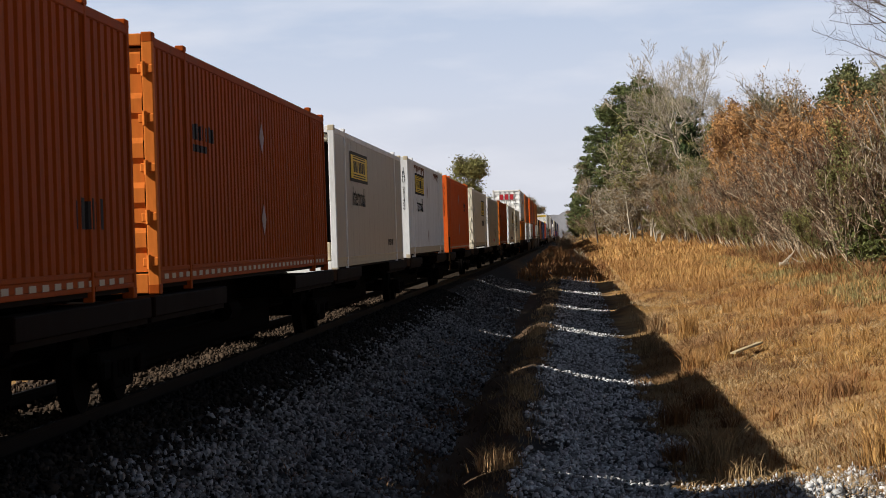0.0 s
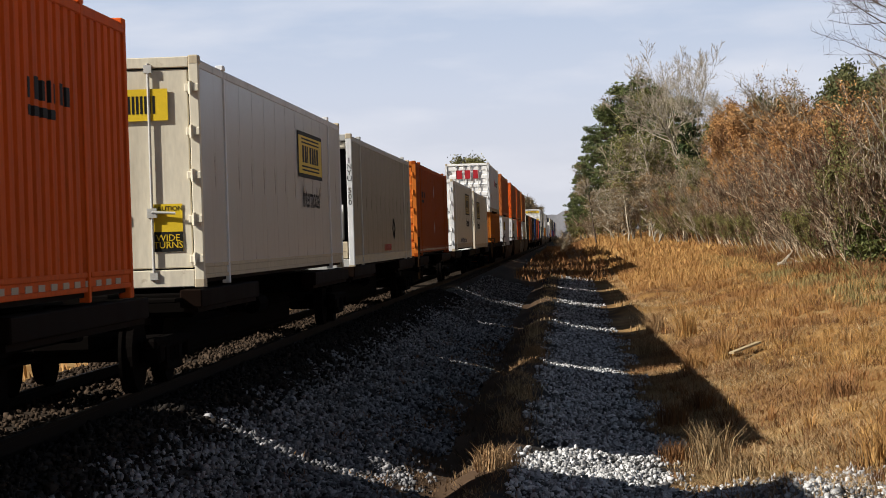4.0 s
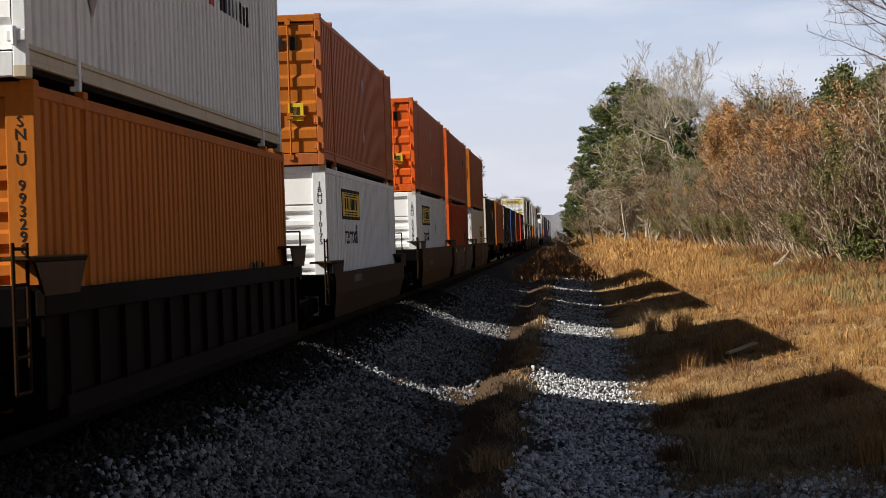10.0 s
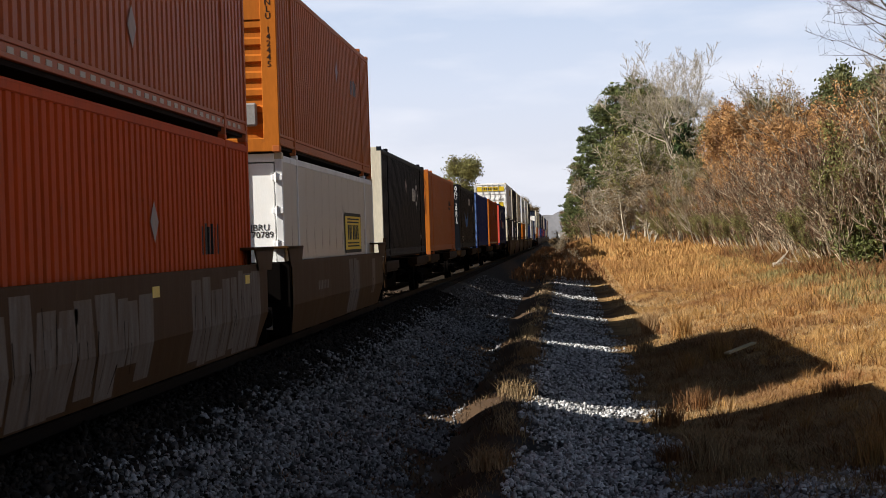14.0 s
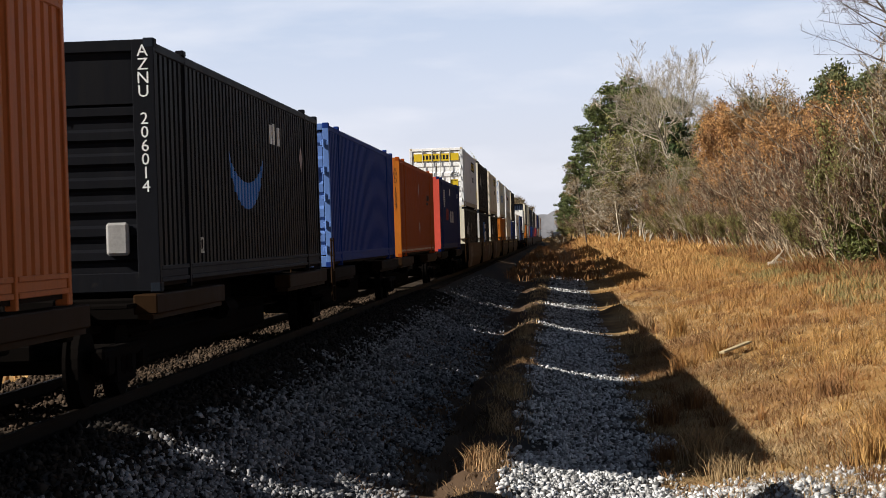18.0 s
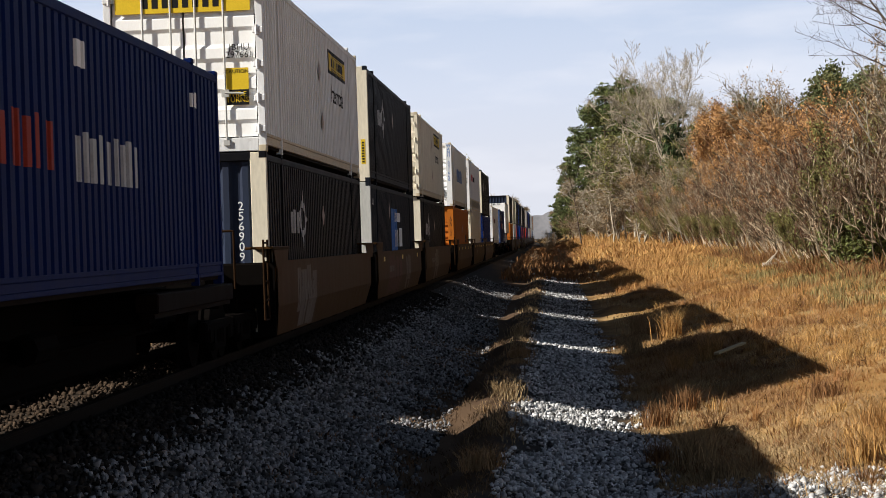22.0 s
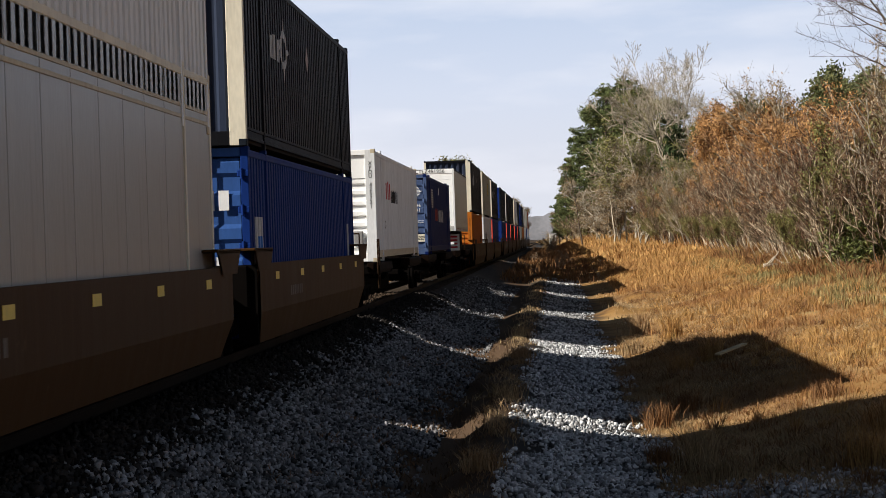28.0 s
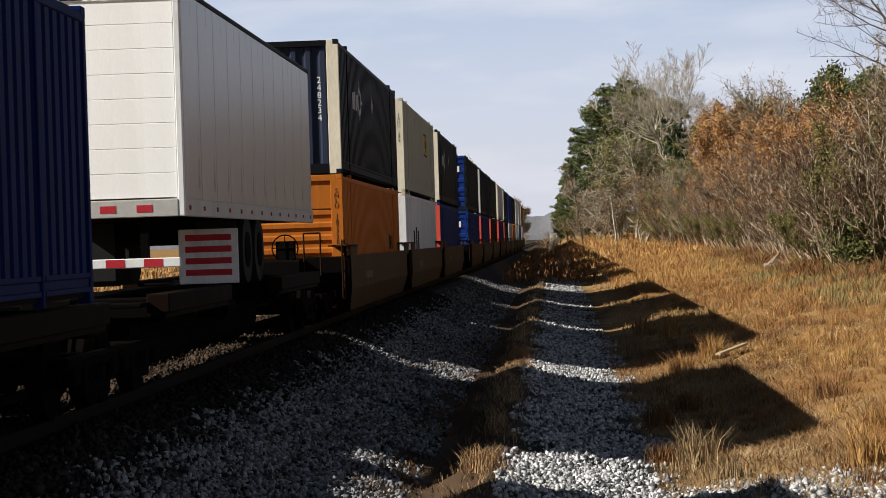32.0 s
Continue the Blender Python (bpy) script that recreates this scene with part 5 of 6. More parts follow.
    if graffiti:
        spray_letters(car, graffiti)
    THINGS.append((car, u, 0.0))
    return car


def travelled(t):
    """Metres that the train has come by the time t; it slows a little."""
    return 18.499 * t - 0.0860 * t * t + 0.001635 * t ** 3


def couple_train():
    singles = (-31.5, -13.2, 5.55, 22.9, 40.7, 59.3, 78.2, 98.6, 117.0, 135.8, 156.4, 174.6, 299.3, 317.8, 338.3, 356.4, 375.0, 395.2, 540.0, 561.7)
    for u in singles:
        spine_car(u, LONG, u in (78.2, 135.8, 299.3, 356.4, 540.0), u in (59.3, 117.0, 174.6, 338.3, 395.2, 561.7), "yellowcar" if u in (299.3, 317.8, 338.3, 375.0) else "sill")
    spine_car(582.1, 14.6, False, True)
    for k, u in enumerate((195.9, 218.0, 242.4, 260.7, 280.4, 416.0, 435.0, 454.6, 478.3, 498.1, 517.6, 602.4, 621.5, 640.6, 667.5, 686.7, 706.0)):
        well_car(u, u in (195.9, 218.0, 242.4, 416.0, 478.3, 602.4, 667.5), u in (195.9, 218.0, 280.4, 454.6, 517.6, 640.6, 706.0), "dimwell" if u == 218.0 else "well", u == 195.9, 5 if 470 < u < 530 else (3 if u in (260.7, 435.0) else 0), {242.4: 6, 260.7: 1, 280.4: 2, 416.0: 3, 435.0: 4, 454.6: 5}.get(u, 0), 1.08 if u == 218.0 else 1.40)
    for k in range(7):
        well_car(727.0 + k * 19.0, last=k == 6)


load_train()
trailer(583.1)
couple_train()

# ---- loose stone, grass ----
RNG = np.random.default_rng(7)


def raw_mesh(name, verts, faces, mat, smooth=False):
    """A mesh from arrays; faces is a list of (n, k) index arrays."""
    me = bpy.data.meshes.new(name)
    me.vertices.add(len(verts))
    me.vertices.foreach_set("co", np.asarray(verts, np.float32).ravel())
    idx = np.concatenate([f.ravel() for f in faces]).astype(np.int32)
    tot = np.concatenate([np.full(len(f), f.shape[1]) for f in faces]).astype(np.int32)
    me.loops.add(len(idx))
    me.loops.foreach_set("vertex_index", idx)
    me.polygons.add(len(tot))
    me.polygons.foreach_set("loop_start", (np.cumsum(tot) - tot).astype(np.int32))
    me.update(calc_edges=True)
    if smooth:
        me.polygons.foreach_set("use_smooth", [True] * len(tot))
    me.materials.append(mat)
    return me


CUBE = np.array([[x, y, z] for x in (-1, 1) for y in (-1, 1) for z in (-1, 1)], float)
CUBE_F = np.array([(0, 1, 3, 2), (4, 6, 7, 5), (0, 4, 5, 1), (2, 3, 7, 6), (0, 2, 6, 4), (1, 5, 7, 3)])


def scatter(x0, x1, y0, y1, per_m2, keep=None):
    n = int((x1 - x0) * (y1 - y0) * per_m2)
    x, y = RNG.uniform(x0, x1, n), RNG.uniform(y0, y1, n)
    if keep is not None:
        k = keep(x, y)
        x, y = x[k], y[k]
    return x, y


def patchy(x, y, s=0.5):
    return 0.5 + 0.25 * np.sin(x * 1.7 * s + np.sin(y * 0.9 * s) * 2) + 0.25 * np.sin(y * 0.6 * s + np.sin(x * 2.1 * s) * 1.5)


def stones(name, x, y, lo, hi, label, sink=0.25, mat=None):
    n = len(x)
    v = CUBE[None] * RNG.uniform(0.25, 1.0, (n, 8, 3))
    ax = RNG.normal(size=(n, 3))
    ax /= np.linalg.norm(ax, axis=1, keepdims=True)
    an = RNG.uniform(0, 2 * np.pi, n)
    c, s = np.cos(an)[:, None, None], np.sin(an)[:, None, None]
    k = ax[:, None, :]
    v = v * c + np.cross(np.broadcast_to(k, v.shape), v) * s + k * (v * k).sum(-1, keepdims=True) * (1 - c)
    size = RNG.uniform(lo, hi, n) * RNG.uniform(0.6, 1.0, n)
    v *= (size * 0.74)[:, None, None] * RNG.uniform(0.5, 1.25, (n, 1, 3))
    z = ground_z(x, y) + size * (0.5 - sink) + RNG.uniform(-0.25, 0.5, n) * size
    v += np.stack([x, y, z], 1)[:, None, :]
    f = (CUBE_F[None] + (np.arange(n) * 8)[:, None, None]).reshape(-1, 4)
    return tagged(new(name, raw_mesh(name, v.reshape(-1, 3), [f], mat or M_STONE)), label, "gravel", kind="stuff")


def blades(n, x, y, h, lean=0.35, width=0.006, base=None, away=None):
    """Bent grass blades as arrays of five points and their faces."""
    a = RNG.uniform(0, 2 * np.pi, n)
    side = np.stack([np.cos(a), np.sin(a), np.zeros(n)], 1)
    b = RNG.uniform(0, 2 * np.pi, n) if away is None else away + RNG.normal(size=n) * 0.5
    out = np.stack([np.cos(b), np.sin(b), np.zeros(n)], 1) * (RNG.uniform(0.05, lean, n) * h)[:, None]
    z = ground_z(x, y) if base is None else base
    p = np.stack([x, y, z - 0.02], 1)
    w = width * RNG.uniform(0.6, 1.4, n)[:, None]
    up = np.array([0, 0, 1.0]) * h[:, None]
    v = np.stack([p - side * w, p + side * w, p + up * 0.6 + out * 0.35 - side * w * 0.8, p + up * 0.6 + out * 0.35 + side * w * 0.8, p + up * RNG.uniform(0.85, 1, n)[:, None] + out], 1)
    i = (np.arange(n) * 5)[:, None]
    return v.reshape(-1, 3), [np.concatenate([i, i + 1, i + 3, i + 2], 1), np.concatenate([i + 2, i + 3, i + 4], 1)]


def straw(name, a, b, island=0.35, patch=None):
    """Dry blades: two tones in small patches, and wide patches of a third."""
    m = material(name, a, 0.8, 0.3, 0.75, second=b, spread=0.22, fine=30, island=island)
    n, l = m.node_tree.nodes, m.node_tree.links
    p = n["Principled BSDF"]
    p.inputs["Specular IOR Level"].default_value = 0.2
    if patch:
        base = p.inputs["Base Color"].links[0].from_socket
        geo, nz, rp, mx = n.new("ShaderNodeNewGeometry"), n.new("ShaderNodeTexNoise"), n.new("ShaderNodeValToRGB"), n.new("ShaderNodeMixRGB")
        nz.inputs["Scale"].default_value, nz.inputs["Detail"].default_value = 0.16, 4
        rp.color_ramp.elements[0].position, rp.color_ramp.elements[1].position = 0.46, 0.60
        rp.color_ramp.elements[1].color = (0.8, 0.8, 0.8, 1)
        l.new(geo.outputs["Position"], nz.inputs["Vector"])
        l.new(nz.outputs["Fac"], rp.inputs["Fac"])
        l.new(rp.outputs["Color"], mx.inputs["Fac"])
        l.new(base, mx.inputs["Color1"])
        mx.inputs["Color2"].default_value = (*patch, 1)
        l.new(mx.outputs["Color"], p.inputs["Base Color"])
    return m


M_GOLD = straw("golden_dead_grass", (0.48, 0.295, 0.105), (0.34, 0.175, 0.058), 0.4, (0.27, 0.13, 0.048))
M_RUSSET = straw("russet_dead_grass", (0.25, 0.12, 0.045), (0.15, 0.075, 0.032))
M_DITCH = straw("dark_ditch_weeds", (0.15, 0.092, 0.05), (0.08, 0.05, 0.028))
M_PALE = straw("pale_straw", (0.43, 0.31, 0.165), (0.26, 0.17, 0.085), 0.5, (0.28, 0.155, 0.07))
M_GREEN = straw("green_weeds", (0.19, 0.165, 0.062), (0.27, 0.19, 0.08))

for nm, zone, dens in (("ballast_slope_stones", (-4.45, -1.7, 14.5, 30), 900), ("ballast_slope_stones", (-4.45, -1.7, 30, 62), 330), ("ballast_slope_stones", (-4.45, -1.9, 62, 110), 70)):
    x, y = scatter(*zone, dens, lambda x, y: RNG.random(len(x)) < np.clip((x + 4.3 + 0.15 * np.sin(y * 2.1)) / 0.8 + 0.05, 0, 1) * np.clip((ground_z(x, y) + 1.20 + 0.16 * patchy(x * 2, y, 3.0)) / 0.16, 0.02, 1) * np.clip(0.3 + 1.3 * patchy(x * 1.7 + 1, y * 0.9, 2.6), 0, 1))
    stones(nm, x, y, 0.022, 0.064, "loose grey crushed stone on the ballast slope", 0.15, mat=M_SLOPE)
for zone, dens in (((-0.75, 1.7, 15, 30), 850), ((-0.75, 1.6, 30, 62), 330), ((-0.6, 1.4, 62, 125), 80)):
    x, y = scatter(*zone, dens, lambda x, y: RNG.random(len(x)) < np.clip((1.62 + 0.4 * np.sin(y * 0.9) + 0.3 * np.sin(y * 2.7) - x) / 0.8, 0, 1) * np.clip(0.35 + 1.3 * patchy(x * 1.4, y * 1.1, 2.4), 0, 1) * np.clip((x + 0.75 + 0.2 * np.sin(y * 0.8 + 1) + 0.15 * np.sin(y * 2.9)) / 0.45, 0, 1))
    stones("gravel_way_stones", x, y, 0.022, 0.064, "grey gravel of a rough way beside the track", 0.15)
# shade-coloured stones, thinning out down the slope from the rail
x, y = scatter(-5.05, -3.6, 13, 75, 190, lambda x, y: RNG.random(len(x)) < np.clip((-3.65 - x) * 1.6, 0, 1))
stones("shoulder_stones", x, y, 0.035, 0.07, "ballast beside the rail, darkened to paint the train's shade", 0.25, M_SHADED)
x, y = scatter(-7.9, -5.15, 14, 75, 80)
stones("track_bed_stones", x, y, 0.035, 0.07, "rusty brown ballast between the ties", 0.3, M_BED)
x, y = scatter(0.2, 3.9, 16.5, 25.5, 1200, lambda x, y: RNG.random(len(x)) < 1.1 * np.exp(-((x - 2.45) / 0.75) ** 2 - ((y - 21.6) / 2.2) ** 2) + 0.9 * np.exp(-((x - 0.75) / 0.6) ** 2 - ((y - 19.6) / 1.3) ** 2) + 0.7 * np.exp(-((x - 1.5) / 0.5) ** 2 - ((y - 23.2) / 1.2) ** 2))
stones("stone_heap", x, y, 0.026, 0.072, "heap of pale broken stone beside the way", 0.1)


def field(name, zone, dens, mat, label, h0, h1, keep=None, width=0.006, lean=0.4):
    x, y = scatter(*zone, dens, keep)
    h = RNG.uniform(h0, h1, len(x)) * (0.55 + 0.7 * patchy(x, y))
    v, f = blades(len(x), x, y, h, lean, width)
    return tagged(new(name, raw_mesh(name, v, f, mat)), label, "grass", kind="stuff")


near_edge = lambda x, y: RNG.random(len(x)) < np.clip((x - 2.3 - 0.3 * np.sin(y * 1.1)) / 1.8, 0.0, 1) * (0.2 + 0.8 * patchy(x, y, 1.3))
field("golden_grass", (1.9, 8.5, 17, 50), 300, M_GOLD, "short golden dead grass", 0.03, 0.11, near_edge, 0.005, 2.6)
field("golden_grass", (2.6, 16, 50, 95), 70, M_GOLD, "golden dead grass among the tussocks", 0.06, 0.26, lambda x, y: RNG.random(len(x)) < np.clip((x - 2.4) / 2, 0.1, 1) * (0.3 + 0.7 * patchy(x, y, 0.7)), 0.006, 1.6)


def tussocks(zone, per_m2, n_each, radius, mat, label, h0, h1, keep=None, width=0.005, lean=1.0):
    """Grass gathered in clumps whose blades lean outwards."""
    cx, cy = scatter(*zone, per_m2, keep)
    m = len(cx)
    rad = RNG.uniform(0.4, 1.3, m) * radius
    tall = RNG.uniform(h0, h1, m) * (0.5 + 0.8 * patchy(cx, cy, 0.8))
    k = np.repeat(np.arange(m), n_each)
    a, d = RNG.uniform(0, 2 * np.pi, len(k)), np.abs(RNG.normal(size=len(k))) * 0.6
    x, y = cx[k] + np.cos(a) * d * rad[k], cy[k] + np.sin(a) * d * rad[k]
    h = tall[k] * RNG.uniform(0.45, 1.0, len(k)) * np.clip(1.15 - 0.35 * d, 0.3, 1)
    v, f = blades(len(k), x, y, h, lean, width, away=a)
    return tagged(new("grass_tussocks", raw_mesh("grass_tussocks", v, f, mat)), label, "grass", kind="stuff")


tall_zone = lambda x, y: RNG.random(len(x)) < np.clip((x - 3.0) / 2.6, 0.04, 1) * (0.15 + 0.85 * patchy(x, y, 0.8))
tussocks((2.6, 9.5, 18, 50), 5.0, 46, 0.20, M_GOLD, "clumps of golden dead grass", 0.14, 0.42, tall_zone)
tussocks((2.6, 16, 50, 95), 2.6, 34, 0.28, M_GOLD, "clumps of golden dead grass", 0.18, 0.50, tall_zone, 0.008)
tussocks((2.8, 12, 22, 95), 0.8, 40, 0.24, M_RUSSET, "clumps of russet dead grass", 0.14, 0.42, lambda x, y: patchy(x + 2, y, 0.7) > 0.45, 0.006)
tussocks((1.9, 3.6, 24, 62), 1.1, 40, 0.18, M_RUSSET, "dark brown clumps beside the gravel", 0.10, 0.32, lambda x, y: patchy(x * 2, y * 1.4, 2.0) > 0.45, 0.006)
tussocks((9.4, 12.8, 68, 130), 1.6, 44, 0.5, M_RUSSET, "brown weeds at the foot of the thicket", 0.4, 1.0, lambda x, y: patchy(x, y, 1.3) > 0.3, 0.014)
tussocks((9.8, 12.8, 68, 130), 0.9, 44, 0.5, M_GREEN, "green weeds at the foot of the thicket", 0.35, 0.9, lambda x, y: patchy(x + 4, y, 1.3) > 0.4, 0.014)
tussocks((9.0, 15.0, 50, 120), 0.8, 36, 0.35, M_GREEN, "greyish green weeds below the thicket", 0.2, 0.6, lambda x, y: patchy(x, y, 1.1) > 0.35, 0.012)
field("golden_grass", (2.8, 20, 95, 150), 34, M_GOLD, "golden dead grass towards the woods", 0.2, 0.5, None, 0.012, 0.9)
field("golden_grass", (1.5, 20, 150, 300), 8, M_GOLD, "golden dead grass towards the woods", 0.25, 0.6, None, 0.03, 0.9)
field("russet_grass", (-3.2, 2.5, 118, 320), 9, M_RUSSET, "brown weeds beside the far track", 0.2, 0.6, None, 0.025, 0.9)
field("russet_grass", (3.2, 13, 24, 95), 60, M_RUSSET, "russet dead grass in patches", 0.08, 0.26, lambda x, y: patchy(x, y, 0.9) > 0.6, 0.006, 0.9)
field("pale_straw", (2.4, 11, 18, 95), 150, M_PALE, "pale matted straw among the golden grass", 0.05, 0.17, lambda x, y: patchy(x + 7, y, 1.1) > 0.36, 0.006, 2.8)
field("russet_grass", (-3.3, -1.9, 13, 60), 230, M_RUSSET, "brown weeds creeping up the ballast slope", 0.03, 0.14, lambda x, y: patchy(x * 1.5 + 2, y * 1.3, 2.1) > 0.72, 0.007, 1.6)
field("green_weeds", (7.5, 14.5, 48, 125), 60, M_GREEN, "low green and brown weeds", 0.12, 0.4, lambda x, y: patchy(x, y, 0.9) > 0.45, 0.012)
field("pale_straw", (-2.0, -0.45, 14, 60), 420, M_PALE, "pale straw on the berm and in the ditch", 0.04, 0.20, lambda x, y: RNG.random(len(x)) < np.exp(-((x + 0.95) / 0.30) ** 2) * np.clip(1.5 * patchy(x * 1.5, y, 2.2) - 0.45, 0, 1), 0.005, 1.2)
field("pale_straw", (1.2, 3.8, 14, 60), 560, M_PALE, "trampled pale straw beside the gravel", 0.04, 0.16, lambda x, y: RNG.random(len(x)) < np.clip((62 - y) / 30, 0.4, 1) * (0.35 + 0.65 * patchy(x, y, 2)), 0.005, 2.4)
field("russet_grass", (1.2, 3.9, 19, 60), 150, M_RUSSET, "dark brown matted clumps in the straw", 0.05, 0.22, lambda x, y: patchy(x + 3, y * 1.7, 3.1) > 0.62, 0.007, 1.4)
field("russet_grass", (-2.5, -0.6, 14, 60), 200, M_DITCH, "dark brown dead weeds in the ditch", 0.03, 0.14, lambda x, y: patchy(x * 2 + 5, y * 1.5, 2.3) > 0.5, 0.007, 1.5)
field("pale_straw", (-1.6, 2.8, 60, 125), 60, M_PALE, "pale straw along the far ditch", 0.06, 0.2, lambda x, y: RNG.random(len(x)) < np.exp(-((x + 0.95) / 0.33) ** 2) + 0.8 * np.clip((x - 1.7) / 0.8, 0, 1), 0.009)
field("golden_grass", (-40, -10, 10, 300), 3, M_GOLD, "dead grass beyond the track", 0.2, 0.5, None, 0.04)


def grass_tuft(x, y, h, n, mat, label):
    t = RNG.normal(size=(n, 2)) * 0.13
    v, f = blades(n, t[:, 0], t[:, 1], RNG.uniform(0.5, 1, n) * h, 0.75, 0.006, np.zeros(n))
    ob = tagged(new("grass_tuft", raw_mesh("grass_tuft", v, f, mat)), label, "grass tuft", "grass tufts")
    ob.matrix_basis = pose(x, y, gz(x, y))


for x, y, h, mat, kind in ((1.55, 33.0, 0.42, M_RUSSET, "russet"), (2.15, 35.5, 0.40, M_RUSSET, "russet"), (1.35, 28.0, 0.3, M_RUSSET, "russet"), (1.75, 27.2, 0.55, M_PALE, "pale wiry"), (2.0, 25.8, 0.3, M_PALE, "pale wiry"),
                           (2.5, 43, 0.45, M_GOLD, "golden"), (3.4, 46, 0.6, M_GOLD, "golden"), (3.0, 55, 0.8, M_GOLD, "golden"), (2.4, 60, 0.7, M_PALE, "pale"), (1.9, 52, 0.45, M_PALE, "pale"), (4.2, 33, 0.28, M_RUSSET, "russet"),
                           (3.6, 24.5, 0.45, M_GOLD, "golden"), (4.3, 27, 0.5, M_GOLD, "golden"), (-0.95, 24.5, 0.28, M_PALE, "pale"), (-0.9, 34, 0.3, M_PALE, "pale"), (-0.85, 47, 0.3, M_PALE, "pale"), (-1.0, 56, 0.35, M_PALE, "pale")):
    grass_tuft(x, y, h * 1.3, 240, mat, kind + " tuft of dead grass beside the gravel")


def plank():
    ob = tagged(new("plank"), "weathered pale plank lying in dead grass", "plank", )
    part("board", "board", lambda bm: box(bm, -0.06, -1.2, 0.0, 0.06, 1.2, 0.045, 0.006), material("grey_gold_wood", (0.60, 0.47, 0.27), 0.8, 0.35, 3, (8, 0.6, 8), 0.2), ob)
    x, y = 3.75, 45.4
    ob.matrix_basis = pose(x, y, gz(x, y) + 0.17, 2.0, 0, -19)


plank()

# ---- trees and brush ----


def grow(seed, height, stems, spread, depth, kids, droop=0.0, lean=0.0, trunk=0.09, first=0.25, taper=0.62, up=0.68, out=0.75):
    """Branches as segments (a, b, ra, rb) and the tips for leaves."""
    r = random.Random(seed)
    segs, tips = [], []

    def limb(p, d, length, rad, level):
        n = 4 if level else 7
        q = p
        for k in range(n):
            d = (d + Vector((r.gauss(0, 1), r.gauss(0, 1), r.gauss(0, 0.6))) * (0.10 + 0.05 * level) + Vector((0, 0, 0.10 if level else 0.04)) - Vector((0, 0, droop * level * 0.1))).normalized()
            e = q + d * (length / n)
            ra, rb = rad * (1 - 0.75 * k / n), rad * (1 - 0.75 * (k + 1) / n)
            segs.append((q, e, ra, rb))
            q = e
            if level < depth and (k + 1) / n > (first if level == 0 else 0.15):
                for _ in range(kids[level] if r.random() < 0.85 else 0):
                    az = r.uniform(0, math.tau)
                    s = d.orthogonal().normalized()
                    s = (Matrix.Rotation(az, 3, d) @ s)
                    nd = (d * up * r.uniform(0.7, 1.3) + s * out * r.uniform(0.7, 1.3)).normalized()
                    limb(q, nd, length * taper * r.uniform(0.5, 0.95) * (1.15 - 0.55 * (k + 1) / n), rb * 0.72, level + 1)
            if level >= depth - 1:
                tips.append((q, level))
    for s in range(stems):
        a = r.uniform(0, math.tau)
        o = Vector((math.cos(a), math.sin(a), 0)) * (spread * r.uniform(0, 1) if stems > 1 else 0)
        limb(o, Vector((math.cos(a) * (0.28 if stems > 1 else 0.03) + lean, math.sin(a) * (0.28 if stems > 1 else 0.03), 1)).normalized(), height * (r.uniform(0.7, 1.0) if stems > 1 else 1.0), trunk * r.uniform(0.7, 1.1), 0)
    return segs, tips


def tubes(segs, thick=0.0):
    """Square tubes round the segments."""
    a = np.array([s[0] for s in segs], float)
    b = np.array([s[1] for s in segs], float)
    ra = np.maximum(np.array([s[2] for s in segs]), thick)
    rb = np.maximum(np.array([s[3] for s in segs]), thick)
    d = b - a
    d /= np.linalg.norm(d, axis=1, keepdims=True) + 1e-9
    ref = np.where(np.abs(d[:, 2:3]) < 0.9, np.array([[0, 0, 1.0]]), np.array([[1.0, 0, 0]]))
    s = np.cross(d, ref)
    s /= np.linalg.norm(s, axis=1, keepdims=True)
    t = np.cross(d, s)
    ang = [0, 2 * np.pi / 3, 4 * np.pi / 3]
    ring = [a + (s * math.cos(k) + t * math.sin(k)) * ra[:, None] for k in ang] + [b + (s * math.cos(k) + t * math.sin(k)) * rb[:, None] for k in ang]
    v = np.stack(ring, 1)
    i = (np.arange(len(segs)) * 6)[:, None]
    f = np.concatenate([np.concatenate([i + k, i + (k + 1) % 3, i + (k + 1) % 3 + 3, i + k + 3], 1) for k in range(3)])
    return v.reshape(-1, 3), [f]


def leaf_quads(points, n_each, jitter, size, flat=0.0):
    p = np.repeat(np.array(points, float), n_each, 0)
    p = p + RNG.normal(size=p.shape) * jitter
    n = len(p)
    u = RNG.normal(size=(n, 3))
    u /= np.linalg.norm(u, axis=1, keepdims=True)
    w = np.cross(u, RNG.normal(size=(n, 3)))
    w /= np.linalg.norm(w, axis=1, keepdims=True)
    sz = (size * RNG.uniform(0.5, 1.2, n))[:, None]
    v = np.stack([p - u * sz, p + w * sz * 0.45, p + u * sz, p - w * sz * 0.45], 1)
    return v.reshape(-1, 3), [(np.arange(n) * 4)[:, None] + np.arange(4)[None]]


def twig_quads(points, n_each, jitter, length, width, lean=(0, 0, 0.5)):
    """Fine straight twigs round the points, as slivers."""
    p = np.repeat(np.array(points, float), n_each, 0)
    p = p + RNG.normal(size=p.shape) * jitter
    n = len(p)
    d = RNG.normal(size=(n, 3)) * 0.6 + np.array(lean)
    d /= np.linalg.norm(d, axis=1, keepdims=True)
    w = np.cross(d, RNG.normal(size=(n, 3)))
    w /= np.linalg.norm(w, axis=1, keepdims=True)
    ln = (length * RNG.uniform(0.4, 1.2, n))[:, None]
    v = np.stack([p - w * width, p + w * width, p + d * ln + w * width * 0.35, p + d * ln - w * width * 0.35], 1)
    return v.reshape(-1, 3), [(np.arange(n) * 4)[:, None] + np.arange(4)[None]]


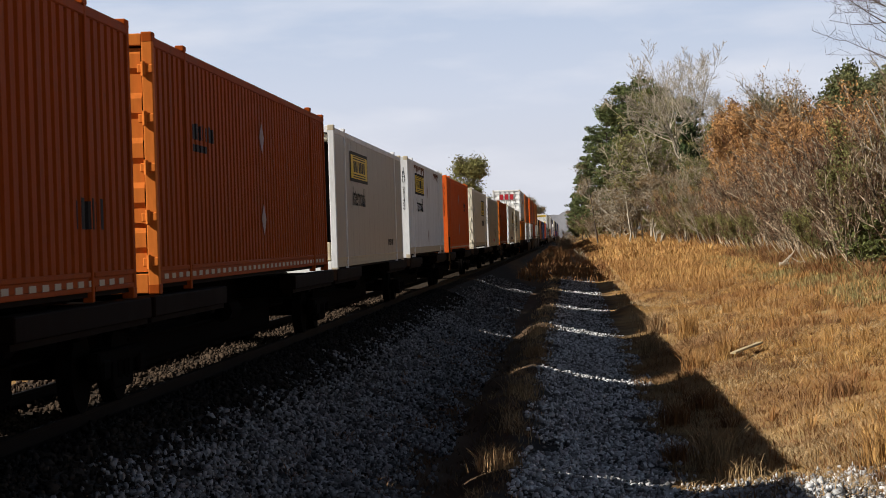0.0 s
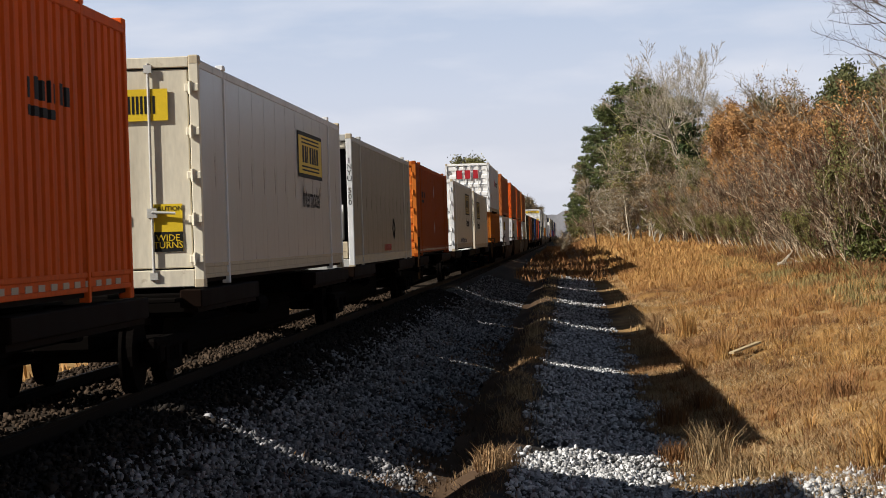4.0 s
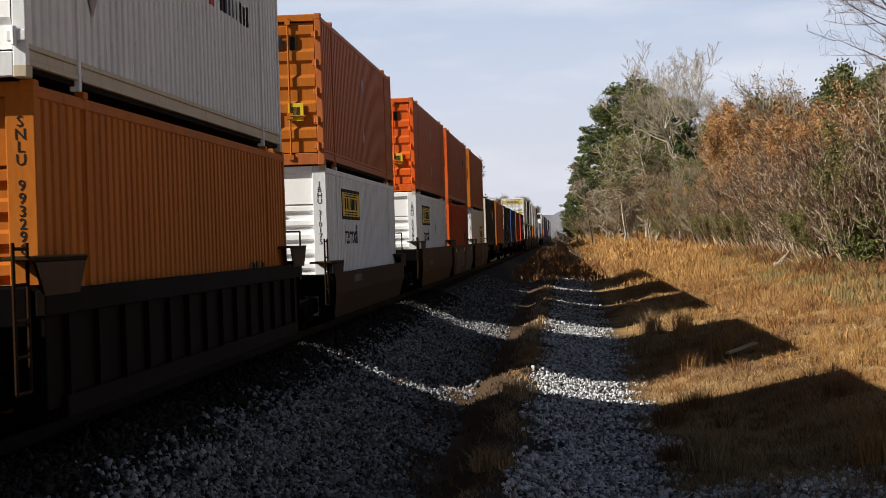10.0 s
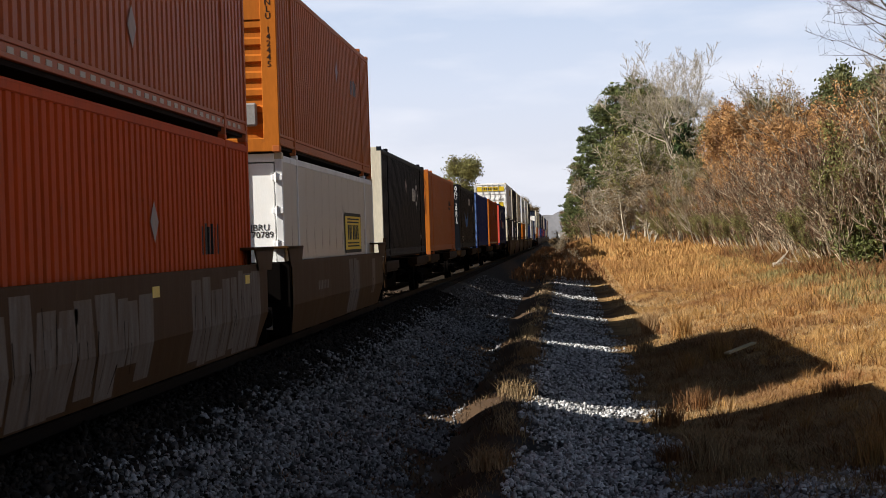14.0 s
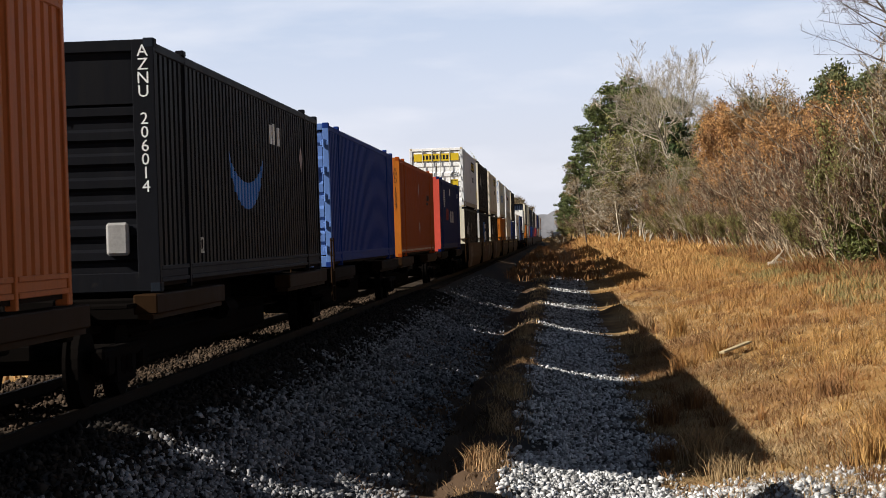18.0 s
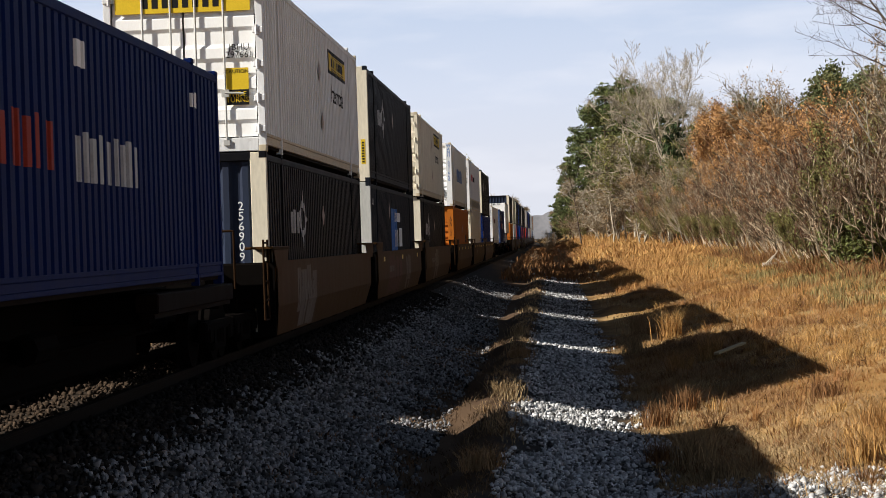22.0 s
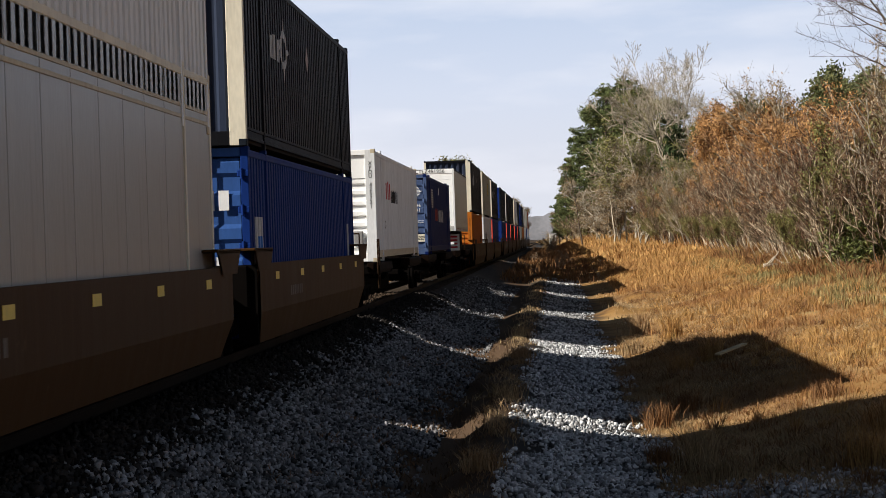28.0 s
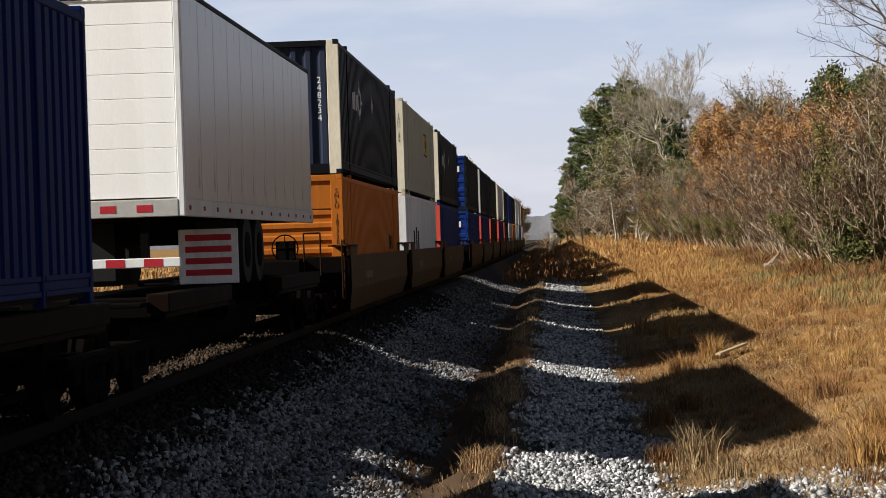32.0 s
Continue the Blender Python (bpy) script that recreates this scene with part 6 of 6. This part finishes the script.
M_BARK = material("grey_brown_bark", (0.13, 0.10, 0.08), 0.9, 0.35, 3, (1, 1, 0.3), 0.3)
M_STEM = material("thicket_stems", (0.37, 0.295, 0.205), 0.9, 0.3, 2, island=0.85)
M_TWIG = material("reddish_brown_twigs", (0.155, 0.088, 0.055), 0.9, 0.3, 2, island=0.8)
M_TWIG2 = material("pale_grey_twigs", (0.42, 0.365, 0.28), 0.9, 0.3, 2, island=0.45)
M_FINE = material("brown_grey_fine_twigs", (0.27, 0.21, 0.13), 0.9, 0.3, 2, island=0.6)


def leaves(name, a, b, island=0.45):
    m = material(name, a, 0.7, 0.25, 0.6, second=b, spread=0.3, fine=8, island=island)
    m.node_tree.nodes["Principled BSDF"].inputs["Specular IOR Level"].default_value = 0.25
    return m


M_ORANGE = leaves("orange_brown_leaves", (0.46, 0.24, 0.085), (0.30, 0.165, 0.07))
M_PINE = leaves("pine_needles", (0.14, 0.16, 0.055), (0.075, 0.10, 0.036))
M_OLIVE = leaves("olive_leaves", (0.21, 0.19, 0.06), (0.13, 0.13, 0.045))
M_EVER = leaves("dark_evergreen_leaves", (0.065, 0.085, 0.032), (0.14, 0.135, 0.05))
M_BROWN = leaves("dull_brown_leaves", (0.30, 0.20, 0.10), (0.20, 0.135, 0.08))


def tree(name, label, wood, bark, crown=None, leafmat=None, category="tree", twigs=None, twigmat=None):
    ob = tagged(new(name), label, category)
    for nm, arr, mat in (("trunk", wood, bark), ("twig_spray", twigs, twigmat), ("crown", crown, leafmat)):
        if arr is not None:
            o = new(nm, raw_mesh(nm, *arr, mat))
            o.parent = ob
    return ob


def clumps(points, seed, share):
    """Keeps the points that fall in scattered clumps."""
    p = np.array(points, float)
    f = np.sin(p[:, 0] * 2.1 + seed) + np.sin(p[:, 1] * 2.3 + seed * 1.7) + np.sin(p[:, 2] * 2.6 + seed * 0.6)
    return p[f > np.quantile(f, 1 - share)]


def brush(seed, height, amount=0, size=0.06, low=0.45, thick=0.020, fuzz=2, lean=-0.32, stems=8, share=0.5):
    """A thicket sapling with many thin arching stems: stems, fine twigs, leaves in clumps."""
    segs, tips = grow(seed, height, stems, 1.6, 2, (1, 2), 0.0, lean, 0.06, 0.25, 0.55, 0.95, 0.55)
    all_tips = [t[0] for t in tips]
    pts = [t for t in all_tips if t.z > height * low]
    crown = leaf_quads(clumps(pts, seed, share), amount, 0.24, size) if amount else None
    return tubes(segs, thick), twig_quads(all_tips, fuzz, 0.12, 0.9, 0.014, (-0.5, 0, 0.55)), crown


def spread_trees(proto, places, group):
    for k, (x, y, s, rz) in enumerate(places):
        o = proto if k == 0 else copy_thing(proto, Matrix.Identity(4))
        o.matrix_basis = pose(x, y, gz(x, y) - 0.05, 0, 0, rz) @ Matrix.Diagonal((s, s, s, 1))
        tagged(o, group=group)


def tall_tree(seed, height, limbs, fork, trunk, depth=3):
    """A trunk that forks into long upswept limbs with fine ends."""
    r = random.Random(seed)
    segs, tips = [], []

    def limb(p, d, length, rad, level):
        n = 6
        for k in range(n):
            d = (d + Vector((r.gauss(0, 0.13), r.gauss(0, 0.13), 0.05 + r.gauss(0, 0.05)))).normalized()
            e = p + d * (length / n)
            ra, rb = rad * (1 - 0.8 * k / n), rad * (1 - 0.8 * (k + 1) / n)
            segs.append((p, e, ra, rb))
            p = e
            if level < depth and k > 0:
                for _ in range(2 if r.random() < 0.45 else 1):
                    s = Matrix.Rotation(r.uniform(0, math.tau), 3, d) @ d.orthogonal().normalized()
                    limb(p, (d * 0.85 + s * r.uniform(0.4, 0.85)).normalized(), length * r.uniform(0.38, 0.62) * (1.1 - 0.09 * k), rb * 0.7, level + 1)
            if level == depth:
                tips.append((p, level))
    q, d = Vector((0, 0, 0)), Vector((0.03, 0, 1))
    for k in range(6):
        d = (d + Vector((r.gauss(0, 0.05), r.gauss(0, 0.05), 0.05))).normalized()
        e = q + d * (height * fork / 6)
        segs.append((q, e, trunk * (1 - 0.06 * k), trunk * (1 - 0.06 * (k + 1))))
        q = e
    for k in range(limbs):
        a = k * math.tau / limbs + r.uniform(-0.4, 0.4)
        o = r.uniform(0.35, 1.05)
        limb(q - Vector((0, 0, r.uniform(0, height * 0.04))), Vector((math.cos(a) * o, math.sin(a) * o, 1)).normalized(), height * (1 - fork) * r.uniform(0.7, 1.0), trunk * 0.5, 1)
    k = height / max(s[1].z for s in segs)
    return [(a * k, b * k, ra, rb) for a, b, ra, rb in segs], [(t * k, lv) for t, lv in tips]


def pine(seed, height, reach):
    """Trunk, boughs in loose whorls, and rounded needle pads on the outer boughs."""
    r = random.Random(seed)
    segs, pads = [], []
    q = Vector((0, 0, 0))
    for k in range(10):
        e = Vector((r.gauss(0, 0.08), r.gauss(0, 0.08), height * (k + 1) / 10))
        segs.append((q, e, 0.24 * (1 - k * 0.09), 0.24 * (1 - (k + 1) * 0.09)))
        q = e
    z = height * 0.2
    while z < height * 0.97:
        f = (z / height - 0.2) / 0.8
        length = reach * (0.62 + 0.7 * f if f < 0.5 else 0.97 - 0.72 * ((f - 0.5) / 0.5) ** 1.8)
        for _ in range(3):
            a = r.uniform(0, math.tau)
            ln = length * r.uniform(0.55, 1.25)
            o = Vector((0, 0, z))
            d = Vector((math.cos(a), math.sin(a), r.uniform(0.05, 0.4)))
            segs.append((o, o + d * ln, 0.06, 0.02))
            for u in (0.55, 0.8, 1.0):
                pads.append(o + d * ln * u + Vector((r.gauss(0, 0.2), r.gauss(0, 0.2), r.gauss(0.15, 0.12))))
        z += height * 0.05
    for _ in range(5):
        pads.append(Vector((r.gauss(0, 0.45), r.gauss(0, 0.45), height - r.uniform(0, 0.7))))
    return segs, pads


def needle_pads(pads, n_each):
    """Rounded tufts of needles, domed above and flatter below."""
    p = np.repeat(np.array(pads, float), n_each, 0)
    n = len(p)
    d = RNG.normal(size=(n, 3))
    d /= np.linalg.norm(d, axis=1, keepdims=True)
    rad = np.repeat(RNG.uniform(0.5, 0.95, len(pads)), n_each)[:, None] * RNG.uniform(0.55, 1.0, (n, 1))
    d[:, 2] = np.where(d[:, 2] < 0, d[:, 2] * 0.35, d[:, 2] * 0.7)
    c = p + d * rad
    u = d + RNG.normal(size=(n, 3)) * 0.5
    u /= np.linalg.norm(u, axis=1, keepdims=True)
    w = np.cross(u, RNG.normal(size=(n, 3)))
    w /= np.linalg.norm(w, axis=1, keepdims=True)
    sz = RNG.uniform(0.12, 0.26, (n, 1))
    v = np.stack([c - u * sz, c + w * sz * 0.33, c + u * sz, c - w * sz * 0.33], 1)
    return v.reshape(-1, 3), [(np.arange(n) * 4)[:, None] + np.arange(4)[None]]


def woods():
    r = random.Random(5)
    # the thicket along the right of the grass
    specs = [(brush(11, 8.2, 34, 0.095, 0.42, 0.022, 1, share=0.55), M_TWIG, M_ORANGE, M_TWIG, "leggy thicket sapling with orange-brown leaves on top"),
             (brush(12, 7.6, 9, 0.08, 0.6, 0.030, 1, -0.48, 8, 0.25), M_STEM, M_ORANGE, M_TWIG, "reddish-brown thicket of thin stems with few orange leaves"),
             (brush(13, 8.6, 6, 0.085, 0.3, 0.026, 1, -0.2, 6, 0.3), M_TWIG2, M_BROWN, M_FINE, "pale bare sapling with few dull leaves"),
             (brush(14, 7.0, 22, 0.09, 0.1, 0.022, 1, share=0.5), M_TWIG, M_OLIVE, M_TWIG, "thicket shrub with small olive leaves"),
             (brush(15, 7.8, 0, 0.06, 0.45, 0.032, 1, -0.55, 8), M_STEM, None, M_TWIG, "bare brown thicket of many thin stems")]
    protos = [tree("thicket", sp[4], sp[0][0], sp[1], sp[0][2], sp[2], "shrub", sp[0][1], sp[3]) for sp in specs]
    places = [[] for _ in protos]
    for row, (x0, sc) in enumerate(((11.6, 0.56), (13.3, 0.72), (15.4, 0.84), (18.0, 0.92))):
        y = 74 + row * 1.3
        while y < 215:
            k = r.choices(range(5), ((0, 5, 0, 1, 4), (1, 6, 1, 1, 3), (4, 4, 1, 3, 1), (5, 2, 1, 5, 0))[row])[0]
            if y > 160:
                k = r.choices(range(5), (1, 2, 3, 6, 1))[0]
            if k == 0 and y < 112:
                k = 1
            x = x0 + r.uniform(-0.8, 0.8) - max(0, (y - 150)) * 0.03
            places[k].append((x, y, sc * r.uniform(0.8, 1.12) * (1 + max(0, y - 150) * 0.001), r.uniform(-55, 55)))
            y += r.uniform(2.4, 3.8) * (1 + 0.15 * row) * (1 + (y - 74) / 170)
    places[0] += [(x + (4.2 if y > 110 else 1.2), y, s, rz) for x, y, s, rz in ((12.6, 152, 1.12, 10), (12.9, 144, 1.08, -30), (13.3, 136, 1.02, 40), (12.0, 157, 1.05, -50), (12.4, 126, 0.86, 20), (12.6, 163, 1.1, 0), (13.0, 118, 0.68, -20), (13.0, 92, 0.66, 15), (13.4, 96, 0.70, -35), (13.6, 101, 0.70, 30), (12.8, 87, 0.62, 50), (12.4, 104, 0.72, 0), (12.9, 109, 0.74, 25))]
    places[2] += [(16.8, 142, 1.2, 20), (16.4, 131, 1.1, 0), (17.3, 128, 1.05, 40)]
    for pr, pl in zip(protos, places):
        spread_trees(pr, pl, "thicket along the grass")
    # green bushes at the edge of the grass
    segs, tips = grow(31, 2.6, 9, 0.7, 2, (2, 2), 0, 0, 0.03, 0.1)
    g = tree("evergreen_shrub", "low green shrub at the edge of the grass", tubes(segs, 0.006), M_BARK, leaf_quads([t[0] for t in tips], 4, 0.16, 0.11), leaves("fresh_green_leaves", (0.19, 0.20, 0.06), (0.11, 0.13, 0.04)), "shrub")
    spread_trees(g, [(11.5, 78, 0.95, 0), (12.2, 82, 1.0, 40), (12.4, 86, 0.7, 70)], "green shrubs")
    segs, tips = grow(33, 9.5, 1, 0, 3, (2, 2, 2), 0, 0, 0.12, 0.3)
    g = tree("evergreen_tree", "dark green broad-leaved tree behind the thicket", tubes(segs, 0.01), M_BARK, leaf_quads(clumps([t[0] for t in tips if t[0].z > 2.5], 3, 0.7), 9, 0.36, 0.17), M_EVER)
    # the row of twelve is added as a dark backing for gaps in the thicket
    spread_trees(g, [(20.5 + r.uniform(-1, 1.5), 136 + k * 8.5, (0.92, 1.0, 0.84, 1.06)[k % 4], k * 77) for k in range(12)] + [(19.2, 110, 0.76, 0), (19.0, 104, 0.66, 10), (21.0, 118, 0.80, -10), (17.2, 165, 0.85, 40), (15.2, 181, 0.85, 60)], "green trees")
    # tall bare tree over a vine-clad trunk, and its neighbours
    segs, tips = tall_tree(41, 17.6, 7, 0.46, 0.24, 4)
    g = tree("bare_tree", "tall bare grey tree with fine upper branches", tubes(segs, 0.013), M_TWIG2)
    spread_trees(g, [(10.6, 190, 1.06, 0), (17.3, 206, 0.86, 130)], "tall bare trees")
    # spreading half-bare oaks
    segs, tips = grow(44, 13.0, 1, 0, 3, (2, 3, 2), 0.35, 0, 0.22, 0.1, 0.62)
    pts = [t[0] for t in tips]
    g = tree("oak_tree", "spreading tree with pale limbs and sparse olive leaves", tubes(segs, 0.040), M_TWIG2, leaf_quads(clumps([t for t in pts if t.z > 2.5], 4, 0.35), 6, 0.4, 0.14), M_OLIVE, "tree", twig_quads(clumps(pts, 8, 0.25), 1, 0.2, 1.0, 0.022, (0, 0, 0.3)), M_FINE)
    spread_trees(g, [(9.4, 214, 0.92, 0), (9.6, 246, 0.98, 100), (12.6, 222, 0.86, 300), (12.6, 184, 0.62, 30)], "mixed trees")
    segs, tips = grow(45, 11.0, 2, 0.4, 3, (2, 3, 2), 0.5, 0, 0.18, 0.1, 0.62)
    pts = [t[0] for t in tips]
    g = tree("oak_tree", "grey-brown tangle of a spreading bare tree", tubes(segs, 0.044), M_TWIG2, leaf_quads(clumps([t for t in pts if t.z > 2.0], 6, 0.25), 3, 0.4, 0.14), M_BROWN, "tree", twig_quads(clumps(pts, 9, 0.25), 1, 0.2, 1.0, 0.022, (0, 0, 0.2)), M_FINE)
    spread_trees(g, [(8.6, 205, 0.70, 50), (7.2, 232, 0.75, 150), (5.8, 256, 0.66, 250)], "mixed trees")
    # ivy on the trunk of the tall tree
    segs, tips = grow(48, 7.5, 1, 0, 2, (3, 2), 0, 0.02, 0.1, 0.3, 0.15)
    g = tree("ivy", "dark ivy wrapped round a tall trunk", tubes(segs, 0.02), M_BARK, leaf_quads([t[0] for t in tips], 9, 0.28, 0.14), leaves("ivy_leaves", (0.03, 0.055, 0.018), (0.055, 0.08, 0.025)), "climbing plant")
    spread_trees(g, [(10.5, 189.0, 1.3, 0)], "")
    # pines, their needles in pads
    for seed, places in ((51, ((7.6, 290, 1.15, 0), (13.0, 296, 1.14, 200), (3.9, 308, 0.84, 140), (9.8, 322, 1.22, 20), (17.8, 300, 1.02, 240), (2.0, 335, 0.60, 60), (1.0, 420, 0.45, 60))),
                         (57, ((10.4, 286, 1.18, 80), (5.6, 300, 1.02, 30), (15.6, 305, 1.06, 320), (2.9, 316, 0.70, 260), (0.8, 352, 0.46, 90), (7.4, 330, 1.12, 160), (3.0, 400, 0.60, 310), (12.2, 250, 0.72, 100), (13.4, 244, 0.62, 10)))):
        segs, pads = pine(seed, 18.0, 3.1)
        g = tree("pine_tree", "tall pine with dark green needles in rounded pads", tubes(segs, 0.03), M_BARK, needle_pads(pads, 90), M_PINE)
        spread_trees(g, places, "pines")
    # slim dark trunk that stands clear of the pines
    segs, tips = grow(73, 9.0, 1, 0, 2, (1, 2), 0.2, 0.0, 0.11, 0.7, 0.3)
    g = tree("slim_tree", "slim dark trunk standing clear of the woods", tubes(segs, 0.02), M_BARK, None, None, "tree", twig_quads([t[0] for t in tips], 2, 0.2, 0.6, 0.014), M_FINE)
    spread_trees(g, [(3.2, 240, 1.0, 0), (9.8, 216, 0.8, 90)], "pale trunks")
    # a pale leaning trunk and dark bare trunks at the foot of the woods
    segs, tips = grow(71, 7.5, 1, 0, 2, (1, 2), 0.2, -0.10, 0.15, 0.5, 0.4)
    g = tree("leaning_tree", "pale slender leaning trunk at the edge of the woods", tubes(segs, 0.02), M_TWIG2, None, None, "tree", twig_quads([t[0] for t in tips], 3, 0.2, 0.7, 0.014), M_FINE)
    spread_trees(g, [(6.5, 228, 1.0, 0), (8.0, 232, 0.8, 60), (9.4, 226, 0.7, 140), (5.2, 262, 0.9, 30)], "pale trunks")
    # dim undergrowth beneath the pines
    under = [copy_thing(protos[k], Matrix.Identity(4)) for k in (3, 2, 4)]
    for k in range(40):
        o = under[k] if k < 3 else copy_thing(under[k % 3], Matrix.Identity(4))
        x, y = 2.4 + (k % 20) * 0.85 + r.uniform(-0.4, 0.4), (282, 318)[k // 20] + r.uniform(-6, 10) - (k % 20) * 2.0
        s = r.uniform(0.28, 0.5)
        o.matrix_basis = pose(x, y, gz(x, y) - 0.05, 0, 0, r.uniform(0, 360)) @ Matrix.Diagonal((s * 1.4, s * 1.4, s, 1))
    # beside the far track
    segs, tips = grow(61, 12, 1, 0, 3, (2, 3, 2), 0.1, 0, 0.2, 0.2, 0.5)
    pts = [t[0] for t in tips if t[0].z > 3]
    g = tree("leafy_tree", "rounded olive-green tree beyond the track", tubes(segs, 0.02), M_BARK, leaf_quads(clumps(pts, 2, 0.45), 12, 0.5, 0.19), M_OLIVE)
    spread_trees(g, [(-14.0, 262, 0.93, 0), (-15.5, 268, 0.7, 100), (4.2, 520, 0.7, 10), (6.0, 600, 0.9, 100), (4.5, 700, 0.8, 50)], "trees beyond the track")
    g = tree("bare_tree", "hazy grey-brown bare tree beside the far track", tubes(segs, 0.03), M_FINE, None, None, "tree", twig_quads(pts, 2, 0.4, 1.2, 0.05), M_FINE)
    spread_trees(g, [(-14.5, 520, 0.8, 70), (-16, 560, 0.95, 170), (-14.5, 610, 0.85, 250), (-13, 680, 0.9, 20), (-19, 700, 1.1, 80), (-12.5, 760, 0.95, 300), (-13.2, 440, 0.5, 40), (-13.8, 480, 0.6, 140), (1.8, 640, 0.5, 20), (2.8, 760, 0.7, 200)], "trees beyond the track")
    low = [copy_thing(protos[k], Matrix.Identity(4)) for k in (2, 1, 4)]
    for k in range(26):
        o = low[k] if k < 3 else copy_thing(low[k % 3], Matrix.Identity(4))
        left = k % 2
        y = 150 + k * 13 + r.uniform(-4, 4) if not left else 300 + k * 14
        x = (-1.0 + r.uniform(-0.6, 1.4) if not left else -10.8 - r.uniform(0, 2.5))
        s = r.uniform(0.10, 0.17) * (1 + (y - 150) / 240)
        o.matrix_basis = pose(x, y, gz(x, y) - 0.05, 0, 0, r.uniform(0, 360)) @ Matrix.Diagonal((s * 1.6, s * 1.6, s, 1))


woods()


def overhanging():
    """The bare limbs of a tree that stands out of view reach in from the side."""
    segs, tips = tall_tree(79, 12.5, 7, 0.42, 0.16)
    g = tree("bare_tree", "bare tree whose fine grey limbs hang in from the side", tubes(segs, 0.007), M_BARK, None, None, "tree", twig_quads([t[0] for t in tips], 2, 0.05, 0.5, 0.006, (-0.3, 0, 0.4)), M_BARK)
    g.matrix_basis = pose(12.6, 64, gz(12.6, 64) - 0.05, 0, -4, 30) @ Matrix.Diagonal((0.95, 0.95, 0.95, 1))


overhanging()


def fallen_log():
    ob = tagged(new("fallen_log"), "bleached fallen branch at the edge of the thicket", "log")
    pale = material("bleached_wood", (0.55, 0.47, 0.36), 0.8, 0.35, 3, (1, 1, 1), 0.3)
    part("log", "flog", lambda bm: (rod(bm, (-1.0, 0, 0.12), (0.1, 0.1, 0.16), 0.10, 0.08), rod(bm, (0.1, 0.1, 0.16), (1.1, 0.0, 0.10), 0.08, 0.05)), pale, ob)
    for k, (a, b) in enumerate((((-0.7, 0.1, 0.15), (-0.2, 0.3, 0.75)), ((-0.9, 0, 0.12), (-0.5, -0.1, 0.55)), ((0.0, 0.1, 0.15), (-0.5, 0.3, 0.5)))):
        part("branch", "fbranch%d" % k, lambda bm: rod(bm, a, b, 0.045, 0.02), pale, ob)
    ob.matrix_basis = pose(10.3, 94, gz(10.3, 94) - 0.02, 0, 0, 8)


fallen_log()


def crossing_hut():
    """A small pale relay cabinet beside the far level crossing."""
    for x, y, w, h in ((-0.4, 420, 1.4, 2.4), (-9.9, 455, 1.0, 2.2)):
        ob = tagged(new("relay_cabinet"), "small pale metal cabinet beside the far track", "cabinet", "relay cabinets")
        part("body", "hutb%g" % w, lambda bm: box(bm, -w / 2, -0.7, 0, w / 2, 0.7, h, 0.03), PAINT["white"], ob)
        part("roof", "hutr%g" % w, lambda bm: box(bm, -w / 2 - 0.08, -0.8, h, w / 2 + 0.08, 0.8, h + 0.1, 0.02), PAINT["grey"], ob)
        part("door", "hutd%g" % w, lambda bm: box(bm, -w / 2 + 0.2, -0.73, 0.15, w / 2 - 0.2, -0.70, h - 0.2), PAINT["grey"], ob)
        ob.matrix_basis = pose(x, y, gz(x, y) - 0.02)


crossing_hut()


def far_woods():
    # the haze in front of the ridge is put into its grey base colour
    m = material("haze_tinted_far_woods", (0.20, 0.20, 0.215), 1.0, 0.3, 0.02, bump=0, fine=0.3)
    xs = np.linspace(-900, 900, 361)
    r = np.random.default_rng(3)
    top = 22 + 1.6 * np.sin(xs * 0.021) + 1.0 * np.sin(xs * 0.17 + 1) + r.normal(size=len(xs)) * 0.7
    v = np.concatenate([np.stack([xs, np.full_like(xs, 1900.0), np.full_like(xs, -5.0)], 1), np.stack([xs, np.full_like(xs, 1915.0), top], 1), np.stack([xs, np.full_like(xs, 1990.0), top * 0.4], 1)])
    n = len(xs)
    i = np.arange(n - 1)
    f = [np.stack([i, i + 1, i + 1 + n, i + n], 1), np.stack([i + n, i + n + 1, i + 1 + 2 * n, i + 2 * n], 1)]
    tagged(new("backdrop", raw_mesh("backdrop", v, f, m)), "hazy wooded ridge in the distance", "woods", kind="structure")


far_woods()


def motions():
    """The whole train comes by, slowing a little."""
    times = (0, 2, 4, 6, 8, 10, 12, 14, 16, 18, 20, 22, 24, 26, 28, 30, 32)
    for th, u, z in THINGS:
        walk(th, [(t, pose(TRACK, u - travelled(t), z)) for t in times])


motions()
